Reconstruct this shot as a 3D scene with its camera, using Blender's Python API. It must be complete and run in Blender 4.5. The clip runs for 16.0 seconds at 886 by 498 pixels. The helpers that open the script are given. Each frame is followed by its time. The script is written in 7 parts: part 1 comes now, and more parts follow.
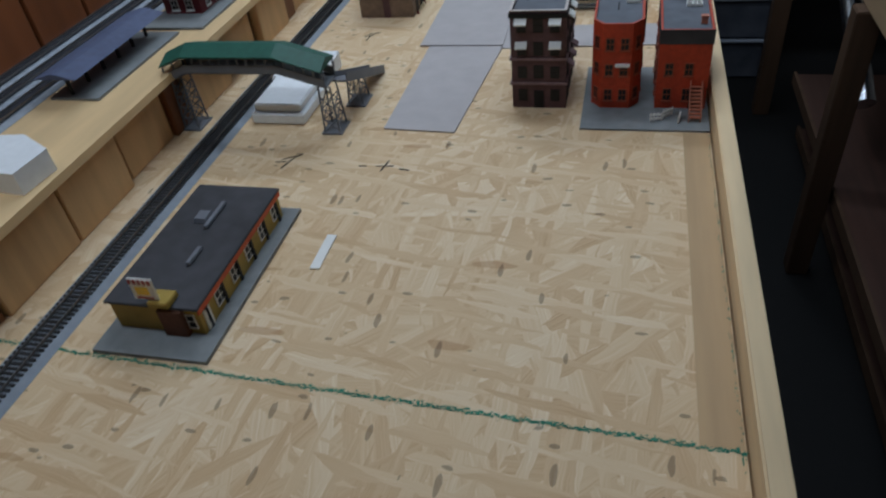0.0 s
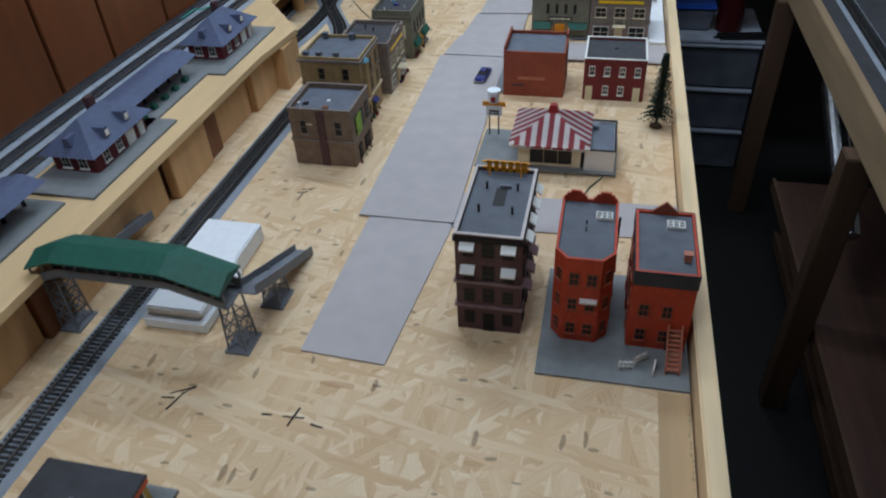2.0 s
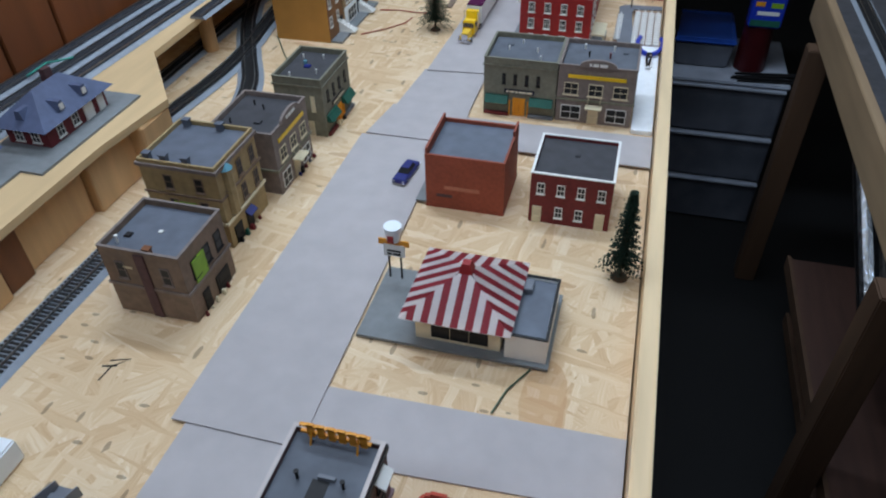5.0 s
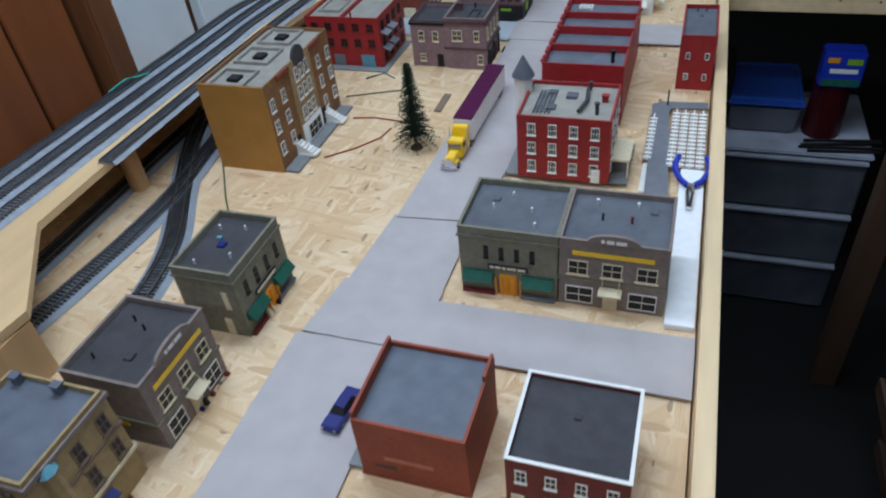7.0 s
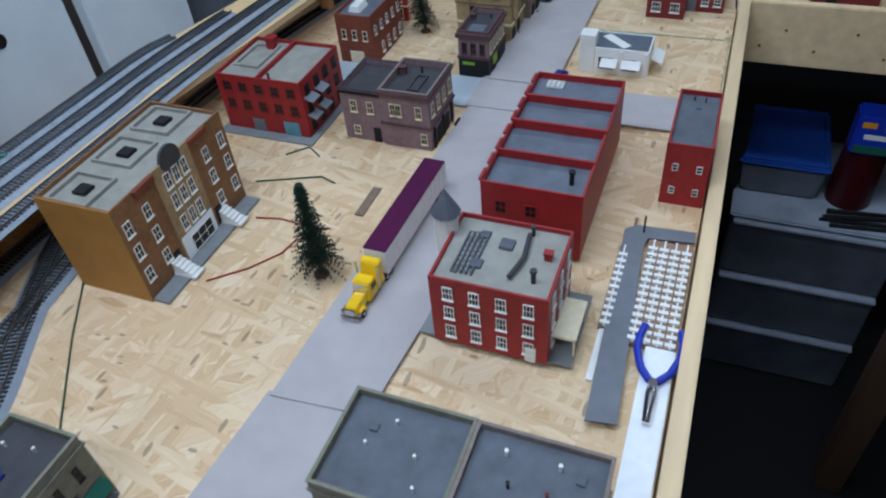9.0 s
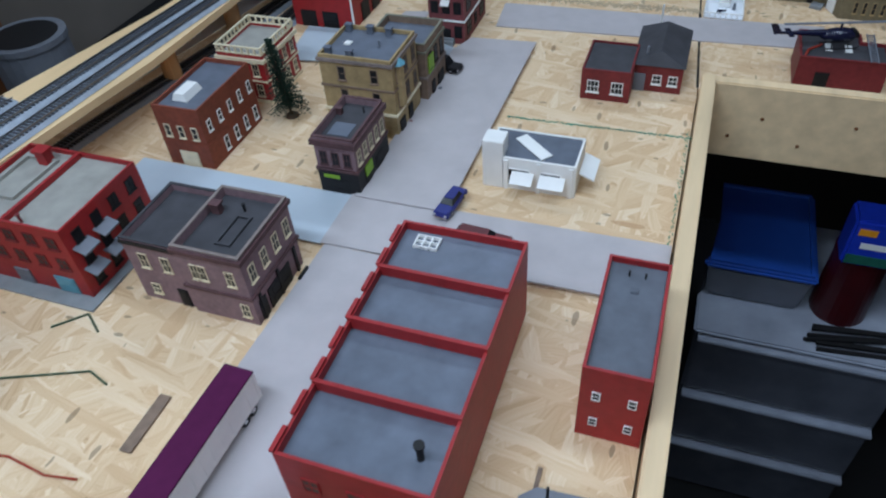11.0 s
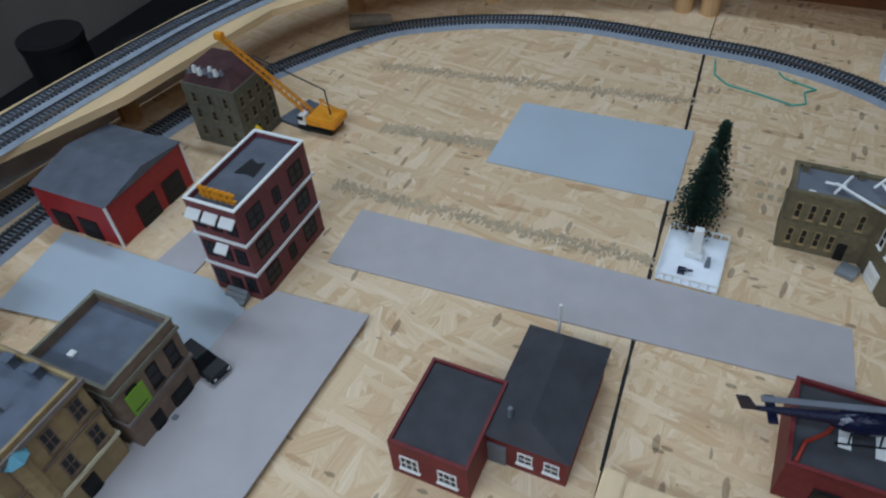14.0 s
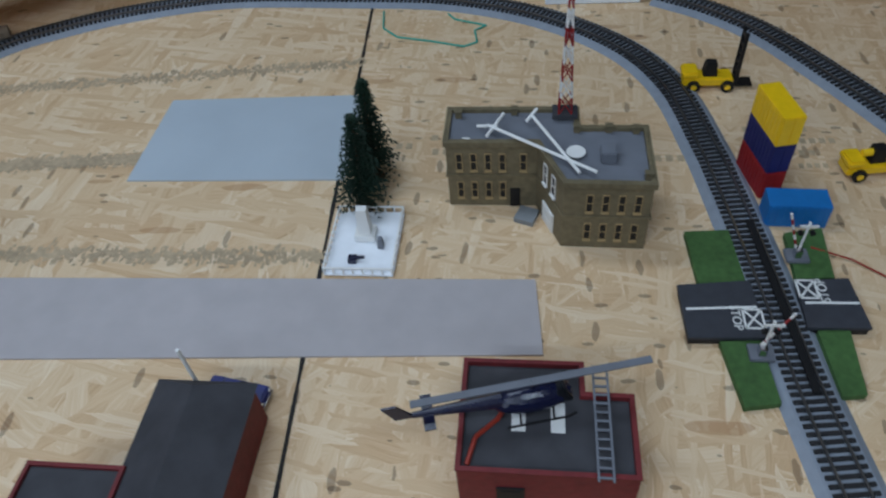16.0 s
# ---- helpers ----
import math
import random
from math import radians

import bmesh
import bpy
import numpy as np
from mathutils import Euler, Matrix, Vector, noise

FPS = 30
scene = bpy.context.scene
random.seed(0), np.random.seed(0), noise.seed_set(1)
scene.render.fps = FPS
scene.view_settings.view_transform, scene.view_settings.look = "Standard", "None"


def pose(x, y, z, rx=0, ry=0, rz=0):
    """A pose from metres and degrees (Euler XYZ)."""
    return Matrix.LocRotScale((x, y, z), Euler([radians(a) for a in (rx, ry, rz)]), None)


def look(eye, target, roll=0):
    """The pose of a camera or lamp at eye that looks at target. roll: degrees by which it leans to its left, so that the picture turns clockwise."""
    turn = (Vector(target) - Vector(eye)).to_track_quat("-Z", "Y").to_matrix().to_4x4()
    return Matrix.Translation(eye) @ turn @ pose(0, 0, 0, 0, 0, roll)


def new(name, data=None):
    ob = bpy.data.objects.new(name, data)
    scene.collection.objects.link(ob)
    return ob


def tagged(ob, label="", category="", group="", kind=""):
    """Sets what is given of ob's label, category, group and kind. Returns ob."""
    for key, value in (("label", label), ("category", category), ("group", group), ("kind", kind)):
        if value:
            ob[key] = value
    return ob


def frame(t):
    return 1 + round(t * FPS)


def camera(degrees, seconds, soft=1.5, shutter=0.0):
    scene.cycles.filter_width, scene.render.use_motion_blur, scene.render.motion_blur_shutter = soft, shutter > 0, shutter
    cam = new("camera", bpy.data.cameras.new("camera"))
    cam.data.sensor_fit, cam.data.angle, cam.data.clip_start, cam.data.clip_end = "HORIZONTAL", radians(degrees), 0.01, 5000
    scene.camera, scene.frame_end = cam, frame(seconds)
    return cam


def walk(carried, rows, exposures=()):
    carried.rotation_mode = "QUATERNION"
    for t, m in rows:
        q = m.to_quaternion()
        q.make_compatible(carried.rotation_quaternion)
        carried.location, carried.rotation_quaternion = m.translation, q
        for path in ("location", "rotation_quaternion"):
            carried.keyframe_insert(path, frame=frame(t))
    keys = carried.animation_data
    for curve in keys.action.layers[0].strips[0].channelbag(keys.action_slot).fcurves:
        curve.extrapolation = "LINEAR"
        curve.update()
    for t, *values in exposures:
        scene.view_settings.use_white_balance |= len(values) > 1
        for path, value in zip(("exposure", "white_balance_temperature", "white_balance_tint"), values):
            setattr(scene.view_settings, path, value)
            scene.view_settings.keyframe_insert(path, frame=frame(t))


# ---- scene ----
cam = camera(64.0, 16.0, 2.1, 0.25)
PATH = [
    (0, (-0.0327, -0.0459, 0.4803), (-0.2642, 0.6927, -0.1528), -7.48),
    (0.5, (0.0008, 0.0003, 0.5177), (-0.2293, 0.7427, -0.1115), -10.18),
    (1, (-0.0085, 0.0532, 0.5280), (-0.2258, 0.8066, -0.0927), -7.25),
    (1.5, (-0.0212, 0.1330, 0.5491), (-0.2158, 0.8927, -0.0713), -4.05),
    (2, (-0.0440, 0.2509, 0.5770), (-0.2386, 1.0138, -0.0396), -3.33),
    (2.5, (-0.0450, 0.3389, 0.5788), (-0.2375, 1.0985, -0.0425), -4.14),
    (3, (-0.0128, 0.4181, 0.5989), (-0.1863, 1.1630, -0.0452), -5.48),
    (3.5, (0.0003, 0.4880, 0.6177), (-0.2036, 1.2360, -0.0140), -4.39),
    (3.7, (0.0048, 0.5205, 0.6248), (-0.2026, 1.2685, -0.0056), -4.08),
    (5.8, (0.0248, 0.8164, 0.5524), (-0.1872, 1.5498, -0.0935), -0.48),
    (6, (0.0232, 0.8659, 0.5604), (-0.2063, 1.6006, -0.0780), -1.97),
    (6.5, (0.0392, 0.9798, 0.5816), (-0.2210, 1.7041, -0.0568), -2.07),
    (7, (0.0260, 1.0917, 0.5856), (-0.2623, 1.8133, -0.0439), -6.58),
    (7.5, (0.0262, 1.2002, 0.5902), (-0.2450, 1.9169, -0.0524), -4.76),
    (8, (0.0514, 1.2974, 0.6129), (-0.2515, 1.9910, -0.0408), -5.02),
    (8.5, (0.0806, 1.3694, 0.6211), (-0.2314, 2.0448, -0.0470), -5.29),
    (9, (0.0525, 1.4705, 0.6228), (-0.2534, 2.1395, -0.0546), -5.84),
    (9.5, (0.0392, 1.5957, 0.6151), (-0.2334, 2.2525, -0.0879), -7.20),
    (9.7, (0.0529, 1.6420, 0.6115), (-0.2164, 2.2968, -0.0947), -6.35),
    (11.8, (0.0526, 2.0683, 0.5413), (-0.2316, 2.7493, -0.1336), -3.86),
    (12, (0.0619, 2.1185, 0.5480), (-0.2318, 2.7909, -0.1313), -3.91),
    (12.5, (0.1043, 2.2455, 0.5516), (-0.2253, 2.8840, -0.1438), -5.31),
    (13, (0.1152, 2.3657, 0.5536), (-0.2182, 2.9892, -0.1535), -6.80),
    (13.5, (0.0987, 2.4806, 0.5501), (-0.2145, 3.1149, -0.1567), -6.55),
    (14, (0.1091, 2.5690, 0.5467), (-0.2296, 3.1982, -0.1528), -5.27),
    (14.5, (0.1042, 2.6246, 0.5489), (-0.1895, 3.2738, -0.1527), -6.54),
    (15, (0.1129, 2.6522, 0.5271), (-0.0715, 3.3383, -0.1767), -3.83),
    (15.5, (0.1835, 2.7010, 0.5154), (0.0414, 3.3757, -0.2089), -5.18),
    (16, (0.2442, 2.7061, 0.4681), (0.1258, 3.3758, -0.2651), -6.40),
]
EXPOSURES = [(0, -0.53, 6550, 12), (1.5, -0.42, 6550, 12), (3, -0.24, 6450, 13), (7, -0.16, 6360, 13), (8.5, -0.2, 6150, 13), (9.5, -0.2, 6100, 13), (11.8, 0.1, 6150, 13), (12.2, 0.06, 6150, 13), (13, -0.1, 6120, 13), (14, -0.24, 6150, 12), (16, -0.26, 6250, 13)]
walk(cam, [(t, look(eye, target, roll)) for t, eye, target, roll in PATH], EXPOSURES)

# drawn in layout units; one unit is U metres
U = 0.917

# ---- light ----
world = bpy.data.worlds.new("room_air")
scene.world = world
world.use_nodes = True
world.node_tree.nodes["Background"].inputs[0].default_value = (0.75, 0.82, 0.9, 1)
world.node_tree.nodes["Background"].inputs[1].default_value = 0.05
# Tubes are unseen; last row is fill added for things under the far table.
for lx, ly, watts in ((-0.8, 0.3, 12.0), (-0.62, 1.8, 15.5), (-0.45, 3.45, 8.5), (0.0, 1.2, 8.0), (0.42, 2.5, 7.5)):
    strip = bpy.data.lights.new("tube_and_fill", "AREA")
    strip.shape, strip.size, strip.size_y = "RECTANGLE", 0.14, 1.2
    strip.energy, strip.color = watts, (0.69, 0.845, 1.0)
    lamp = new("tube_and_fill", strip)
    lamp.matrix_world = look((lx, ly, 1.28), (lx + 0.12, ly, 0), 0)


# ---- materials ----
def shader(name):
    m = bpy.data.materials.new(name)
    m.use_nodes = True
    return m, m.node_tree.nodes, m.node_tree.links, m.node_tree.nodes["Principled BSDF"]


def lin(c):
    return [(v / 12.92 if v <= 0.04045 else ((v + 0.055) / 1.055) ** 2.4) for v in [q / 255 for q in c]]


def surface(name, rgb, rough=0.6, vary=0.18, size=0.012, bump=0.12, metal=0.0, stretch=(1, 1, 1), spec=0.4):
    """Paint or raw stock: rgb as seen in white light (0-255), clouded at two sizes, with fine relief."""
    m, nodes, links, bsdf = shader(name)
    c = lin(rgb)
    vary = min(0.6, vary * 1.4)
    where = nodes.new("ShaderNodeTexCoord")
    mapping = nodes.new("ShaderNodeMapping")
    mapping.inputs["Scale"].default_value = stretch
    links.new(where.outputs["Object"], mapping.inputs[0])
    fine, coarse = nodes.new("ShaderNodeTexNoise"), nodes.new("ShaderNodeTexNoise")
    fine.inputs["Scale"].default_value, fine.inputs["Detail"].default_value = 1 / size, 4
    coarse.inputs["Scale"].default_value, coarse.inputs["Detail"].default_value = 0.12 / size, 3
    for n in (fine, coarse):
        links.new(mapping.outputs[0], n.inputs["Vector"])
    both = nodes.new("ShaderNodeMath")
    both.operation = "ADD"
    links.new(fine.outputs[0], both.inputs[0])
    links.new(coarse.outputs[0], both.inputs[1])
    ramp = nodes.new("ShaderNodeValToRGB")
    half = nodes.new("ShaderNodeMath")
    half.operation, half.inputs[1].default_value = "MULTIPLY", 0.5
    links.new(both.outputs[0], half.inputs[0])
    links.new(half.outputs[0], ramp.inputs[0])
    ramp.color_ramp.elements[0].position, ramp.color_ramp.elements[1].position = 0.3, 0.7
    ramp.color_ramp.elements[0].color = [max(0, v * (1 - vary)) for v in c] + [1]
    ramp.color_ramp.elements[1].color = [min(1, v * (1 + vary)) for v in c] + [1]
    links.new(ramp.outputs[0], bsdf.inputs["Base Color"])
    bsdf.inputs["Roughness"].default_value, bsdf.inputs["Metallic"].default_value = rough, metal
    bsdf.inputs["Specular IOR Level"].default_value = spec
    if bump:
        relief = nodes.new("ShaderNodeBump")
        relief.inputs["Strength"].default_value, relief.inputs["Distance"].default_value = bump, 0.002
        links.new(fine.outputs[0], relief.inputs["Height"])
        links.new(relief.outputs[0], bsdf.inputs["Normal"])
    return m


def flake_board(name, fine=1.0, edges=(0.978, 0.962)):
    """Oriented strand board: three crossing layers of long pale flakes, with grain, a few dark ones and specks."""
    m, nodes, links, bsdf = shader(name)
    where = nodes.new("ShaderNodeTexCoord")
    warp = nodes.new("ShaderNodeTexNoise")
    warp.inputs["Scale"].default_value, warp.inputs["Detail"].default_value = 30, 3
    links.new(where.outputs["Object"], warp.inputs["Vector"])
    shift = nodes.new("ShaderNodeVectorMath")
    shift.operation, shift.inputs[1].default_value = "MULTIPLY_ADD", (0.008, 0.008, 0)
    links.new(warp.outputs["Color"], shift.inputs[0])
    links.new(where.outputs["Object"], shift.inputs[2])
    last = None
    for turn, long, wide, cover in ((25, 9, 46, 0.0), (-62, 10, 58, 0.52), (84, 8, 50, 0.55), (-18, 11, 74, 0.6), (48, 10, 66, 0.6), (5, 13, 110, 0.66), (-80, 14, 120, 0.72)):
        rot = nodes.new("ShaderNodeMapping")
        rot.inputs["Rotation"].default_value = (0, 0, radians(turn))
        squeeze = nodes.new("ShaderNodeVectorMath")
        squeeze.operation, squeeze.inputs[1].default_value = "MULTIPLY", (wide * fine, long * fine, 0.0)
        links.new(shift.outputs[0], rot.inputs[0])
        links.new(rot.outputs[0], squeeze.inputs[0])
        cell = nodes.new("ShaderNodeTexVoronoi")
        cell.inputs["Scale"].default_value = 1.0
        links.new(squeeze.outputs[0], cell.inputs["Vector"])
        split = nodes.new("ShaderNodeSeparateColor")
        links.new(cell.outputs["Color"], split.inputs[0])
        grain = nodes.new("ShaderNodeTexNoise")
        grain.inputs["Scale"].default_value, grain.inputs["Detail"].default_value = 1.0, 3
        stretch = nodes.new("ShaderNodeVectorMath")
        stretch.operation, stretch.inputs[1].default_value = "MULTIPLY", (11.0, 1.1, 1.0)
        links.new(squeeze.outputs[0], stretch.inputs[0])
        links.new(stretch.outputs[0], grain.inputs["Vector"])
        tone = nodes.new("ShaderNodeMath")
        tone.operation, tone.inputs[1].default_value = "MULTIPLY_ADD", 0.42
        links.new(split.outputs[0], tone.inputs[0])
        weak = nodes.new("ShaderNodeMath")
        weak.operation, weak.inputs[1].default_value = "MULTIPLY", 0.72
        links.new(grain.outputs[0], weak.inputs[0])
        links.new(weak.outputs[0], tone.inputs[2])
        ramp = nodes.new("ShaderNodeValToRGB")
        el = ramp.color_ramp.elements
        el[0].position, el[0].color = 0.14, (*lin((178, 140, 102)), 1)
        el[1].position, el[1].color = 0.95, (*lin((238, 220, 192)), 1)
        for at, col in ((0.33, (206, 171, 131)), (0.54, (217, 187, 148)), (0.74, (226, 200, 165))):
            e = el.new(at)
            e.color = (*lin(col), 1)
        links.new(tone.outputs[0], ramp.inputs[0])
        if last is None:
            last = ramp.outputs[0]
            continue
        pick = nodes.new("ShaderNodeMath")
        pick.operation, pick.inputs[1].default_value = "GREATER_THAN", cover
        links.new(split.outputs[1], pick.inputs[0])
        mix = nodes.new("ShaderNodeMix")
        mix.data_type = "RGBA"
        links.new(pick.outputs[0], mix.inputs["Factor"])
        links.new(last, mix.inputs["A"])
        links.new(ramp.outputs[0], mix.inputs["B"])
        last = mix.outputs["Result"]
    # brown flakes and specks
    for scale, edge, col, squash in ((13, edges[0] - 0.01, (190, 142, 94), (1, 0.42, 1)), (60, edges[0] - 0.02, (176, 130, 88), (0.22, 1, 1)), (110, edges[1], (84, 60, 42), (1, 0.3, 1)), (150, edges[1] + 0.01, (58, 44, 34), (0.4, 1, 1))):
        rot = nodes.new("ShaderNodeMapping")
        rot.inputs["Scale"].default_value, rot.inputs["Rotation"].default_value = squash, (0, 0, 0.5)
        links.new(shift.outputs[0], rot.inputs[0])
        cell = nodes.new("ShaderNodeTexVoronoi")
        cell.inputs["Scale"].default_value = scale
        links.new(rot.outputs[0], cell.inputs["Vector"])
        split = nodes.new("ShaderNodeSeparateColor")
        links.new(cell.outputs["Color"], split.inputs[0])
        near = nodes.new("ShaderNodeMath")
        near.operation, near.inputs[1].default_value = "LESS_THAN", 0.33
        links.new(cell.outputs["Distance"], near.inputs[0])
        pick = nodes.new("ShaderNodeMath")
        pick.operation, pick.inputs[1].default_value = "GREATER_THAN", edge
        links.new(split.outputs[0], pick.inputs[0])
        both = nodes.new("ShaderNodeMath")
        both.operation = "MULTIPLY"
        links.new(near.outputs[0], both.inputs[0])
        links.new(pick.outputs[0], both.inputs[1])
        soft = nodes.new("ShaderNodeMath")
        soft.operation, soft.inputs[1].default_value = "MULTIPLY", 0.5
        links.new(both.outputs[0], soft.inputs[0])
        mix = nodes.new("ShaderNodeMix")
        mix.data_type = "RGBA"
        mix.inputs["B"].default_value = (*lin(col), 1)
        links.new(soft.outputs[0], mix.inputs["Factor"])
        links.new(last, mix.inputs["A"])
        last = mix.outputs["Result"]
    links.new(last, bsdf.inputs["Base Color"])
    bsdf.inputs["Roughness"].default_value = 0.62
    bsdf.inputs["Specular IOR Level"].default_value = 0.3
    relief = nodes.new("ShaderNodeBump")
    relief.inputs["Strength"].default_value, relief.inputs["Distance"].default_value = 0.12, 0.001
    links.new(last, relief.inputs["Height"])
    links.new(relief.outputs[0], bsdf.inputs["Normal"])
    return m


OSB = flake_board("strand_board")
CHIP = flake_board("chip_board", 1.7, (0.975, 0.90))
CARD = surface("grey_card", (178, 172, 172), 0.75, 0.07, 0.03, 0.06)
SHEET = surface("pale_blue_sheet", (178, 189, 197), 0.45, 0.05, 0.06, 0.03)
# Pine with a darker colour, standing for the shade across the aisle.
SHADEPINE = surface("shaded_pine", (150, 126, 98), 0.6, 0.2, 0.03, 0.1, stretch=(1, 0.12, 1))
PINE = surface("pine", (226, 199, 158), 0.55, 0.14, 0.02, 0.1, stretch=(1, 0.12, 1))
PINE_UP = surface("pine_block", (205, 165, 118), 0.6, 0.16, 0.02, 0.1, stretch=(1, 1, 0.12))
STAIN = surface("stained_wood", (120, 74, 44), 0.5, 0.3, 0.03, 0.1, stretch=(1, 1, 0.1))
DECKWOOD = surface("deck_plywood", (222, 190, 144), 0.6, 0.14, 0.03, 0.08, stretch=(1, 0.15, 1))
BED = surface("foam_roadbed", (138, 146, 156), 0.8, 0.1, 0.01, 0.1)
TIE = surface("black_ties", (38, 37, 38), 0.65, 0.2, 0.005, 0.1)
STEEL = surface("nickel_rail", (150, 148, 145), 0.3, 0.15, 0.01, 0.0, metal=0.9)
ROOF = surface("grey_roof", (90, 95, 104), 0.7, 0.22, 0.02, 0.12)
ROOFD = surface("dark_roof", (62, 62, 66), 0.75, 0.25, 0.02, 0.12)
ROOFB = surface("bluish_roof", (94, 101, 113), 0.5, 0.2, 0.02, 0.08)
ROOFL = surface("pale_roof", (150, 148, 140), 0.8, 0.16, 0.02, 0.12)
ORANGE = surface("orange_brick", (176, 62, 36), 0.6, 0.2, 0.006, 0.25)
BRICK = surface("red_brown_brick", (148, 74, 54), 0.7, 0.18, 0.005, 0.25)
RED = surface("red_paint", (150, 36, 38), 0.5, 0.15, 0.01, 0.15)
REDD = surface("dark_red_brick", (112, 38, 40), 0.6, 0.2, 0.006, 0.2)
MAROON = surface("maroon_brick", (88, 62, 64), 0.65, 0.22, 0.006, 0.25)
TOWERM = surface("plum_brick", (116, 60, 62), 0.65, 0.2, 0.006, 0.25)
PURPLE = surface("mauve_brick", (128, 104, 108), 0.65, 0.2, 0.006, 0.2)
BROWN = surface("brown_wall", (126, 106, 90), 0.7, 0.2, 0.008, 0.2)
TAN = surface("tan_stucco", (160, 138, 98), 0.7, 0.2, 0.008, 0.2)
TAUPE = surface("taupe_stone", (128, 116, 110), 0.7, 0.2, 0.007, 0.2)
SAGE = surface("sage_stone", (122, 120, 104), 0.7, 0.2, 0.007, 0.2)
OLIVE = surface("olive_stone", (112, 102, 78), 0.75, 0.22, 0.005, 0.3)
OCHRE = surface("ochre_wall", (168, 122, 58), 0.6, 0.1, 0.03, 0.05)
MUSTARD = surface("mustard_wall", (164, 138, 66), 0.6, 0.15, 0.01, 0.1)
OCHREB = surface("brown_ochre_brick", (130, 92, 60), 0.7, 0.22, 0.006, 0.25)
RUST = surface("rust_brick", (122, 62, 44), 0.7, 0.22, 0.006, 0.25)
WHITE = surface("white_plastic", (232, 232, 228), 0.45, 0.05, 0.02, 0.03)
CREAM = surface("cream_plastic", (222, 210, 178), 0.5, 0.1, 0.01, 0.05)
DIMBED = surface("weathered_roadbed", (150, 158, 168), 0.7, 0.2, 0.012, 0.1)
DIMTIE = surface("faded_ties", (66, 68, 74), 0.6, 0.3, 0.006, 0.1)
GREYP = surface("grey_plastic", (112, 116, 124), 0.55, 0.12, 0.02, 0.08)
GLASS = surface("dark_window", (22, 24, 28), 0.35, 0.3, 0.01, 0.0, spec=0.35)
BLACK = surface("black_plastic", (20, 20, 22), 0.6, 0.2, 0.01, 0.05)
GREEN = surface("green_roof", (32, 92, 78), 0.5, 0.15, 0.008, 0.1)
LIME = surface("lime_sign", (126, 168, 44), 0.5, 0.1, 0.01, 0.05)
TEAL = surface("teal_paint", (96, 152, 168), 0.5, 0.12, 0.01, 0.05)
YELLOW = surface("yellow_paint", (240, 196, 20), 0.3, 0.08, 0.01, 0.03, spec=0.6)
GOLD = surface("orange_yellow_plastic", (226, 150, 34), 0.45, 0.1, 0.01, 0.05)
PLUM = surface("plum_trailer_roof", (78, 24, 62), 0.8, 0.1, 0.01, 0.03, spec=0.15)
NAVY = surface("navy_paint", (26, 36, 110), 0.42, 0.12, 0.01, 0.0, spec=0.4)
DARKNAVY = surface("dark_navy_paint", (20, 24, 52), 0.25, 0.15, 0.01, 0.0, spec=0.6)
WINE = surface("wine_car_paint", (84, 22, 28), 0.42, 0.1, 0.01, 0.0, spec=0.4)
COAL = surface("black_car_paint", (16, 17, 20), 0.4, 0.1, 0.01, 0.0, spec=0.4)
CHROME = surface("chrome", (210, 210, 214), 0.15, 0.05, 0.01, 0.0, metal=1.0)
NEEDLE = surface("fir_needles", (24, 48, 34), 0.7, 0.35, 0.006, 0.1)
BARK = surface("bark", (82, 60, 44), 0.8, 0.3, 0.004, 0.3)
GRASS = surface("green_mat", (66, 98, 52), 0.9, 0.25, 0.006, 0.4)
ASPHALT = surface("dark_road_plate", (56, 58, 64), 0.8, 0.15, 0.01, 0.15)
PANEL = surface("dark_panelling", (126, 72, 40), 0.4, 0.3, 0.05, 0.05, stretch=(1, 1, 0.08))
# Floor colour lowered to near black for aisle shade, since the lamps reach it.
FLOORM = surface("shaded_floor", (10, 10, 12), 0.7, 0.3, 0.2, 0.05)
CEIL = surface("white_ceiling", (215, 214, 208), 0.8, 0.05, 0.1, 0.05)
WALLM = surface("grey_room_wall", (120, 112, 104), 0.8, 0.15, 0.2, 0.05)
PLANK = surface("dark_plank", (74, 50, 42), 0.6, 0.3, 0.03, 0.1, stretch=(1, 0.12, 1))
LEG = surface("brown_leg", (84, 62, 46), 0.6, 0.25, 0.03, 0.1, stretch=(1, 1, 0.12))
FOAM = surface("white_foam", (236, 240, 244), 0.6, 0.05, 0.01, 0.15)
BLUEP = surface("blue_tub_plastic", (34, 72, 150), 0.3, 0.15, 0.05, 0.03, spec=0.6)
HANDLE = surface("blue_grip", (30, 56, 176), 0.35, 0.1, 0.01, 0.03, spec=0.5)
SMOKE = surface("smoky_plastic", (92, 96, 106), 0.25, 0.3, 0.08, 0.03, spec=0.6)
CRIMSON = surface("crimson_tin", (60, 10, 16), 0.4, 0.2, 0.03, 0.03)
SKYBLUE = surface("blue_container", (28, 110, 176), 0.5, 0.1, 0.01, 0.08)
DEEPBLUE = surface("deep_blue_container", (36, 40, 96), 0.5, 0.1, 0.01, 0.08)
INK = surface("black_marker", (30, 26, 24), 0.7, 0.3, 0.004, 0.0)
GREENINK = surface("green_chalk", (58, 128, 104), 0.8, 0.35, 0.005, 0.1)
GREYINK = surface("grey_stain", (184, 163, 133), 0.8, 0.2, 0.006, 0.05)
PINK = surface("salmon_brick", (186, 116, 92), 0.6, 0.15, 0.008, 0.1)
CONCRETE = surface("grey_sidewalk", (128, 132, 134), 0.75, 0.12, 0.012, 0.12)
TURQ = surface("turquoise_thread", (70, 168, 150), 0.6, 0.1, 0.01, 0.0)
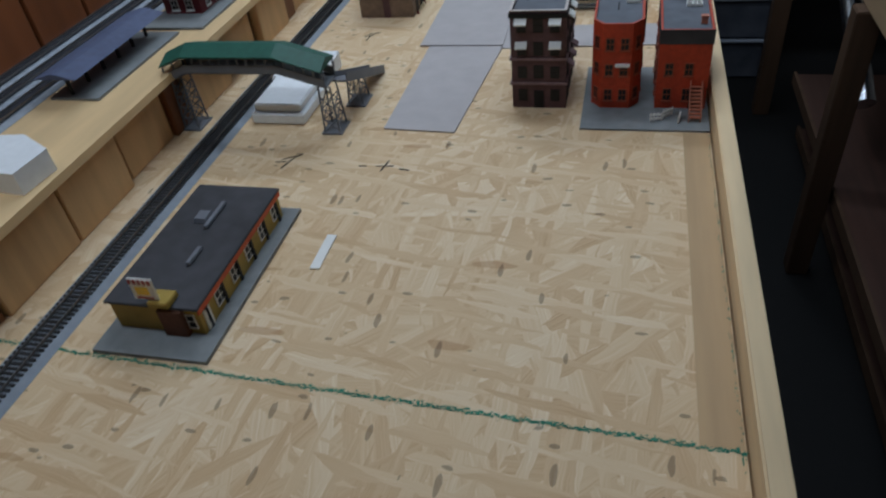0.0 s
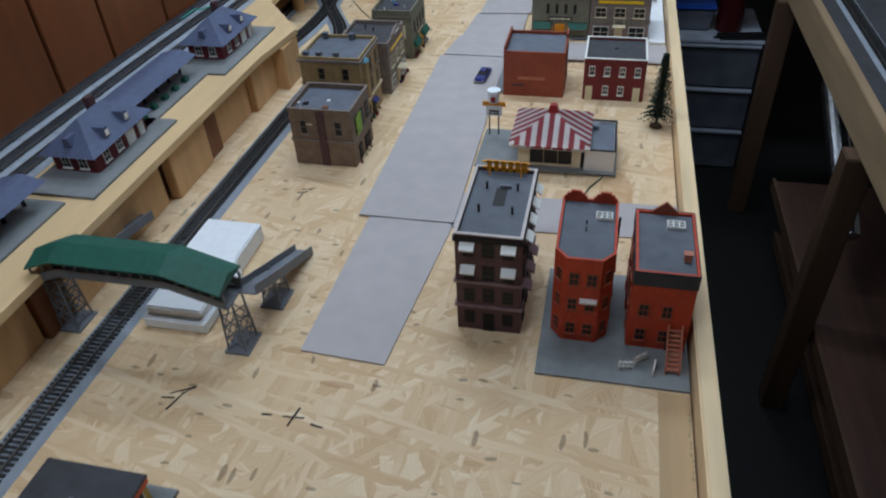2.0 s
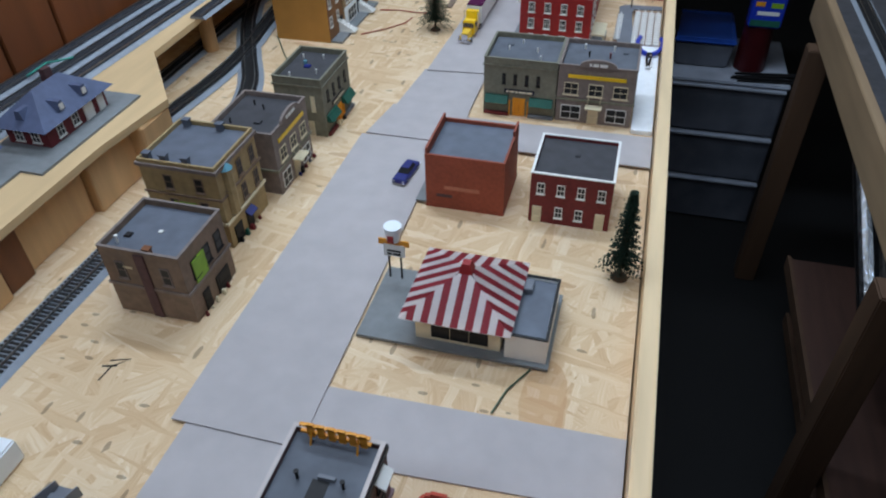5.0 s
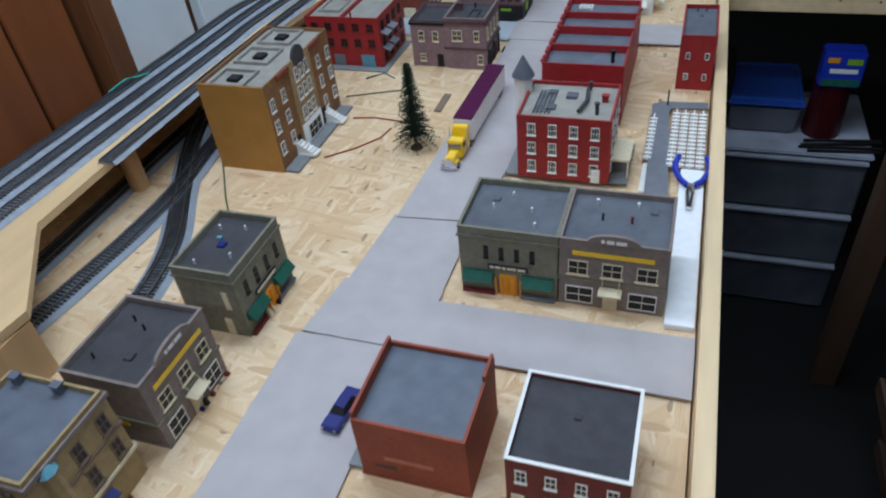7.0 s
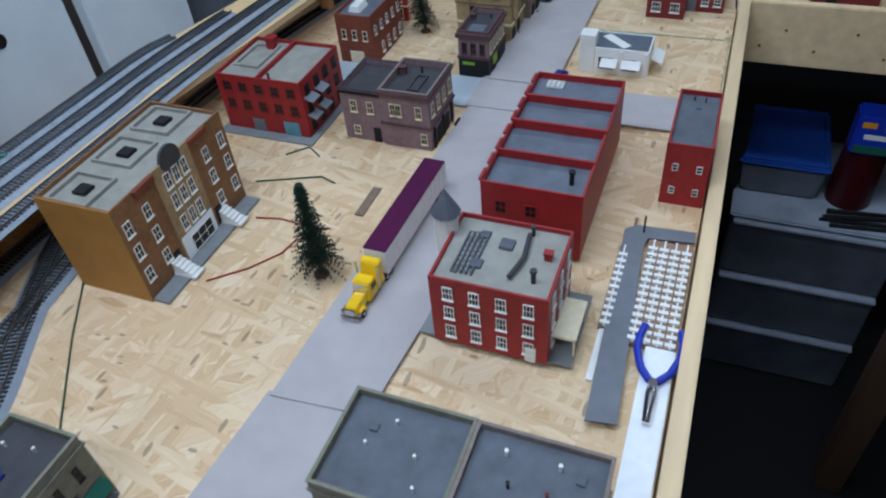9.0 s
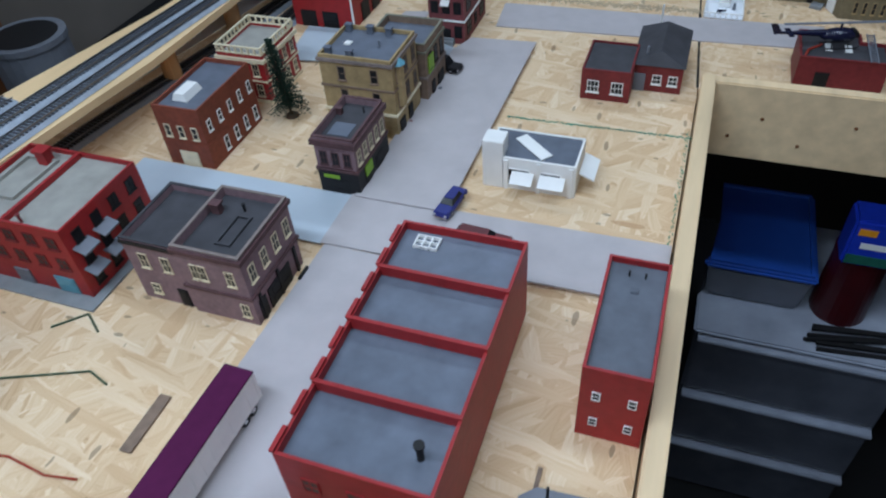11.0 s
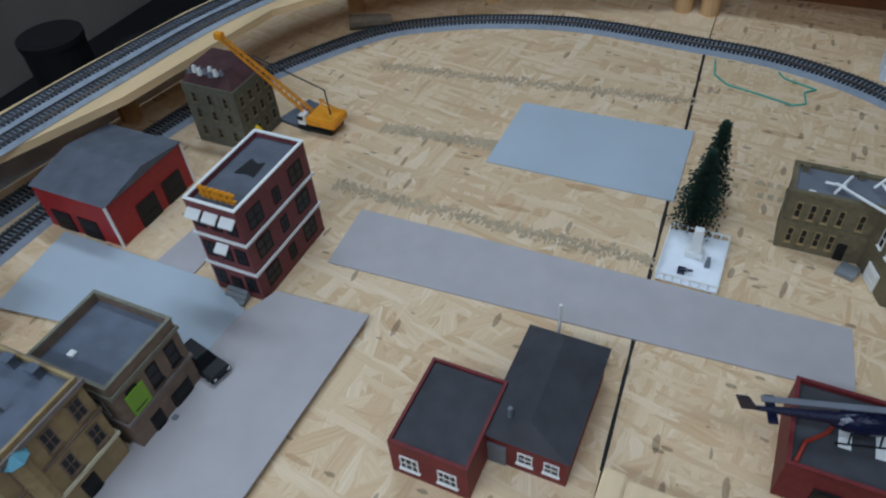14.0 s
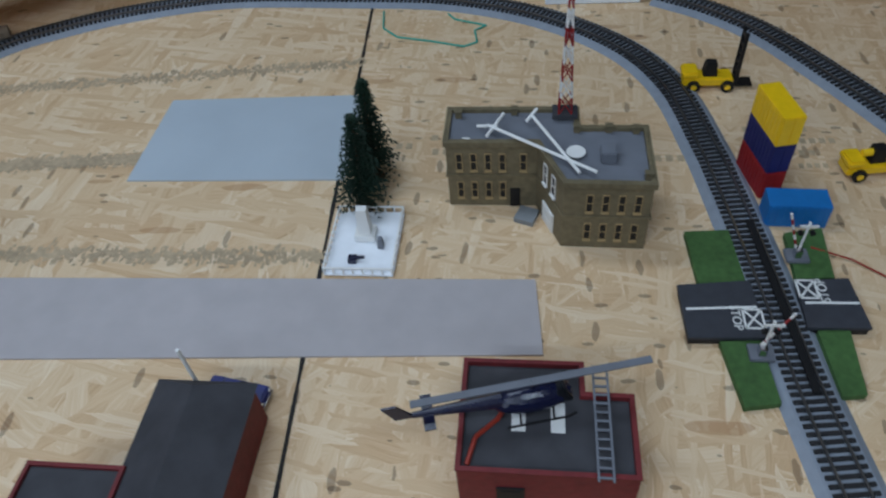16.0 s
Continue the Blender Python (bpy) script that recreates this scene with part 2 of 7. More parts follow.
COPPERW = surface("red_wire", (150, 50, 34), 0.5, 0.1, 0.01, 0.0)
DARKGREENW = surface("dark_green_wire", (64, 84, 64), 0.5, 0.1, 0.01, 0.0)
FOIL = surface("silver_foil", (200, 204, 210), 0.25, 0.3, 0.015, 0.6, metal=1.0)
PAINTBLUE = surface("blue_white_panel", (234, 241, 248), 0.5, 0.06, 0.08, 0.05)


# ---- mesh helpers ----
def part(name, bm, material, parent=None, label=""):
    bmesh.ops.scale(bm, vec=(U, U, U), verts=bm.verts)
    me = bpy.data.meshes.new(name)
    bm.to_mesh(me)
    bm.free()
    me.materials.append(material)
    ob = new(name, me)
    ob.parent = parent
    if label:
        ob["label"] = label
    return ob


def thing(name, label, category, x, y, z=0.0, rz=0.0, group="", kind=""):
    e = new(name)
    e.empty_display_size = 0.01
    e.matrix_basis = pose(x * U, y * U, z * U, 0, 0, rz)
    return tagged(e, label, category, group, kind)


def structure(name, bm, material, label, category="structure"):
    return tagged(part(name, bm, material), label, category, "", "structure")


def box(x0, y0, z0, x1, y1, z1, bm=None, bevel=0.0):
    made = bmesh.new()
    bmesh.ops.create_cube(made, size=1)
    for v in made.verts:
        v.co = ((x0 + x1) / 2 + v.co.x * (x1 - x0), (y0 + y1) / 2 + v.co.y * (y1 - y0), (z0 + z1) / 2 + v.co.z * (z1 - z0))
    if bevel:
        bmesh.ops.bevel(made, geom=made.edges[:], offset=bevel, segments=2, affect="EDGES")
    return join(made, bm)


def join(made, bm):
    if bm is None:
        return made
    seen = {}
    for v in made.verts:
        seen[v] = bm.verts.new(v.co)
    for f in made.faces:
        bm.faces.new([seen[v] for v in f.verts])
    made.free()
    return bm


def tapered(x0, y0, z0, x1, y1, z1, dx0, dx1, dy0, dy1, bm=None, bevel=0.0):
    """A box whose top is drawn in by dx0, dx1, dy0, dy1 at its four sides."""
    made = bmesh.new()
    lo = [made.verts.new(p) for p in ((x0, y0, z0), (x1, y0, z0), (x1, y1, z0), (x0, y1, z0))]
    hi = [made.verts.new(p) for p in ((x0 + dx0, y0 + dy0, z1), (x1 - dx1, y0 + dy0, z1), (x1 - dx1, y1 - dy1, z1), (x0 + dx0, y1 - dy1, z1))]
    made.faces.new(lo[::-1])
    made.faces.new(hi)
    for i in range(4):
        j = (i + 1) % 4
        made.faces.new((lo[i], lo[j], hi[j], hi[i]))
    if bevel:
        bmesh.ops.bevel(made, geom=made.edges[:], offset=bevel, segments=2, affect="EDGES")
    return join(made, bm)


def tube(a, b, r0, r1=None, bm=None, seg=10):
    a, b = Vector(a), Vector(b)
    r1 = r0 if r1 is None else r1
    made = bmesh.new()
    turn = (b - a).to_track_quat("Z", "Y").to_matrix()
    rings = []
    for p, r in ((a, r0), (b, r1)):
        rings.append([made.verts.new(p + turn @ Vector((r * math.cos(k * 6.2832 / seg), r * math.sin(k * 6.2832 / seg), 0))) for k in range(seg)])
    for k in range(seg):
        j = (k + 1) % seg
        made.faces.new((rings[0][k], rings[0][j], rings[1][j], rings[1][k]))
    made.faces.new(rings[0][::-1])
    made.faces.new(rings[1])
    return join(made, bm)


def wire(points, r, bm=None, seg=6):
    for a, b in zip(points[:-1], points[1:]):
        bm = tube(a, b, r, r, bm, seg)
    return bm


def prism(pts, z0, z1, bm=None):
    made = bmesh.new()
    lo = [made.verts.new((x, y, z0)) for x, y in pts]
    hi = [made.verts.new((x, y, z1)) for x, y in pts]
    made.faces.new(lo[::-1])
    made.faces.new(hi)
    n = len(pts)
    for i in range(n):
        j = (i + 1) % n
        made.faces.new((lo[i], lo[j], hi[j], hi[i]))
    return join(made, bm)


def inset(pts, d):
    out = []
    n = len(pts)
    for i in range(n):
        a, b, c = Vector(pts[i - 1]), Vector(pts[i]), Vector(pts[(i + 1) % n])
        u, v = (b - a).normalized(), (c - b).normalized()
        nu, nv = Vector((-u.y, u.x)), Vector((-v.y, v.x))
        k = 1 + nu.dot(nv)
        out.append(tuple(b + (nu + nv) * (d / k)))
    return out


def ring(pts, d, z0, z1, bm=None):
    """A closed band along the outline pts, d thick inwards (outwards where d is negative)."""
    made = bmesh.new()
    inner = inset(pts, d)
    n = len(pts)
    rows = [[made.verts.new((x, y, z)) for x, y in q] for q, z in ((pts, z0), (pts, z1), (inner, z1), (inner, z0))]
    for i in range(n):
        j = (i + 1) % n
        for k in range(4):
            a, b = rows[k], rows[(k + 1) % 4]
            made.faces.new((a[i], a[j], b[j], b[i]))
    bmesh.ops.recalc_face_normals(made, faces=made.faces)
    return join(made, bm)


def rect(x0, y0, x1, y1):
    return [(x0, y0), (x1, y0), (x1, y1), (x0, y1)]


# ---- windows, doors and roof fittings ----
WINDOW_MESHES = {}


def window_meshes(w, h, cols, sill):
    key = (w, h, cols, sill)
    if key not in WINDOW_MESHES:
        b = min(0.0012, w * 0.12)
        xs, zs = [-w / 2], [0.0]
        for c in range(cols):
            left, right = -w / 2 + w * c / cols, -w / 2 + w * (c + 1) / cols
            xs += [left + (b if c == 0 else b * 0.3), right - (b if c == cols - 1 else b * 0.3)]
        xs.append(w / 2)
        zs += [b, h * 0.5 - b * 0.35, h * 0.5 + b * 0.35, h - b, h]
        bm = bmesh.new()
        grid = {(i, j, k): bm.verts.new((x, y, z)) for i, x in enumerate(xs) for j, z in enumerate(zs) for k, y in enumerate((-0.0012, 0.0005))}
        solid = {(i, j) for i in range(len(xs) - 1) for j in range(len(zs) - 1) if not (i % 2 and j % 2)}
        for i, j in solid:
            bm.faces.new([grid[q] for q in ((i, j, 0), (i + 1, j, 0), (i + 1, j + 1, 0), (i, j + 1, 0))])
            for (di, dj), (p, q) in (((-1, 0), ((i, j), (i, j + 1))), ((1, 0), ((i + 1, j + 1), (i + 1, j))), ((0, -1), ((i + 1, j), (i, j))), ((0, 1), ((i, j + 1), (i + 1, j + 1)))):
                if (i + di, j + dj) not in solid:
                    bm.faces.new([grid[(*p, 0)], grid[(*q, 0)], grid[(*q, 1)], grid[(*p, 1)]])
        bmesh.ops.delete(bm, geom=[v for v in bm.verts if not v.link_faces], context="VERTS")
        ledge = box(-w * 0.58, -0.0024, -0.0016, w * 0.58, 0.0005, -0.0001)
        pane = box(-w / 2 + b * 0.6, -0.0006, b * 0.6, w / 2 - b * 0.6, 0.0006, h - b * 0.6)
        made = []
        for q, name in ((bm, "window"), (pane, "pane"), (ledge, "sill")):
            bmesh.ops.scale(q, vec=(U, U, U), verts=q.verts)
            me = bpy.data.meshes.new(name)
            q.to_mesh(me)
            q.free()
            made.append(me)
        WINDOW_MESHES[key] = made
    return WINDOW_MESHES[key]


def hang_window(parent, x, y, z, rz, w, h, frame_mat, cols=1, sill=False, pane_mat=None, name="window"):
    fr, pa, le = window_meshes(round(w, 4), round(h, 4), cols, sill)
    for me, q in ((fr, frame_mat), (pa, pane_mat or GLASS), (le, frame_mat)):
        if not me.materials:
            me.materials.append(q)
    ob = new(name, fr)
    ob.parent = parent
    ob.matrix_basis = pose(x * U, y * U, z * U, 0, 0, rz)
    glass = new("pane", pa)
    glass.parent = ob
    placed = [(ob, frame_mat), (glass, pane_mat or GLASS)]
    if sill:
        ledge = new("sill", le)
        ledge.parent = ob
        placed.append((ledge, frame_mat))
    for o, q in placed:
        o.material_slots[0].link = "OBJECT"
        o.material_slots[0].material = q
    return ob


def building(name, label, outline, h, wall, roof, par=0.006, trim=None, windows=(), doors=(), bands=(), category="model building", group="", roofs=(), z=0.0):
    """A hollow model building on an outline (counter-clockwise), its parapet par above the roof.
    windows: (edge, columns, sill heights, width, height, material, panes, sill, first, last); doors: (edge, place 0-1, width, height, material); bands: (z, height, proud, material)."""
    xs, ys = [p[0] for p in outline], [p[1] for p in outline]
    cx, cy = (min(xs) + max(xs)) / 2, (min(ys) + max(ys)) / 2
    e = thing(name, label, category, cx, cy, z, 0, group)
    pts = [(x - cx, y - cy) for x, y in outline]
    part("wall", ring(pts, 0.003, 0, h), wall, e)
    part("roof", prism(inset(pts, 0.0031), h - par - 0.003, h - par), roof, e, "flat weathered roof")
    if trim:
        part("coping", ring(inset(pts, -0.0008), 0.0036, h + 0.0002, h + 0.0018), trim, e)
    for bz, bh, proud, bmat in bands:
        part("cornice", ring(inset(pts, -proud), proud - 0.0003, bz, bz + bh), bmat, e)
    n = len(pts)

    def spot(i, t):
        a, b = Vector(pts[i]), Vector(pts[(i + 1) % n])
        p = a + (b - a) * t
        return p.x, p.y, math.degrees(math.atan2(b.y - a.y, b.x - a.x))

    for edge, cols, rows, w, hh, fm, panes, sill, t0, t1 in windows:
        for r in rows:
            for c in range(cols):
                t = (t0 + t1) / 2 if cols == 1 else t0 + (t1 - t0) * c / (cols - 1)
                x, y, rz = spot(edge, t)
                hang_window(e, x, y, r, rz, w, hh, fm, panes, sill)
    for edge, t, w, hh, dm in doors:
        x, y, rz = spot(edge, t)
        bm = box(-w / 2, -0.0016, 0.0004, w / 2, 0.0004, hh)
        box(-w * 0.36, -0.0022, hh * 0.52, w * 0.36, -0.0017, hh * 0.9, bm)
        box(-w * 0.36, -0.0022, hh * 0.08, w * 0.36, -0.0017, hh * 0.42, bm)
        d = part("door", bm, dm, e)
        d.matrix_basis = pose(x * U, y * U, 0, 0, 0, rz)
    return e


def on_roof(e, kind, x, y, z, material, s=1.0, rz=0):
    """Small fittings on a roof, in the building's own place."""
    if kind == "pipe":
        bm = tube((0, 0, 0), (0, 0, 0.009 * s), 0.0016 * s)
        tube((0, 0, 0.009 * s), (0, 0, 0.0105 * s), 0.0024 * s, 0.0024 * s, bm)
        name = "vent_pipe"
    elif kind == "chimney":
        bm = box(-0.005 * s, -0.004 * s, 0, 0.005 * s, 0.004 * s, 0.011 * s)
        box(-0.0062 * s, -0.0052 * s, 0.0111 * s, 0.0062 * s, 0.0052 * s, 0.0135 * s, bm)
        name = "chimney"
    elif kind == "hatch":
        bm = tapered(-0.008 * s, -0.008 * s, 0, 0.008 * s, 0.008 * s, 0.004 * s, 0.0005, 0.0005, 0.0005, 0.0005, bevel=0.0006)
        name = "roof_hatch"
    elif kind == "skylight":
        bm = bmesh.new()
        for k in range(4):
            box(-0.013 * s + k * 0.0082 * s, -0.009 * s, 0, -0.0115 * s + k * 0.0082 * s, 0.009 * s, 0.004, bm)
        for k in range(3):
            box(-0.0116 * s, -0.009 * s + k * 0.0082 * s, 0.0002, 0.0116 * s, -0.0078 * s + k * 0.0082 * s, 0.0042, bm)
        name = "skylight"
    ob = part(name, bm, material, e)
    ob.matrix_basis = pose(x * U, y * U, z * U, 0, 0, rz)
    return ob


def awning(e, x, y, z, w, material, rz=0, deep=0.009):
    bm = bmesh.new()
    v = [bm.verts.new(p) for p in ((-w / 2, 0, 0.007), (w / 2, 0, 0.007), (w / 2, -deep, 0.001), (-w / 2, -deep, 0.001), (-w / 2, 0, 0.0055), (w / 2, 0, 0.0055), (w / 2, -deep, -0.0012), (-w / 2, -deep, -0.0012))]
    for q in ((0, 3, 2, 1), (4, 5, 6, 7), (3, 7, 6, 2), (0, 1, 5, 4), (0, 4, 7, 3), (1, 2, 6, 5)):
        bm.faces.new([v[k] for k in q])
    ob = part("awning", bm, material, e)
    ob.matrix_basis = pose(x * U, y * U, z * U, 0, 0, rz)


def bars(e, name, x, y, z, rz, widths, height, gap, material, tilt=90, proud=0.0004):
    """Writing too small to read: a row of bars."""
    bm = bmesh.new()
    total = sum(widths) + gap * (len(widths) - 1)
    at = -total / 2
    for w in widths:
        box(at, 0, 0, at + w, height, proud, bm)
        at += w + gap
    ob = part(name, bm, material, e)
    ob.matrix_basis = pose(x * U, y * U, z * U, tilt, 0, rz)
    return ob


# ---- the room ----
structure("floor", box(-2.2, -2.0, -1.06, 2.6, 6.0, -1.02), FLOORM, "concrete floor of the layout room, darkened for the aisle's shade", "floor")
structure("ceiling", box(-2.2, -2.0, 1.5, 2.6, 6.0, 1.54), CEIL, "plain white ceiling", "ceiling")
structure("wall_north", box(-2.2, 5.6, -1.019, 2.6, 5.7, 1.499), WALLM, "grey room wall", "wall")
structure("wall_south", box(-2.2, -1.9, -1.019, 2.6, -1.8, 1.499), WALLM, "grey room wall", "wall")
structure("wall_east", box(2.2, -1.8, -1.019, 2.3, 5.6, 1.499), WALLM, "grey room wall", "wall")
structure("wall_west", box(-1.5, -1.8, -1.019, -1.4, 5.6, 1.499), WALLM, "grey room wall", "wall")

# brown panelling behind the upper deck, in grooved boards
panelling = structure("panelling", box(-1.02, -1.5, -0.2, -0.985, 2.12, 1.2), BLACK, "brown wood wall panelling with dark grooves", "wall")
y = -1.5
k = 0
while y < 2.1:
    w = (0.2, 0.13, 0.24, 0.16)[k % 4]
    w = min(w, 2.12 - y)
    part("plank", box(-0.984, y + 0.003, -0.2, -0.975, y + w - 0.003, 1.2, bevel=0.002), PANEL, panelling)
    y += w
    k += 1
structure("corner_post", box(-1.0, 2.13, -1.0, -0.94, 2.19, 1.2, bevel=0.004), STAIN, "dark stained wooden corner post", "post")
for px, py, w, lean in ((-1.06, 2.22, 0.27, 0.02), (-1.05, 2.52, 0.26, 0.0)):
    e = thing("spare_door", "bluish white painted door leaning by the deck", "door", px, py, -0.3)
    part("board", box(0, 0, 0, 0.03, w, 1.1, bevel=0.004), PAINTBLUE, e)
    part("knob_hole", tube((0.0302, w * 0.45, 0.5), (0.032, w * 0.45, 0.5), 0.012, 0.012, None, 16), BLACK, e)

# ---- the table ----
structure("tabletop_west", prism([(-0.96, -0.9), (0.083, -0.9), (0.083, 3.105), (0.035, 3.93), (0.025, 4.3), (-0.5, 4.3), (-0.72, 3.9), (-0.78, 3.4), (-0.83, 3.1), (-0.96, 2.6)], -0.02, 0.0), OSB, "pale strand board tabletop with pen marks", "tabletop")
structure("tabletop_east", prism([(0.0845, 3.1125), (1.15, 3.1125), (1.15, 4.3), (0.0265, 4.3), (0.0365, 3.93)], -0.02, 0.0), CHIP, "flecked chip board tabletop with faded print", "tabletop")
structure("edge_board", box(0.0855, -0.9, -0.09, 0.106, 3.116, 0.036, bevel=0.002), PINE, "planed pine edge board along the aisle", "edge board")
structure("end_board", box(0.1065, 3.092, -0.095, 1.15, 3.112, 0.036, bevel=0.002), PINE, "pine end board with nail heads", "edge board")
for k in range(14):
    nx, nz = 0.14 + 0.055 * k + 0.012 * math.sin(k * 5), (-0.02 if k % 2 else -0.055) + 0.012 * math.sin(k * 3)
    nail = tagged(part("nail_head", tube((nx, 3.0915, nz), (nx, 3.0905, nz), 0.0028, 0.0028), STAIN), "dark nail head in the end board", "nail", "nails of the end board")

# seams, chalk and pen marks
random.seed(4)


def stroke(points, wide, material, z=0.0006, jitter=0.0):
    bm = bmesh.new()
    left, right = [], []
    for i, (x, y) in enumerate(points):
        a = Vector(points[max(0, i - 1)])
        b = Vector(points[min(len(points) - 1, i + 1)])
        t = (b - a).normalized()
        w = wide * (1 + random.uniform(-jitter, jitter)) / 2
        for side, s in ((left, 1), (right, -1)):
            side.append([bm.verts.new((x - t.y * w * s, y + t.x * w * s, zz)) for zz in (0.0001, z)])
    for i in range(len(points) - 1):
        (l0, l1), (m0, m1), (r0, r1), (s0, s1) = left[i], left[i + 1], right[i], right[i + 1]
        bm.faces.new((r1, s1, m1, l1))
        bm.faces.new((l0, l1, m1, m0))
        bm.faces.new((r0, s0, s1, r1))
    return bm


def line(a, b, n):
    return [(a[0] + (b[0] - a[0]) * i / n, a[1] + (b[1] - a[1]) * i / n) for i in range(n + 1)]


def smudge(a, b, wide, cover, n):
    """A rubbed line: many short broken dabs along a to b."""
    bm = bmesh.new()
    a, b = Vector(a), Vector(b)
    d = b - a
    t = d.normalized()
    across = Vector((-t.y, t.x))
    for i in range(n):
        if random.random() > cover:
            continue
        p = a + d * ((i + random.random()) / n)
        l, w, o = random.uniform(0.001, 0.0045), wide * random.uniform(0.15, 0.5), wide * random.gauss(0, 0.28)
        sl = random.uniform(-0.25, 0.25)
        z = 0.0003 + 0.0003 * random.random()
        q = [p + across * o, p + t * l + across * (o + sl * w), p + t * l * 0.9 + across * (o + w), p - t * l * 0.1 + across * (o + w * 0.8)]
        bm.faces.new([bm.verts.new((v.x, v.y, z)) for v in q])
    return bm


structure("chalk_line", smudge((-0.69, 0.356), (0.083, 0.327), 0.0052, 0.95, 900), GREENINK, "smudged green chalk line across the board", "marking")
structure("chalk_line", smudge((-0.19, 2.979), (0.083, 2.985), 0.005, 0.9, 320), GREENINK, "smudged green chalk line across the board", "marking")
structure("chalk_line", smudge((0.078, 2.65), (0.081, 3.0), 0.005, 0.6, 130), GREENINK, "smudged green chalk along the edge", "marking")
structure("chalk_line", smudge((0.0805, 0.3), (0.0815, 0.84), 0.003, 0.6, 200), GREENINK, "smudged green chalk along the edge", "marking")
structure("board_seam", stroke(line((0.082, 3.13), (0.0345, 3.93), 30), 0.004, INK, 0.0004, 0.3), INK, "dark seam between two strand boards", "seam")
for a, b in (((-0.45, 3.69), (0.05, 3.745)), ((-0.36, 3.535), (-0.185, 3.548)), ((-0.36, 3.395), (0.07, 3.4))):
    structure("grey_smear", smudge(a, b, 0.02, 0.9, 700), GREYINK, "grey smear on the strand board", "marking")
for pts in ([(-0.31, 0.72), (-0.325, 0.722)], [(-0.35, 0.715), (-0.345, 0.742)], [(-0.36, 0.727), (-0.335, 0.729)], [(-0.385, 0.726), (-0.373, 0.727)],
            [(-0.505, 0.735), (-0.478, 0.75), (-0.489, 0.738), (-0.497, 0.712)], [(-0.512, 0.728), (-0.496, 0.73)], [(-0.51, 1.17), (-0.487, 1.178), (-0.503, 1.163), (-0.505, 1.14)], [(-0.514, 1.16), (-0.497, 1.165)]):
    structure("pen_mark", stroke(pts, 0.0022, INK, 0.0005, 0.3), INK, "black marker stroke on the strand board", "marking")
for bx, by, n, s in ((0.155, 3.585, 3, 0.012), (0.158, 3.56, 4, 0.012), (0.115, 3.57, 2, 0.012), (0.40, 3.55, 3, 0.012), (0.5, 3.6, 7, 0.010), (0.515, 3.58, 8, 0.010), (0.51, 3.56, 6, 0.010), (0.545, 3.54, 4, 0.008)):
    bm = bmesh.new()
    for i in range(n):
        box(bx + i * s, by, 0.0001, bx + i * s + s * 0.6, by + s * 0.8, 0.0005, bm)
    structure("board_stamp", bm, GREYINK, "faded printed stamp on the strand board", "marking")
loop = [(0.056, 3.875), (0.062, 3.83), (0.085, 3.806), (0.13, 3.795), (0.178, 3.78), (0.195, 3.79), (0.19, 3.82), (0.205, 3.832), (0.16, 3.85), (0.15, 3.865)]
tagged(part("green_thread", wire([(x, y, 0.0015) for x, y in loop], 0.0013), TURQ), "loop of thin green thread on the board", "thread")

structure("edge_strip", prism([(0.046, 0.33), (0.082, 0.33), (0.082, 0.835), (0.048, 0.835)], 0.0001, 0.0004), surface("brown_band", (192, 160, 120), 0.65, 0.12, 0.02, 0.05, stretch=(1, 0.1, 1)), "browner board strip along the table edge", "strip")

# ---- card roads ----
for i, (pts, z0, m, lab) in enumerate((
    ([(-0.377, 0.826), (-0.268, 0.82), (-0.243, 1.112), (-0.375, 1.112)], 0, CARD, "grey card road strip on the board"),
    ([(-0.392, 1.112), (-0.243, 1.112), (-0.252, 1.728), (-0.397, 1.722)], 0.0022, CARD, "grey card road strip on the board"),
    ([(-0.246, 1.104), (0.083, 1.122), (0.083, 1.206), (-0.246, 1.196)], 0, CARD, "grey card side street"),
    ([(-0.390, 1.724), (0.083, 1.722), (0.083, 1.815), (-0.234, 1.812), (-0.234, 1.83), (-0.375, 1.83)], 0.0045, CARD, "grey card crossroads strip with a lifted edge"),
    ([(-0.372, 1.826), (-0.236, 1.826), (-0.236, 1.99), (-0.360, 1.983)], 0.0022, CARD, "grey card road strip on the board"),
    ([(-0.354, 1.976), (-0.232, 1.986), (-0.208, 2.30), (-0.206, 2.632), (-0.335, 2.632)], 0.0048, CARD, "grey card road strip carrying the lorry"),
    ([(-0.69, 2.645), (-0.34, 2.634), (-0.34, 2.735), (-0.69, 2.737)], 0.0022, SHEET, "pale blue card cross street"),
    ([(-0.342, 2.634), (0.082, 2.640), (0.082, 2.742), (-0.342, 2.735)], 0.0046, CARD, "grey card cross street"),
    ([(-0.336, 2.730), (-0.204, 2.730), (-0.198, 3.207), (-0.315, 3.2), (-0.335, 3.15)], 0.0072, CARD, "grey card road strip on the board"),
    ([(-0.62, 3.06), (-0.34, 3.10), (-0.335, 3.165), (-0.40, 3.19), (-0.64, 3.19)], 0.0022, SHEET, "pale blue card side street"),
    ([(-0.49, 3.185), (-0.431, 3.18), (-0.431, 3.30), (-0.48, 3.29)], 0, CARD, "grey card strip on the board"),
    ([(-0.289, 3.267), (0.281, 3.296), (0.274, 3.379), (-0.297, 3.365)], 0, CARD, "long grey card road strip on the board"),
    ([(-0.185, 3.512), (0.066, 3.516), (0.062, 3.672), (-0.185, 3.664)], 0, SHEET, "pale blue sheet of card on the board"),
)):
    tagged(part("card_road" if m is CARD else "card_sheet", prism(pts, z0 + 0.0002, z0 + 0.0022), m), lab, "card sheet", "card roads")

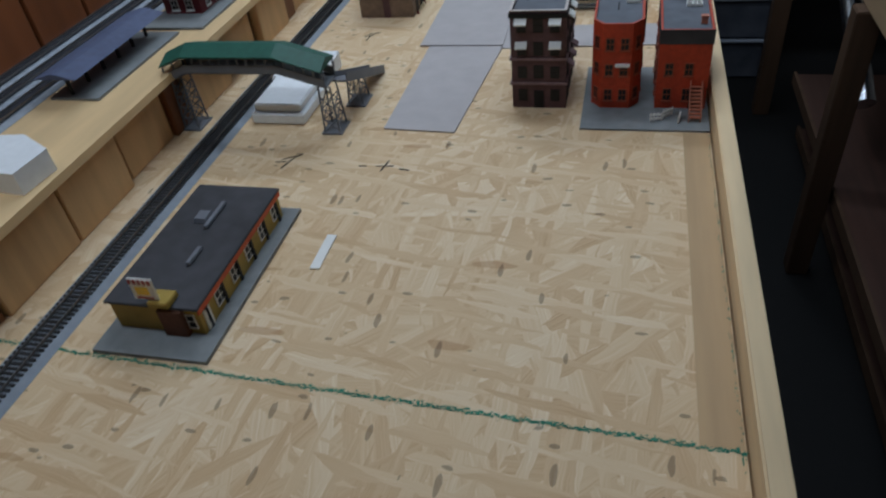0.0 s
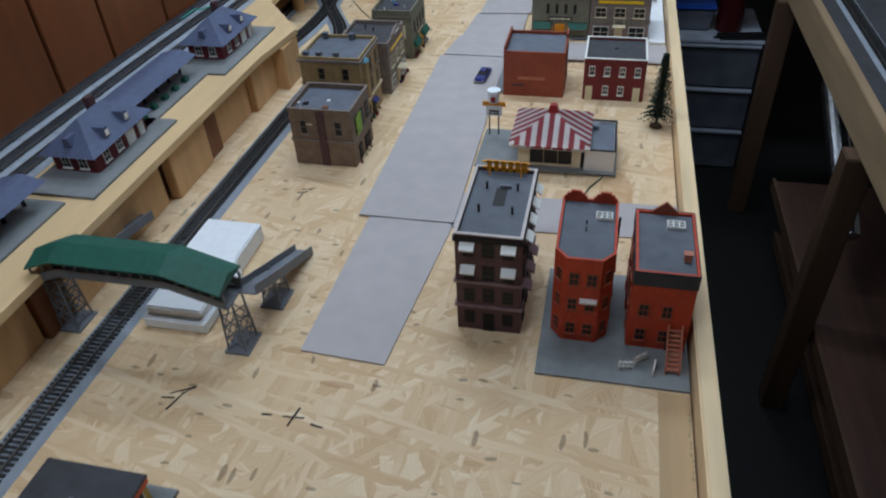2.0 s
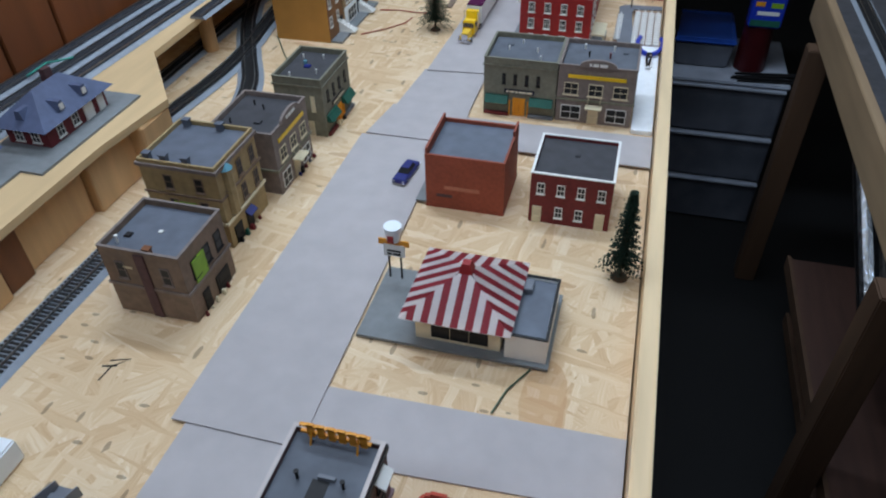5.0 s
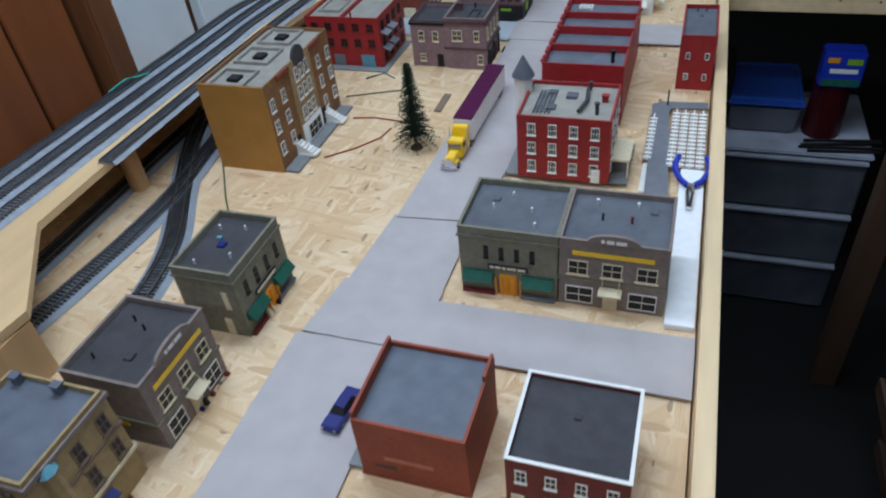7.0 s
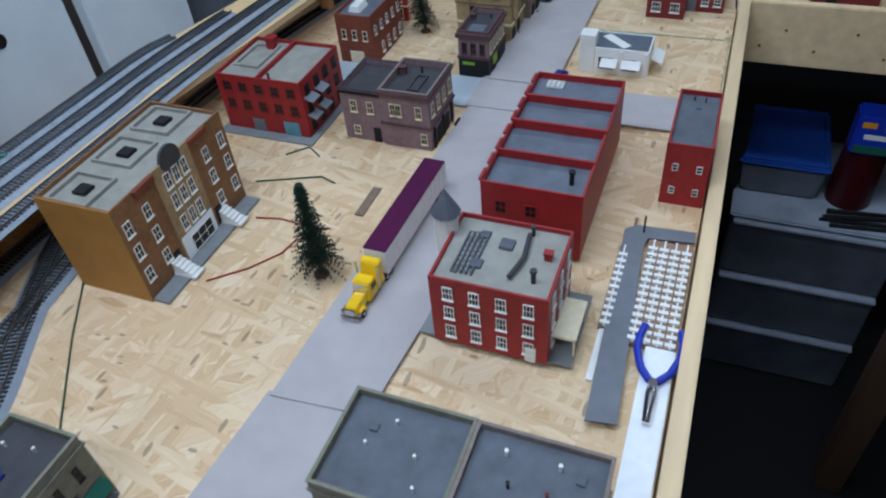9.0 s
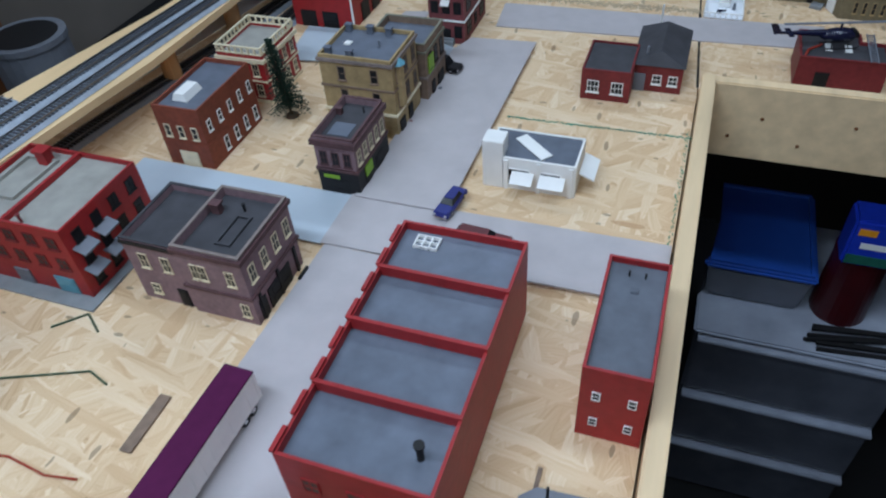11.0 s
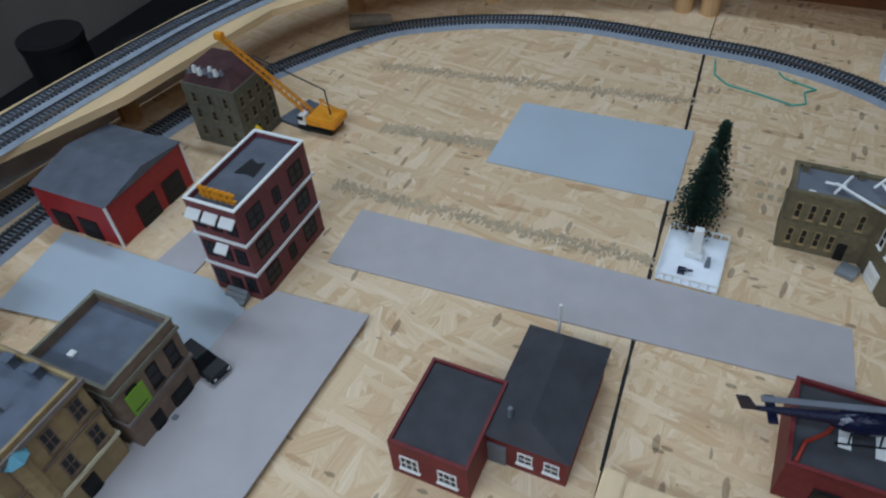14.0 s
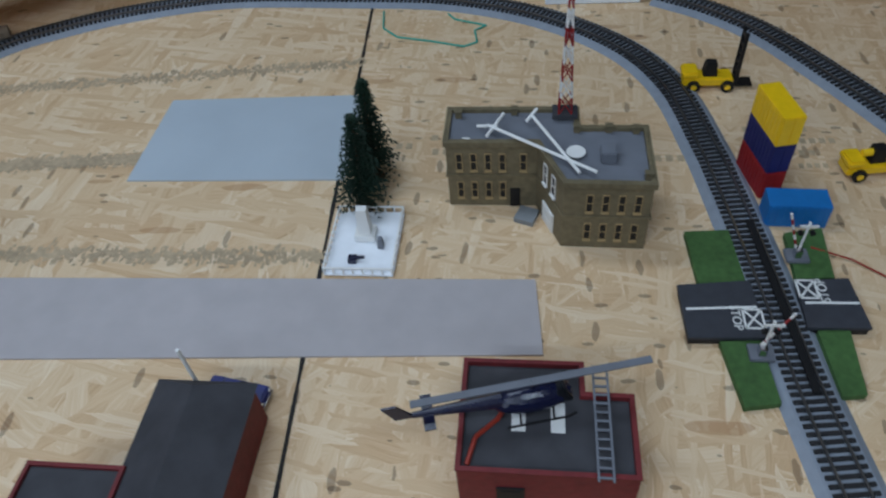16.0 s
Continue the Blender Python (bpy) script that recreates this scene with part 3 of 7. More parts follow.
# ---- upper deck along the panelling ----
structure("upper_deck", prism([(-0.975, -0.9), (-0.686, -0.9), (-0.686, 1.45), (-0.67, 1.6), (-0.79, 1.75), (-0.80, 2.2), (-0.72, 2.85), (-0.71, 3.2), (-0.65, 3.36), (-0.636, 3.44), (-0.60, 3.64), (-0.5, 3.775), (-0.28, 3.94), (0.0, 4.02), (0.3, 4.0), (0.55, 3.93), (0.8, 3.8), (1.1, 3.65), (1.15, 3.9), (0.7, 4.1), (0.3, 4.2), (0.0, 4.2), (-0.35, 4.13), (-0.60, 3.90), (-0.69, 3.745), (-0.735, 3.59), (-0.77, 3.4), (-0.80, 3.2), (-0.825, 3.0), (-0.95, 2.4)], 0.088, 0.1), DECKWOOD, "plywood upper deck with a pale sawn edge", "deck")
y = -0.5
k = 0
while y < 1.52:
    w = (0.135, 0.125, 0.118, 0.14)[k % 4]
    inn = 0.0 if k % 3 != 1 else 0.012
    if k % 4 == 3:
        tagged(part("riser_block", box(-0.722, y, 0.0, -0.702, y + 0.045, 0.0875, bevel=0.0015), STAIN), "brown stained riser block under the deck", "riser block", "riser blocks")
        y += 0.048
    else:
        tagged(part("riser_block", box(-0.715 - inn, y, 0.0, -0.697 - inn, y + w, 0.0875, bevel=0.0015), PINE_UP), "pale softwood riser block under the deck", "riser block", "riser blocks")
        y += w + (0.014 if k % 2 else 0.003)
    k += 1
tagged(part("deck_trestle", box(-0.716, 1.525, 0.0, -0.672, 1.60, 0.087, bevel=0.002), PINE_UP), "pale softwood block at the deck's end", "riser block", "riser blocks")
for px, py in ((-0.83, 1.98), (-0.79, 2.96), (-0.78, 3.15), (-0.745, 3.43), (-0.585, 3.86), (-0.36, 3.97), (-0.025, 4.03), (0.02, 4.03)):
    tagged(part("deck_post", tube((px, py, 0), (px, py, 0.087), 0.016, 0.015, None, 14), PINE_UP), "round softwood post under the upper deck", "post", "deck posts")
structure("back_board", box(-0.94, 1.62, 0.0, -0.93, 2.55, 0.0875), PINE_UP, "weathered board closing the space under the deck", "board")
bm = prism([(-0.9295, 1.66), (-0.9255, 1.66), (-0.9255, 2.55), (-0.815, 3.1), (-0.765, 3.4), (-0.73, 3.6), (-0.734, 3.6), (-0.769, 3.4), (-0.819, 3.1), (-0.9295, 2.55)], 0.004, 0.06)
structure("printed_strip", bm, PAINTBLUE, "pale printed strip behind the lower track", "strip")
structure("far_backdrop", box(-0.9, 4.12, 0.0, 1.15, 4.14, 0.0875), STAIN, "brown boards behind the far track", "board")


# ---- track ----
def smooth_path(ctrl, step=0.012):
    pts = []
    c = [Vector(p) for p in ctrl]
    c = [2 * c[0] - c[1]] + c + [2 * c[-1] - c[-2]]
    for i in range(1, len(c) - 2):
        n = max(1, int((c[i + 1] - c[i]).length / step))
        for k in range(n):
            t = k / n
            p0, p1, p2, p3 = c[i - 1:i + 3]
            pts.append(0.5 * (2 * p1 + (p2 - p0) * t + (2 * p0 - 5 * p1 + 4 * p2 - p3) * t * t + (3 * p1 - p0 - 3 * p2 + p3) * t ** 3))
    pts.append(c[-2])
    return pts


def sweep(pts, profile, closed=True):
    bm = bmesh.new()
    rows = []
    for i, p in enumerate(pts):
        t = (pts[min(i + 1, len(pts) - 1)] - pts[max(i - 1, 0)]).normalized()
        rows.append([bm.verts.new((p.x - t.y * u, p.y + t.x * u, p.z + w)) for u, w in profile])
    m = len(profile)
    for a, b in zip(rows[:-1], rows[1:]):
        for k in range(m):
            j = (k + 1) % m
            bm.faces.new((a[k], b[k], b[j], a[j]))
    bm.faces.new(rows[0])
    bm.faces.new(rows[-1][::-1])
    bmesh.ops.recalc_face_normals(bm, faces=bm.faces)
    return bm


def track(label, ctrl, z=0.0, bed=BED, wide=0.026, ties=True, tie=TIE, tie_half=0.0165):
    pts = [Vector((p.x, p.y, z)) for p in smooth_path([(x, y, z) for x, y in ctrl])]
    e = thing("railway_track", label, "track", 0, 0, 0, 0, "model railway tracks")
    part("roadbed", sweep(pts, [(-wide, 0.0003), (-wide * 0.72, 0.005), (wide * 0.72, 0.005), (wide, 0.0003)]), bed, e)
    if ties:
        bm = bmesh.new()
        dist, nxt = 0.0, 0.0
        for a, b in zip(pts[:-1], pts[1:]):
            seg = (b - a).length
            t = (b - a).normalized()
            while nxt <= dist + seg:
                c = a + t * (nxt - dist)
                made = box(-tie_half, -0.0016, 0.0052, tie_half, 0.0016, 0.0072)
                bmesh.ops.transform(made, matrix=Matrix.Translation(c) @ Matrix.Rotation(math.atan2(t.y, t.x) - math.pi / 2, 4, "Z"), verts=made.verts)
                join(made, bm)
                nxt += 0.0068
            dist += seg
        part("tie_strip", bm, tie, e, "moulded strip of sleepers")
    for s in (-0.009, 0.009):
        part("rail", sweep(pts, [(s - 0.0007, 0.0073), (s - 0.0007, 0.0095), (s + 0.0007, 0.0095), (s + 0.0007, 0.0073)]), STEEL, e)
    return e


track("black model track on grey foam roadbed below the risers", [(-0.63, -0.6), (-0.632, 0.3), (-0.634, 0.9), (-0.63, 1.35), (-0.628, 1.58), (-0.644, 1.74), (-0.674, 1.85), (-0.735, 1.965), (-0.812, 2.115), (-0.87, 2.26)])
track("black model track crossing another by the upper deck", [(-0.772, 1.6), (-0.758, 1.75), (-0.75, 1.86), (-0.752, 1.98), (-0.772, 2.12), (-0.80, 2.34)], 0.0012)
track("black model track running along under the deck", [(-0.85, 1.66), (-0.86, 2.3), (-0.84, 2.7), (-0.77, 3.1), (-0.745, 3.3)], 0.0)
track("curved black model track on grey roadbed round the far end", [(-0.70, 3.0), (-0.695, 3.25), (-0.665, 3.48), (-0.605, 3.625), (-0.507, 3.784), (-0.412, 3.852), (-0.304, 3.896), (-0.172, 3.922), (0.01, 3.914), (0.15, 3.9), (0.278, 3.852), (0.376, 3.775), (0.43, 3.685), (0.455, 3.57), (0.467, 3.485), (0.479, 3.375), (0.489, 3.262), (0.506, 3.135)])
track("black model track on grey roadbed beyond the containers", [(0.44, 3.90), (0.50, 3.86), (0.56, 3.80), (0.62, 3.70), (0.68, 3.58), (0.75, 3.40)])
for i, x in enumerate((-0.95, -0.906, -0.862)):
    track("long black model track on the upper deck", [(x, -0.8), (x, 0.6), (x, 1.3), (x + 0.012, 1.8), (x + 0.025, 2.3), (x + 0.03, 2.5)] + ([(x + 0.10, 3.2), (x + 0.125, 3.4), (x + 0.165, 3.6), (x + 0.235, 3.78), (x + 0.48, 4.01), (x + 0.85, 4.13)] if i == 2 else [(x + 0.05, 2.58 + 0.12 * i)]), 0.1003, DIMBED, 0.0212, True, DIMTIE, 0.0125)
track("model track on the upper deck round the far end", [(-0.79, 1.9), (-0.785, 2.4), (-0.755, 2.85), (-0.72, 3.2), (-0.692, 3.4), (-0.655, 3.6), (-0.57, 3.77), (-0.34, 3.955), (0.0, 4.06), (0.3, 4.06), (0.7, 3.95)], 0.1006, DIMBED, 0.018, True, DIMTIE, 0.0125)

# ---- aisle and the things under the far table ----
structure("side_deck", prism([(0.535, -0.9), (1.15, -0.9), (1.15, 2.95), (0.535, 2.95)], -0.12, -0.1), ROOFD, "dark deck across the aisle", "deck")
structure("side_edge_board", box(0.512, -0.9, -0.20, 0.534, 2.95, -0.095, bevel=0.002), SHADEPINE, "pale edge board of the deck across the aisle", "edge board")
track("black model track on the deck across the aisle", [(0.60, -0.8), (0.60, 0.8), (0.60, 2.9)], -0.0998)
for px, py in ((0.487, 1.74), (0.487, 2.72)):
    tagged(part("support_post", box(px, py, -1.02, px + 0.06, py + 0.06, -0.2005, bevel=0.003), LEG), "brown wooden leg of the side deck", "post", "side deck posts")
for x, z in ((0.755, -0.75), (0.81, -0.97)):
    e = thing("storage_shelf", "reddish plank shelf under the side deck", "shelf", x, 0.6, z, 0, "shelves under the side deck")
    part("board", box(-0.19, -1.3, 0, 0.3, 1.9, 0.02, bevel=0.002), PLANK, e)
    part("edge_strip", box(-0.2, -1.3, -0.012, -0.1905, 1.9, 0.03), LEG, e)
e = thing("foil_roll", "crumpled silver foil roll leaning under the side deck", "foil roll", 0.60, 2.05, -0.55)
part("roll", tube((0, 0.3, 0.25), (0.03, -0.1, 0.0), 0.03, 0.03, None, 18), FOIL, e)
MILKY = surface("milky_plastic", (150, 156, 168), 0.25, 0.2, 0.06, 0.03, spec=0.6)
e = thing("drawer_tower", "smoky plastic drawer tower standing under the table", "drawers", 0.355, 3.06, -1.02)
part("body", box(-0.185, 0.0, 0, 0.185, 0.35, 0.548), SMOKE, e)
part("top", box(-0.19, -0.02, 0.5482, 0.19, 0.35, 0.558, bevel=0.004), MILKY, e, "milky plastic top")
for k in range(3):
    d = part("drawer", box(-0.18, -0.014, 0.006 + 0.182 * k, 0.18, -0.0005, 0.17 + 0.182 * k, bevel=0.004), SMOKE, e)
    part("handle", box(-0.18, -0.03, 0.171 + 0.182 * k, 0.18, -0.0005, 0.18 + 0.182 * k, bevel=0.002), MILKY, d)
e = thing("storage_tub", "milky storage tub with a blue lid under the table", "tub", 0.262, 3.24, -0.4615)
part("body", tapered(-0.085, -0.10, 0, 0.085, 0.13, 0.085, -0.008, -0.008, -0.008, -0.008, bevel=0.006), SMOKE, e)
lid = part("lid", box(-0.1, -0.115, 0.0855, 0.1, 0.145, 0.097, bevel=0.005), BLUEP, e, "blue lid with a raised rim")
part("rim", ring(rect(-0.092, -0.107, 0.092, 0.137), 0.006, 0.0971, 0.103), BLUEP, lid)
e = thing("tin_bucket", "dark red tin standing on the drawers", "tin", 0.42, 3.17, -0.4615)
part("can", tube((0, 0, 0), (0, 0, 0.15), 0.05, 0.046, None, 28), CRIMSON, e)
part("rim", tube((0, 0, 0.1502), (0, 0, 0.156), 0.0475, 0.0475, None, 28), CRIMSON, e)
e = thing("paper_packet", "blue packet with orange and green marks on the tin", "packet", 0.425, 3.15, -0.3053)
part("carton", box(-0.05, -0.03, 0, 0.05, 0.03, 0.1, bevel=0.005), HANDLE, e)
for x0, x1, z0, z1, m in ((-0.04, -0.012, 0.07, 0.084, GOLD), (0.006, 0.042, 0.066, 0.082, LIME), (-0.03, 0.036, 0.042, 0.054, WHITE), (-0.045, 0.045, 0.006, 0.026, GREEN)):
    part("print_mark", box(x0, -0.0308, z0, x1, -0.0302, z1), m, e)
rnd = random.Random(8)
for k in range(7):
    e = thing("dark_slat", "dark slat in a bundle lying on the drawers", "slat", 0.46 + 0.006 * (k % 2), 3.058 + 0.0095 * k, -0.4613 + 0.0062 * (k % 2), 8 + rnd.uniform(-4, 4), "bundle of slats")
    part("bar", box(-0.11 + rnd.uniform(0, 0.03), -0.0035, 0, 0.1, 0.0035, 0.006, bevel=0.0008), BLACK, e)
e = thing("black_box", "flat black box leaning under the table", "box", 0.14, 3.16, -1.02)
part("carton", box(-0.02, -0.02, 0, 0.03, 0.12, 0.75, bevel=0.004), BLACK, e)

# dim clutter beyond the deck
for x, y, r, h, m, nm, lab in ((-1.18, 3.02, 0.075, 0.2, GREYP, "round_tin", "grey round tin standing beyond the deck"), (-1.14, 3.62, 0.06, 0.17, BLACK, "black_jar", "black jar among the clutter"), (-1.02, 3.72, 0.05, 0.12, BLACK, "black_jar", "black jar among the clutter")):
    e = thing(nm, lab, "tin", x, y, -0.2)
    part("can", tube((0, 0, 0), (0, 0, h), r, r, None, 24), m, e)
    part("rim", tube((0, 0, h), (0, 0, h + 0.012), r * 1.05, r * 1.05, None, 24), m, e)
    part("mouth", tube((0, 0, h + 0.0121), (0, 0, h + 0.0125), r * 0.85, r * 0.85, None, 24), BLACK, e)
e = thing("workbench", "dark bench standing beyond the deck", "bench", -1.2, 3.3, -1.02)
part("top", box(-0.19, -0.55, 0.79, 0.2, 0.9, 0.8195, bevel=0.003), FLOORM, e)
for y in (-0.5, 0.8):
    part("leg", box(0.12, y, 0.0, 0.17, y + 0.05, 0.7895), STAIN, e)
tagged(part("cupboard_door", box(-1.36, 2.85, -1.0, -1.33, 3.1, 0.9, bevel=0.004), STAIN), "reddish brown wooden door against the wall", "door")


# ---- buildings, near end ----
def slab(name, label, pts, z0, z1, material, category="base plate"):
    return tagged(part(name, prism(pts, z0, z1), material), label, category)


slab("base_plate", "grey plastic base plate of the diner", rect(-0.563, 0.355, -0.428, 0.617), 0.0004, 0.005, CONCRETE)
e = building("diner", "low diner with a dark roof, yellow walls and red trim", rect(-0.55, 0.392, -0.446, 0.601), 0.036, MUSTARD, ROOFD, 0.002, None,
             [(1, 5, (0.008,), 0.018, 0.02, WHITE, 2, False, 0.2, 0.92), (0, 1, (0.008,), 0.02, 0.02, WHITE, 2, False, 0.85, 0.85)], [(1, 0.06, 0.012, 0.026, WHITE)], (), z=0.005)
part("roof_deck", box(-0.0555, -0.1085, 0.0362, 0.0555, 0.1085, 0.0398, bevel=0.0008), ROOFD, e, "overhanging dark roof")
FASCIA = surface("orange_fascia", (190, 82, 46), 0.5, 0.15)
part("fascia", box(0.0526, -0.106, 0.0295, 0.0548, 0.107, 0.0361), FASCIA, e, "orange fascia over the windows")
for k in range(6):
    part("mullion", box(0.0524, -0.094 + k * 0.037, 0.0, 0.0544, -0.09 + k * 0.037, 0.0294), BLACK, e)
part("corner_pier", box(0.008, -0.112, 0.0, 0.036, -0.0975, 0.0361, bevel=0.001), surface("dark_brown_brick", (92, 58, 44), 0.7, 0.2, 0.005, 0.2), e, "brown brick corner pier")
part("sign_plinth", box(0.002, -0.112, 0.0399, 0.026, -0.09, 0.0475, bevel=0.001), MUSTARD, e)
sg = part("sign_board", box(-0.012, -0.108, 0.0478, 0.016, -0.105, 0.0765, bevel=0.001), WHITE, e, "small white roof sign with red and yellow marks")
part("sign_mark", box(-0.006, -0.1088, 0.055, 0.009, -0.1082, 0.066), YELLOW, sg)
for k in range(5):
    part("sign_mark", box(-0.0105 + k * 0.0055, -0.1088, 0.0695, -0.0075 + k * 0.0055, -0.1082, 0.0755), RED, sg)
part("sign_letters", box(-0.008, -0.1088, 0.0505, 0.012, -0.1082, 0.0525), RED, sg)
for x, y, l in ((0.012, -0.03, 0.03), (0.0, 0.045, 0.05)):
    part("roof_vent", box(x - 0.003, y - l / 2, 0.0399, x + 0.003, y + l / 2, 0.0445, bevel=0.001), GREYP, e)
part("roof_unit", tapered(-0.022, 0.03, 0.0399, -0.004, 0.05, 0.0455, 0.002, 0.002, 0.002, 0.002), GREYP, e)
tagged(part("white_strip", box(-0.375, 0.51, 0.0006, -0.363, 0.572, 0.002), WHITE), "small white plastic strip on the board", "strip")

# footbridge over the lower track
e = thing("footbridge", "covered footbridge with green roof on lattice towers", "footbridge", -0.571, 0.826)
prof = [(-0.128, 0.085), (-0.09, 0.1), (0.055, 0.1), (0.125, 0.078)]
for (xa, za), (xb, zb) in zip(prof[:-1], prof[1:]):
    for side in (-0.022, 0.0195):
        bm = bmesh.new()
        for (y0, z0, z1) in ((side, 0.0, 0.012), (side, 0.022, 0.027)):
            vs = [bm.verts.new(p) for p in ((xa, y0, za + z0), (xb, y0, zb + z0), (xb, y0 + 0.0025, zb + z0), (xa, y0 + 0.0025, za + z0), (xa, y0, za + z1), (xb, y0, zb + z1), (xb, y0 + 0.0025, zb + z1), (xa, y0 + 0.0025, za + z1))]
            for q in ((3, 2, 1, 0), (4, 5, 6, 7), (0, 1, 5, 4), (1, 2, 6, 5), (2, 3, 7, 6), (3, 0, 4, 7)):
                bm.faces.new([vs[k] for k in q])
        n = max(2, int((xb - xa) / 0.014))
        for i in range(n + 1):
            t = i / n
            x, z = xa + (xb - xa) * t, za + (zb - za) * t
            box(x - 0.0012, side + 0.0003, z + 0.012, x + 0.0012, side + 0.0022, z + 0.022, bm)
        part("side_wall", bm, GREYP, e)
    bm = bmesh.new()
    vs = [bm.verts.new(p) for p in ((xa, -0.028, za + 0.027), (xb, -0.028, zb + 0.027), (xb, 0, zb + 0.037), (xa, 0, za + 0.037), (xb, 0.028, zb + 0.027), (xa, 0.028, za + 0.027), (xa, -0.028, za + 0.025), (xb, -0.028, zb + 0.025), (xb, 0.028, zb + 0.025), (xa, 0.028, za + 0.025))]
    for q in ((0, 1, 2, 3), (3, 2, 4, 5), (6, 7, 1, 0), (5, 4, 8, 9), (9, 8, 7, 6), (0, 3, 5, 9, 6), (1, 7, 8, 4, 2)):
        bm.faces.new([vs[k] for k in q])
    bmesh.ops.recalc_face_normals(bm, faces=bm.faces)
    part("roof", bm, GREEN, e, "green shingled roof")
    bm = bmesh.new()
    vs = [bm.verts.new(p) for p in ((xa, -0.019, za), (xb, -0.019, zb), (xb, 0.019, zb), (xa, 0.019, za), (xa, -0.019, za - 0.003), (xb, -0.019, zb - 0.003), (xb, 0.019, zb - 0.003), (xa, 0.019, za - 0.003))]
    for q in ((0, 1, 2, 3), (7, 6, 5, 4), (0, 4, 5, 1), (2, 6, 7, 3), (1, 5, 6, 2), (3, 7, 4, 0)):
        bm.faces.new([vs[k] for k in q])
    part("floor_plate", bm, GREYP, e)
for x, y, top in ((0.118, 0.0, 0.075), (-0.118, 0.0, 0.082), (0.128, 0.085, 0.046)):
    bm = bmesh.new()
    for sx in (-0.009, 0.009):
        for sy in (-0.012, 0.012):
            tube((x + sx * 1.3, y + sy * 1.3, 0.001), (x + sx, y + sy, top), 0.0014, 0.0014, bm, 6)
    k = 0
    z = 0.004
    while z + 0.017 < top:
        for a, b in (((-1, -1), (1, -1)), ((1, -1), (1, 1)), ((1, 1), (-1, 1)), ((-1, 1), (-1, -1))):
            tube((x + a[0] * 0.010, y + a[1] * 0.013, z), (x + b[0] * 0.010, y + b[1] * 0.013, z + 0.017), 0.0009, 0.0009, bm, 5)
            tube((x + b[0] * 0.010, y + b[1] * 0.013, z), (x + a[0] * 0.010, y + a[1] * 0.013, z + 0.017), 0.0009, 0.0009, bm, 5)
        z += 0.018
    box(x - 0.016, y - 0.02, 0, x + 0.016, y + 0.02, 0.003, bm)
    part("lattice_tower", bm, GREYP, e)
for x, ya, za, yb, zb in ((0.128, 0.022, 0.07, 0.085, 0.044), (0.128, 0.085, 0.044, 0.185, 0.004), (-0.128, 0.022, 0.08, 0.11, 0.045), (-0.128, 0.11, 0.045, 0.2, 0.03)):
    bm = bmesh.new()
    for s in (-0.0135, 0.012):
        vs = [bm.verts.new(p) for p in ((x + s, ya, za - 0.004), (x + s + 0.0015, ya, za - 0.004), (x + s + 0.0015, yb, zb - 0.004), (x + s, yb, zb - 0.004), (x + s, ya, za + 0.011), (x + s + 0.0015, ya, za + 0.011), (x + s + 0.0015, yb, zb + 0.011), (x + s, yb, zb + 0.011))]
        for q in ((3, 2, 1, 0), (4, 5, 6, 7), (0, 1, 5, 4), (1, 2, 6, 5), (2, 3, 7, 6), (3, 0, 4, 7)):
            bm.faces.new([vs[k] for k in q])
    flight = part("stair_stringer", bm, GREYP, e)
    for i in range(10):
        t = (i + 0.5) / 10
        y, z = ya + (yb - ya) * t, za + (zb - za) * t
        part("step", box(x - 0.0119, y - 0.005, z - 0.0025, x + 0.0119, y + 0.005, z), GREYP, flight)
for i, (x0, y0, x1, y1, z0, z1, m) in enumerate(((-0.594, 0.832, -0.506, 0.944, 0.0005, 0.018, FOAM), (-0.589, 0.839, -0.511, 0.949, 0.0185, 0.032, FOAM), (-0.6, 0.934, -0.515, 1.034, 0.0005, 0.03, FOAM))):
    tagged(part("foam_block", box(x0, y0, z0, x1, y1, z1, bevel=0.002), m), "white foam packing block beside the track", "foam block", "foam blocks")
for pts, z in (([(-0.83, 0.50), (-0.70, 0.49), (-0.695, 0.545), (-0.75, 0.575), (-0.84, 0.565)], 0.03), ([(-0.78, 0.35), (-0.69, 0.35), (-0.70, 0.42), (-0.77, 0.43)], 0.025)):
    tagged(part("foam_block", prism(pts, 0.1005, 0.1 + z), FOAM), "white foam offcut on the upper deck", "foam block", "foam blocks")

# apartment block
e = building("apartment_house", "dark maroon apartment house with white awnings", rect(-0.194, 0.9, -0.116, 1.047), 0.147, MAROON, ROOF, 0.004, surface("pale_stone_trim", (196, 186, 182), 0.6, 0.1),
             [(0, 1, (0.012, 0.048, 0.083, 0.117), 0.013, 0.018, BLACK, 2, False, 0.2, 0.2), (0, 1, (0.048, 0.083, 0.117), 0.014, 0.02, BLACK, 2, False, 0.5, 0.5), (0, 1, (0.012, 0.048, 0.083, 0.117), 0.013, 0.018, BLACK, 2, False, 0.8, 0.8),
              (1, 4, (0.012, 0.048, 0.083, 0.117), 0.013, 0.018, BLACK, 2, True, 0.14, 0.86), (3, 4, (0.012, 0.048, 0.083, 0.117), 0.013, 0.018, BLACK, 2, True, 0.14, 0.86)],
             [(0, 0.5, 0.014, 0.028, BLACK)], [(0.038, 0.004, 0.0025, PURPLE), (0.076, 0.004, 0.0025, PURPLE), (0.138, 0.006, 0.002, BLACK)])
for z in (0.097, 0.131):
    for x in (-0.024, 0.024):
        awning(e, x, -0.0742, z, 0.017, WHITE)
for y in (-0.048, -0.014, 0.02, 0.052):
    awning(e, 0.0402, y, 0.131, 0.02, WHITE, 90)
    if y < 0.03:
        awning(e, 0.0402, y, 0.058, 0.018, PURPLE, 90)
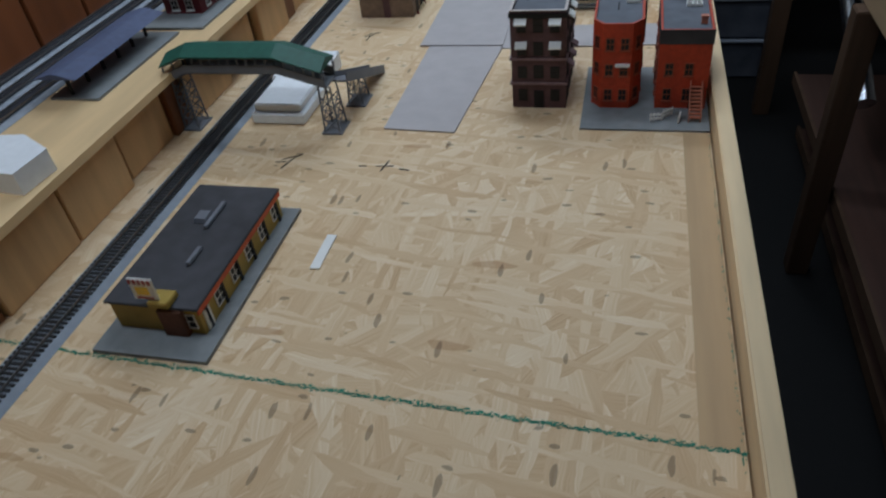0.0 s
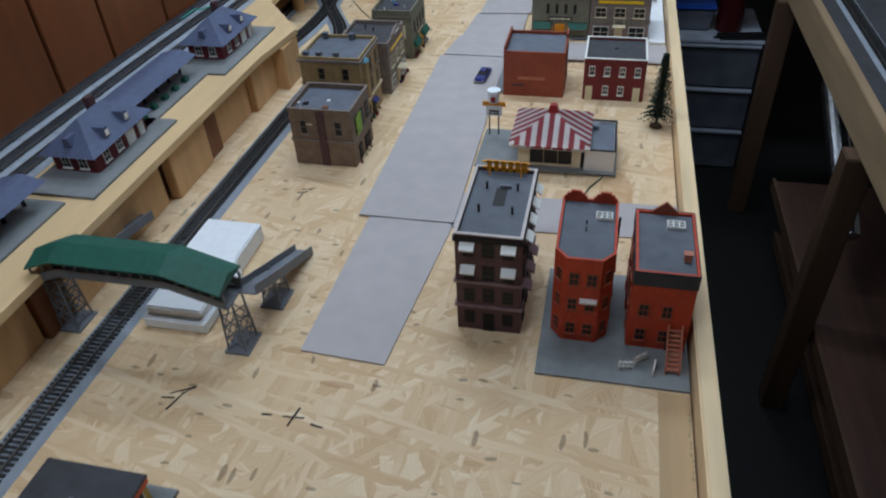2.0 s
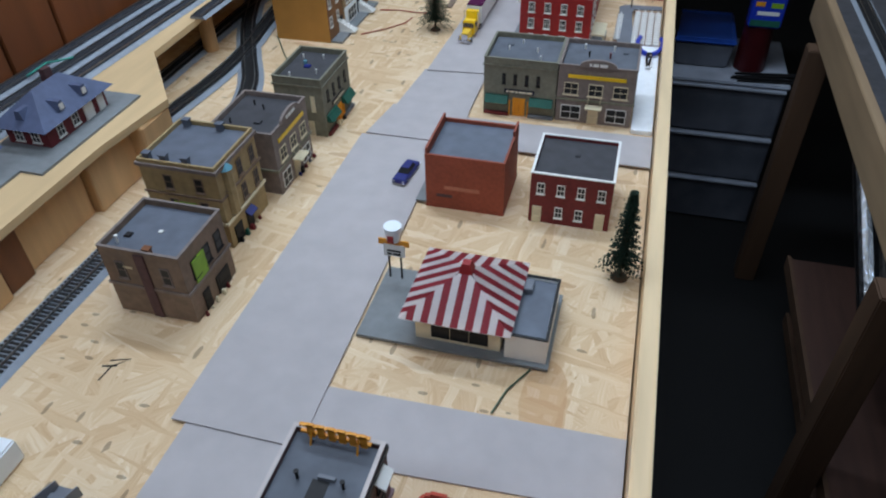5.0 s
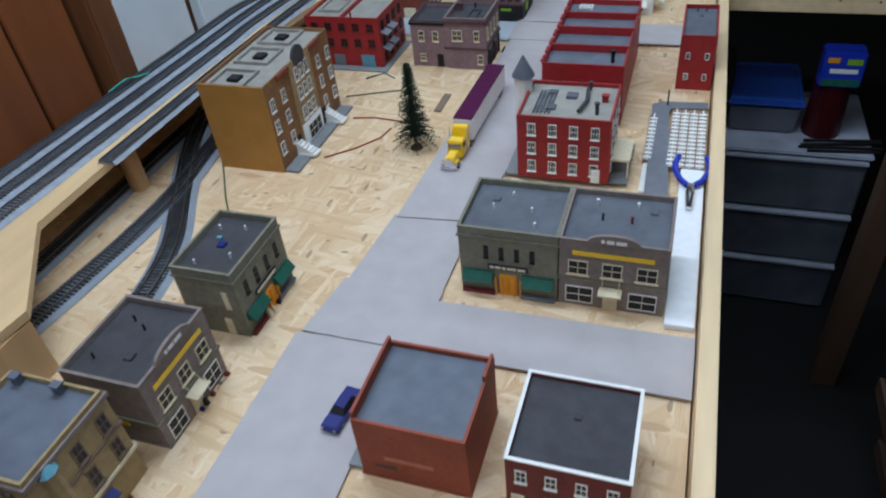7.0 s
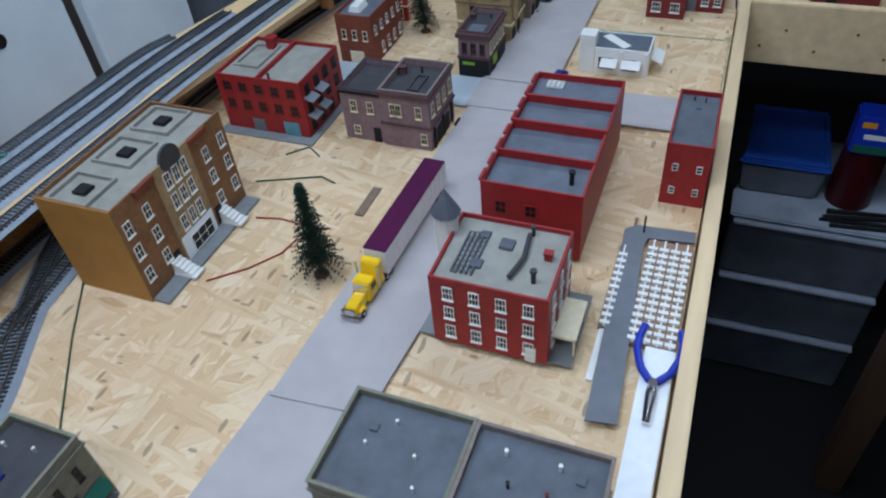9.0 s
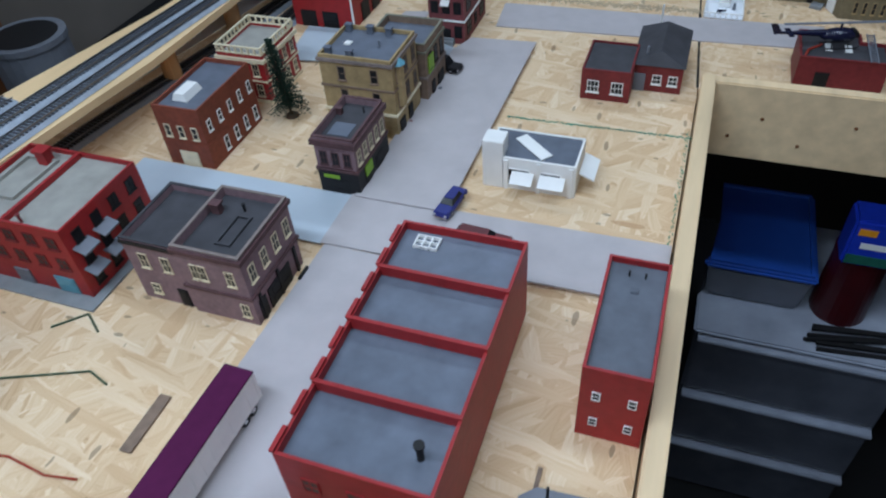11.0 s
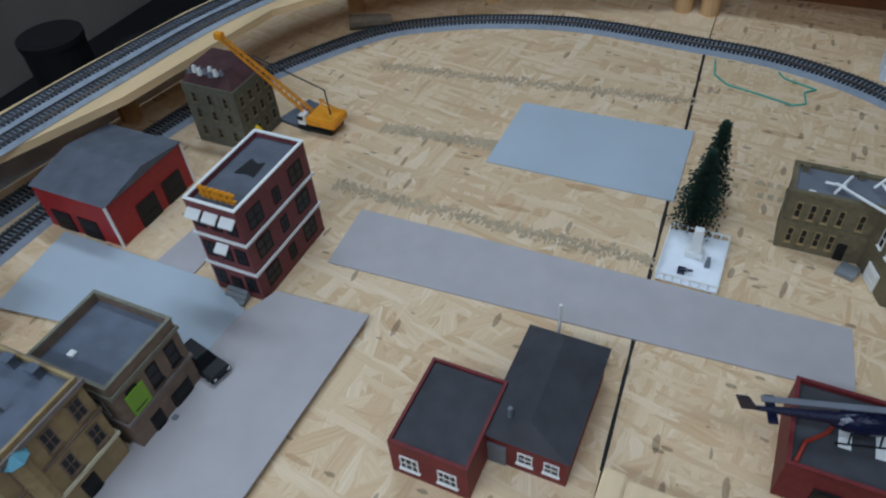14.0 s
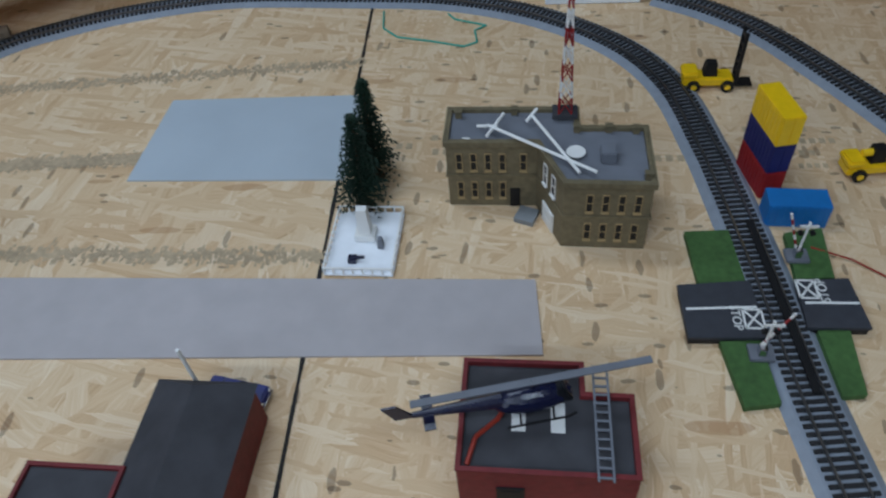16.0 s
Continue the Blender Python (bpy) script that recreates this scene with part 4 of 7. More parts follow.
for x, y in ((-0.02, -0.02), (0.02, -0.02), (-0.018, 0.03), (0.02, 0.03)):
    on_roof(e, "pipe", x, y, 0.1431, BLACK, 0.9)
part("light_well", box(-0.006, -0.006, 0.1431, 0.008, 0.032, 0.1436), BLACK, e)
part("light_well_rim", box(-0.002, 0.0325, 0.1431, 0.012, 0.0355, 0.147), GREYP, e)
bm = bmesh.new()
for k in range(6):
    box(-0.024 + k * 0.009, 0.0655, 0.1465, -0.018 + k * 0.009, 0.068, 0.1615, bm)
box(-0.03, 0.0655, 0.15, 0.03, 0.0685, 0.152, bm)
box(-0.03, 0.0655, 0.158, 0.03, 0.0685, 0.16, bm)
for x in (-0.02, 0.02):
    tube((x, 0.06, 0.1431), (x, 0.067, 0.158), 0.0009, 0.0009, bm, 6)
part("roof_sign", bm, GOLD, e, "orange roof sign frame")

# two orange brick row houses
slab("base_plate", "grey plastic base plate of the row houses", rect(-0.091, 0.838, 0.083, 1.03), 0.0004, 0.003, CONCRETE)
e = building("row_house", "orange red brick row house with a chamfered front", [(-0.066, 0.898), (-0.026, 0.898), (-0.012, 0.915), (-0.012, 1.02), (-0.08, 1.02), (-0.08, 0.915)], 0.126, ORANGE, ROOF, 0.004, None,
             [(0, 2, (0.012, 0.05, 0.088), 0.012, 0.018, BRICK, 2, True, 0.25, 0.75), (1, 1, (0.012, 0.05, 0.088), 0.01, 0.018, BRICK, 2, True, 0.5, 0.5), (5, 1, (0.012, 0.05, 0.088), 0.01, 0.018, BRICK, 2, True, 0.5, 0.5), (2, 3, (0.012, 0.05, 0.088), 0.012, 0.018, BRICK, 2, True, 0.2, 0.8)], (), z=0.0031, group="row houses")
for x in (-0.018, 0.018):
    bm = bmesh.new()
    for w, z in ((0.028, 0.0), (0.022, 0.004), (0.013, 0.0075)):
        box(x - w / 2, 0.0578, 0.1262 + z, x + w / 2, 0.0608, 0.130 + z, bm)
    part("gable", bm, ORANGE, e, "stepped brick gable")
on_roof(e, "skylight", 0.018, 0.028, 0.1221, WHITE, 0.75)
for y in (0.012, -0.002):
    on_roof(e, "pipe", -0.002, y, 0.1221, BLACK, 0.5)
part("downpipe", tube((0.036, 0.02, 0.07), (0.036, 0.02, 0.13), 0.0015), BLACK, e)
part("loose_sill", box(-0.002, -0.068, 0.066, 0.018, -0.0605, 0.0685), WHITE, e)
e = building("row_house", "orange red brick row house with a grey flat roof", rect(0.010, 0.90, 0.0785, 1.02), 0.116, ORANGE, ROOF, 0.003, None,
             [(0, 2, (0.012, 0.05), 0.012, 0.019, BRICK, 2, True, 0.22, 0.6), (3, 3, (0.012, 0.05, 0.086), 0.012, 0.018, BRICK, 2, True, 0.2, 0.8)], [(0, 0.78, 0.016, 0.032, BLACK)], [(0.096, 0.0205, 0.0008, ROOFD)], z=0.0031, group="row houses")
bm = bmesh.new()
vs = [bm.verts.new(p) for p in ((-0.016, 0.0565, 0.1162), (0.016, 0.0565, 0.1162), (0, 0.0565, 0.131), (-0.016, 0.0595, 0.1162), (0.016, 0.0595, 0.1162), (0, 0.0595, 0.131))]
for q in ((0, 1, 2), (5, 4, 3), (0, 2, 5, 3), (1, 4, 5, 2), (0, 3, 4, 1)):
    bm.faces.new([vs[k] for k in q])
part("gable", bm, BRICK, e, "pointed brick gable")
on_roof(e, "skylight", 0.012, 0.034, 0.1131, WHITE, 0.8)
on_roof(e, "chimney", 0.022, -0.03, 0.1131, PINK, 0.8)
bm = bmesh.new()
for k in range(9):
    box(0.012, -0.0615 - 0.0042 * k - 0.0042, 0.034 - 0.0036 * k, 0.026, -0.0615 - 0.0042 * k, 0.036 - 0.0036 * k, bm)
for x in (0.0108, 0.0262):
    vs = [bm.verts.new(p) for p in ((x, -0.062, 0.03), (x + 0.0012, -0.062, 0.03), (x + 0.0012, -0.1, 0.0), (x, -0.1, 0.0), (x, -0.062, 0.044), (x + 0.0012, -0.062, 0.044), (x + 0.0012, -0.1, 0.012), (x, -0.1, 0.012))]
    for q in ((3, 2, 1, 0), (4, 5, 6, 7), (0, 1, 5, 4), (1, 2, 6, 5), (2, 3, 7, 6), (3, 0, 4, 7)):
        bm.faces.new([vs[k] for k in q])
part("front_stair", bm, PINK, e, "salmon outside stair")
for x, y, rz in ((0.012, 0.862, 10), (0.028, 0.875, 40), (0.043, 0.862, 80)):
    e2 = thing("yard_piece", "small white plastic fence piece on the grey yard", "fence piece", x, y, 0.0032, rz, "yard pieces")
    bm = bmesh.new()
    for k in range(4):
        box(-0.008 + k * 0.005, -0.0006, 0, -0.0065 + k * 0.005, 0.0006, 0.013, bm)
    box(-0.009, -0.001, 0.003, 0.009, 0.001, 0.0045, bm)
    box(-0.009, -0.001, 0.009, 0.009, 0.001, 0.0105, bm)
    part("pickets", bm, WHITE, e2)

# striped-roof restaurant
slab("base_plate", "grey plastic base plate of the striped restaurant", rect(-0.241, 1.276, -0.01, 1.402), 0.0026, 0.0065, CONCRETE)
e = building("striped_restaurant", "small restaurant with a red and white striped tent roof", rect(-0.17, 1.289, -0.068, 1.384), 0.038, CREAM, ROOF, 0.004, None, [(0, 3, (0.006,), 0.022, 0.026, BLACK, 2, False, 0.3, 0.75), (3, 2, (0.006,), 0.022, 0.026, BLACK, 2, False, 0.3, 0.7)], (), z=0.0067)
part("eaves_band", ring(rect(-0.063, -0.058, 0.063, 0.058), 0.004, 0.036, 0.0445), WHITE, e)
bars(e, "sign_letters", 0.0, -0.0583, 0.0375, 0, [0.003, 0.018, 0.011, 0.018, 0.009], 0.0045, 0.003, RED)
CANDY_R, CANDY_W = surface("tent_red", (168, 50, 62), 0.5, 0.1), surface("tent_white", (236, 226, 224), 0.5, 0.05)
n = 15
for side in range(4):
    for i in range(n):
        bm = bmesh.new()
        a, b = -0.065 + 0.13 * i / n, -0.065 + 0.13 * (i + 1) / n
        rim = 0.006
        def top(u):
            s = max(0.0, 0.065 - abs(u))
            s = min(s, 0.065 - rim)
            return s
        q = [(a, -0.065, 0.0446), (b, -0.065, 0.0446)]
        steps = [(u, top(u)) for u in ((a, b) if abs((a + b) / 2) > 0.001 else (a, 0, b))]
        up = [(u, -0.065 + s, 0.0446 + 0.55 * s) for u, s in reversed(steps)]
        loop3 = q + [p for p in up if p[1] > -0.0649]
        if len(loop3) < 3:
            continue
        vs = [bm.verts.new(p) for p in loop3]
        f = bm.faces.new(vs)
        bmesh.ops.solidify(bm, geom=bm.faces[:], thickness=0.001)
        bmesh.ops.rotate(bm, verts=bm.verts, cent=(0, 0, 0), matrix=Matrix.Rotation(side * math.pi / 2, 3, "Z"))
        part("roof_stripe", bm, CANDY_R if i % 2 else CANDY_W, e)
part("roof_cap", tapered(-0.0085, -0.0085, 0.075, 0.0085, 0.0085, 0.088, 0.0035, 0.0035, 0.0035, 0.0035), RED, e, "red roof cupola")
part("cupola_neck", box(-0.0075, -0.0075, 0.07, 0.0075, 0.0075, 0.0755), WHITE, e)
e = building("restaurant_annex", "white flat roofed annex of the striped restaurant", rect(-0.062, 1.283, -0.014, 1.387), 0.037, WHITE, ROOFB, 0.003, BLACK, (), [(2, 0.5, 0.014, 0.026, GREYP)], z=0.0067)
part("roof_unit", box(-0.02, 0.022, 0.0342, -0.006, 0.042, 0.042, bevel=0.001), GREYP, e)
e = thing("bucket_sign", "sign on two black posts with a striped bucket on top", "sign", -0.225, 1.384, 0.0066)
for x in (-0.008, 0.008):
    part("post", tube((x, 0, 0), (x, 0, 0.045), 0.0014), BLACK, e)
part("sign_board", box(-0.014, -0.0015, 0.036, 0.014, 0.0015, 0.056, bevel=0.0006), WHITE, e)
part("sign_border", box(-0.02, -0.001, 0.054, 0.02, 0.001, 0.0625), GOLD, e)
bars(e, "sign_letters", 0, -0.0017, 0.044, 0, [0.018], 0.003, 0.001, INK)
bars(e, "sign_letters", 0, -0.0017, 0.039, 0, [0.006, 0.01], 0.003, 0.002, INK)
part("bucket", tube((0, 0, 0.0627), (0, 0, 0.085), 0.0085, 0.0115, None, 20), PAINTBLUE, e)
part("bucket_mark", box(-0.004, -0.0118, 0.066, 0.004, -0.0105, 0.076), RED, e)

# ---- left row of shops ----
def shop_clutter(e, x, y, seed, n=5):
    rnd = random.Random(seed)
    for i in range(n):
        c = rnd.choice((GREYP, REDD, NAVY, CREAM, BLACK, GREEN))
        yy = y + (i - n / 2) * 0.014 + rnd.uniform(-0.003, 0.003)
        s = rnd.uniform(0.004, 0.008)
        bm = tapered(x, yy - s / 2, 0, x + s, yy + s / 2, s * rnd.uniform(0.9, 1.8), 0.001, 0.001, 0.001, 0.001, bevel=0.0005)
        part("street_fitting", bm, c, e)


e = building("corner_shop", "brown two storey corner shop with lime sign", rect(-0.548, 1.251, -0.44, 1.349), 0.103, BROWN, ROOFB, 0.007, TAUPE,
             [(0, 2, (0.058,), 0.013, 0.026, TAUPE, 1, True, 0.22, 0.78), (1, 3, (0.058,), 0.014, 0.026, BLACK, 1, True, 0.25, 0.8)], [(1, 0.3, 0.014, 0.03, BLACK), (1, 0.7, 0.03, 0.028, BLACK)], [(0.045, 0.004, 0.002, TAUPE)], group="left shops")
part("pilaster", box(-0.006, -0.0515, 0, 0.008, -0.0492, 0.1, bevel=0.0006), MAROON, e)
part("lime_sign", box(0.0545, -0.03, 0.05, 0.0562, -0.004, 0.083), LIME, e, "lime green shop sign")
on_roof(e, "pipe", -0.04, -0.03, 0.0961, WHITE, 1.0)
on_roof(e, "hatch", -0.035, -0.015, 0.0961, BLACK, 0.6)
on_roof(e, "hatch", 0.0, 0.0, 0.0961, WHITE, 0.4)
on_roof(e, "chimney", 0.01, -0.042, 0.0961, STAIN, 0.8)
bars(e, "wall_sign", -0.02, -0.0496, 0.075, 0, [0.012], 0.003, 0.001, CREAM)
shop_clutter(e, 0.0565, 0.0, 3)
e = building("corner_hotel", "tan three storey corner hotel with stone chimneys", rect(-0.579, 1.393, -0.466, 1.5), 0.132, TAN, ROOFB, 0.006, None,
             [(0, 2, (0.052, 0.09), 0.013, 0.022, BROWN, 1, True, 0.35, 0.75), (1, 3, (0.05, 0.088), 0.013, 0.024, BROWN, 2, True, 0.2, 0.85)], [(1, 0.5, 0.016, 0.032, BLACK), (1, 0.2, 0.02, 0.028, BLACK)], [(0.04, 0.004, 0.0025, CREAM), (0.08, 0.003, 0.002, BROWN), (0.122, 0.005, 0.003, TAUPE)], group="left shops")
for x, y in ((-0.045, -0.045), (-0.02, -0.045), (0.012, -0.045), (0.012, 0.045), (-0.04, 0.045)):
    on_roof(e, "chimney", x, y, 0.1262, ROOFB, 0.9)
bm = tube((0.0565, -0.03, 0.05), (0.0565, -0.03, 0.118), 0.009, 0.009, None, 8)
part("bay_window", bm, TAN, e)
part("bay_cap", tube((0.0565, -0.03, 0.1182), (0.0565, -0.03, 0.126), 0.011, 0.004, None, 8), TEAL, e, "turquoise bay cap")
bars(e, "wall_sign", 0.0, -0.0542, 0.06, 0, [0.034], 0.011, 0.001, LIME)
awning(e, 0.0572, 0.0, 0.026, 0.02, NAVY, 90)
shop_clutter(e, 0.058, 0.0, 5)
e = building("department_store", "grey stone store with yellow sign and arched gable", rect(-0.558, 1.528, -0.455, 1.646), 0.104, TAUPE, ROOFD, 0.006, TAUPE,
             [(1, 3, (0.05,), 0.02, 0.022, CREAM, 2, True, 0.2, 0.8), (1, 2, (0.006,), 0.028, 0.026, WHITE, 2, False, 0.2, 0.8)], [(1, 0.5, 0.018, 0.03, CREAM)], [(0.04, 0.004, 0.002, SAGE)], group="left shops")


def store_front(e, hw, rz):
    """Sign band, arched gable and canopy, facing the way rz turns to."""
    h = part("sign_band", box(-hw * 0.8, -0.0016, 0.083, hw * 0.8, -0.0004, 0.089), YELLOW, e, "yellow painted sign band")
    bm = bmesh.new()
    pts = [(-0.03, 0.1045)] + [(0.03 * -math.cos(a), 0.1075 + 0.011 * math.sin(a)) for a in [math.pi * k / 10 for k in range(11)]] + [(0.03, 0.1045)]
    lo = [bm.verts.new((x, -0.003, z)) for x, z in pts]
    hi = [bm.verts.new((x, 0.001, z)) for x, z in pts]
    bm.faces.new(lo)
    bm.faces.new(hi[::-1])
    for i in range(len(pts)):
        j = (i + 1) % len(pts)
        bm.faces.new((lo[j], lo[i], hi[i], hi[j]))
    g = part("arched_gable", bm, TAUPE, e)
    bm = box(-0.014, -0.0175, 0.034, 0.014, -0.0005, 0.037, bevel=0.0006)
    tube((-0.01, -0.001, 0.05), (-0.01, -0.016, 0.037), 0.0005, 0.0005, bm, 5)
    tube((0.01, -0.001, 0.05), (0.01, -0.016, 0.037), 0.0005, 0.0005, bm, 5)
    c = part("canopy", bm, CREAM, e, "cream canopy over the door")
    t = bars(e, "gable_sign", 0, 0, 0, 0, [0.004, 0.009, 0.012], 0.005, 0.002, WHITE)
    return [h, g, c, t]


def face(objs, x, y, rz, zs=None):
    for o in objs:
        o.matrix_basis = pose(x * U, y * U, 0, 0, 0, rz)
    objs[3].matrix_basis = pose((x + 0.0033 * math.sin(radians(rz))) * U, (y - 0.0033 * math.cos(radians(rz))) * U, 0.107 * U, 90, 0, rz)


face(store_front(e, 0.055, 90), 0.0517, 0.0, 90)
for x, y in ((-0.03, -0.03), (0.0, 0.02), (-0.02, 0.03)):
    on_roof(e, "pipe", x, y, 0.0981, BLACK, 0.8)
on_roof(e, "hatch", 0.01, -0.02, 0.0981, ROOFD, 0.7)
shop_clutter(e, 0.053, 0.03, 7)
bars(e, "wall_sign", 0.0, -0.0596, 0.03, 0, [0.02], 0.012, 0.001, YELLOW)


def saloon(e, hw, x, y, rz):
    made = []
    bm = bmesh.new()
    box(-0.026, -0.002, 0.043, 0.026, -0.0004, 0.05, bm)
    made.append(part("sign_band", bm, DARKNAVY, e))
    for s in (-1, 1):
        bm = tapered(s * hw * 0.62 - 0.02, -0.012, 0.026, s * hw * 0.62 + 0.02, -0.0005, 0.038, 0, 0, 0.008, 0)
        made.append(part("awning", bm, GREEN, e, "dark green shop awning"))
        bm = box(s * hw * 0.62 - 0.022, -0.006, 0.0002, s * hw * 0.62 + 0.022, -0.0006, 0.006, bevel=0.0006)
        made.append(part("planter", bm, REDD if s < 0 else GREYP, e))
    for k in range(5):
        bm = box(-0.016 + k * 0.008 - 0.001, -0.004, 0.0003, -0.016 + k * 0.008 + 0.001, -0.001, 0.03)
        made.append(part("porch_post", bm, GOLD, e))
    for o in made:
        o.matrix_basis = pose(x * U, y * U, 0, 0, 0, rz)
    t = bars(e, "sign_letters", x + 0.0022 * math.sin(radians(rz)), y - 0.0022 * math.cos(radians(rz)), 0.0445, rz, [0.005, 0.008, 0.005, 0.012, 0.01], 0.0035, 0.0015, CREAM)


e = building("saloon", "sage stone saloon with green awnings", rect(-0.539, 1.703, -0.453, 1.821), 0.104, SAGE, ROOFD, 0.007, SAGE,
             [(1, 4, (0.058,), 0.007, 0.02, BLACK, 1, True, 0.18, 0.82)], [(1, 0.5, 0.02, 0.032, GOLD), (0, 0.7, 0.01, 0.028, CREAM)], [(0.09, 0.003, 0.002, SAGE)], group="left shops")
saloon(e, 0.055, 0.0432, 0.0, 90)
bars(e, "wall_sign", 0.025, -0.0596, 0.045, 0, [0.008], 0.03, 0.001, CREAM)
for x, y, m in ((-0.025, 0.03, WHITE), (0.01, 0.035, WHITE), (-0.02, -0.04, WHITE), (0.02, -0.02, WHITE)):
    on_roof(e, "pipe", x, y, 0.0971, m, 0.7)
on_roof(e, "hatch", -0.005, 0.0, 0.0971, NAVY, 0.7)
on_roof(e, "chimney", -0.012, 0.008, 0.0971, TEAL, 0.5)
shop_clutter(e, 0.045, 0.0, 11, 3)

# brick pair behind the restaurant
e = building("brick_house", "plain red brown brick house with bluish roof", rect(-0.2335, 1.554, -0.1175, 1.662), 0.090, BRICK, ROOFB, 0.006, None, (), (), [(0.0, 0.004, 0.0008, BRICK)])
part("parapet", box(-0.058, -0.052, 0.0902, -0.0548, 0.052, 0.098), BRICK, e)
part("parapet", box(0.0548, 0.02, 0.0902, 0.058, 0.052, 0.098), BRICK, e)
bars(e, "wall_sign", -0.004, -0.0545, 0.034, 0, [0.052], 0.006, 0.001, PINK)
bars(e, "wall_sign", -0.03, -0.0545, 0.02, 0, [0.024], 0.005, 0.001, MAROON)
slab("base_plate", "grey sidewalk plate beside the brick house", rect(-0.251, 1.556, -0.2335, 1.662), 0.0047, 0.0065, CONCRETE)
e = building("brick_house", "dark red house with white windows and pale coping", rect(-0.0805, 1.553, 0.0325, 1.66), 0.082, REDD, ROOFD, 0.004, WHITE,
             [(0, 4, (0.05,), 0.011, 0.018, WHITE, 2, True, 0.13, 0.87), (0, 2, (0.012,), 0.011, 0.018, WHITE, 2, True, 0.37, 0.62)], [(0, 0.1, 0.013, 0.028, CREAM), (0, 0.88, 0.013, 0.028, CREAM)])
on_roof(e, "hatch", 0.0, 0.01, 0.0781, ROOFD, 0.5)

# saloon and store on the crossroads
e = building("saloon", "sage stone saloon with green awnings and dark sign", rect(-0.213, 1.85, -0.087, 1.958), 0.104, SAGE, ROOF, 0.007, SAGE,
             [(0, 4, (0.06,), 0.006, 0.018, BLACK, 1, True, 0.28, 0.75)], [(0, 0.5, 0.022, 0.034, GOLD)], [(0.09, 0.003, 0.002, SAGE)])
saloon(e, 0.063, 0.0, -0.0542, 0)
for x, y in ((-0.03, 0.0), (0.02, 0.0), (0.03, -0.03), (-0.01, 0.03)):
    on_roof(e, "pipe", x, y, 0.0971, WHITE, 0.7)
on_roof(e, "hatch", -0.03, 0.02, 0.0971, ROOF, 0.6)
e = building("department_store", "grey stone store with yellow sign and arched gable", rect(-0.085, 1.85, 0.043, 1.957), 0.104, TAUPE, ROOF, 0.006, TAUPE,
             [(0, 3, (0.052,), 0.024, 0.022, CREAM, 2, True, 0.18, 0.82), (0, 2, (0.006,), 0.034, 0.026, WHITE, 2, False, 0.2, 0.8)], [(0, 0.5, 0.018, 0.032, CREAM)], [(0.041, 0.004, 0.002, SAGE)])
face(store_front(e, 0.06, 0), 0.0, -0.0537, 0)
for x, y, m in ((-0.02, 0.0, BLACK), (0.015, 0.0, REDD), (0.02, 0.03, WHITE), (-0.03, 0.03, WHITE)):
    on_roof(e, "pipe", x, y, 0.0981, m, 0.9)
on_roof(e, "hatch", 0.04, 0.025, 0.0981, ROOF, 0.6)


# ---- middle of the town ----
slab("base_plate", "grey plate under the four storey mill house", rect(-0.22, 2.117, -0.03, 2.236), 0.0072, 0.009, CONCRETE)
e = building("mill_house", "red mill house with rows of white windows", rect(-0.198, 2.112, -0.058, 2.23), 0.108, RED, ROOFL, 0.006, None,
             [(0, 4, (0.012, 0.044, 0.076), 0.0125, 0.02, WHITE, 3, True, 0.16, 0.84), (1, 3, (0.012, 0.044, 0.076), 0.0125, 0.02, WHITE, 3, True, 0.2, 0.8)], [(0, 0.86, 0.013, 0.024, WHITE)], z=0.0092)
for x, y, s in ((-0.03, 0.03, 0.8), (0.0, 0.02, 1.1), (-0.025, -0.02, 0.9)):
    on_roof(e, "hatch", x, y, 0.1021, ROOF, s)
bm = bmesh.new()
for k in range(5):
    box(-0.05 + k * 0.006, -0.04, 0.1022, -0.0485 + k * 0.006, 0.03, 0.106, bm)
for k in range(9):
    tube((-0.05, -0.04 + k * 0.0085, 0.1055), (-0.0245, -0.0315 + k * 0.0085 - 0.004, 0.1055), 0.0008, 0.0008, bm, 5)
part("roof_trusses", bm, ROOF, e)
part("duct", wire([(0.022, 0.04, 0.108), (0.026, 0.0, 0.108), (0.018, -0.035, 0.108)], 0.003, None, 8), ROOFD, e)
on_roof(e, "chimney", 0.052, 0.01, 0.1021, RED, 0.9)
on_roof(e, "pipe", 0.045, -0.03, 0.1021, ROOFD, 1.8)
on_roof(e, "pipe", 0.025, 0.045, 0.1021, ROOFD, 1.4)
bm = tube((0, 0, -0.04), (0, 0, 0.026), 0.0145, 0.0145, None, 10)
t = part("turret", bm, WHITE, e, "round white turret with grey cone roof")
t.matrix_basis = pose(-0.079 * U, 0.03 * U, 0.1025 * U)
c = part("turret_roof", tube((0, 0, 0.0262), (0, 0, 0.06), 0.0185, 0.0005, None, 12), ROOF, t)
e = thing("loading_porch", "pale plastic loading porch beside the mill house", "porch", -0.043, 2.159, 0.0092)
part("canopy", box(-0.0135, -0.03, 0.03, 0.014, 0.035, 0.034, bevel=0.001), CREAM, e)
for y in (-0.026, 0.03):
    part("post", box(0.01, y, 0, 0.0125, y + 0.0025, 0.0298), CREAM, e)
tagged(part("white_strip", box(-0.012, 2.11, 0.0004, -0.004, 2.19, 0.004), WHITE), "white plastic offcut lying on the board", "strip")

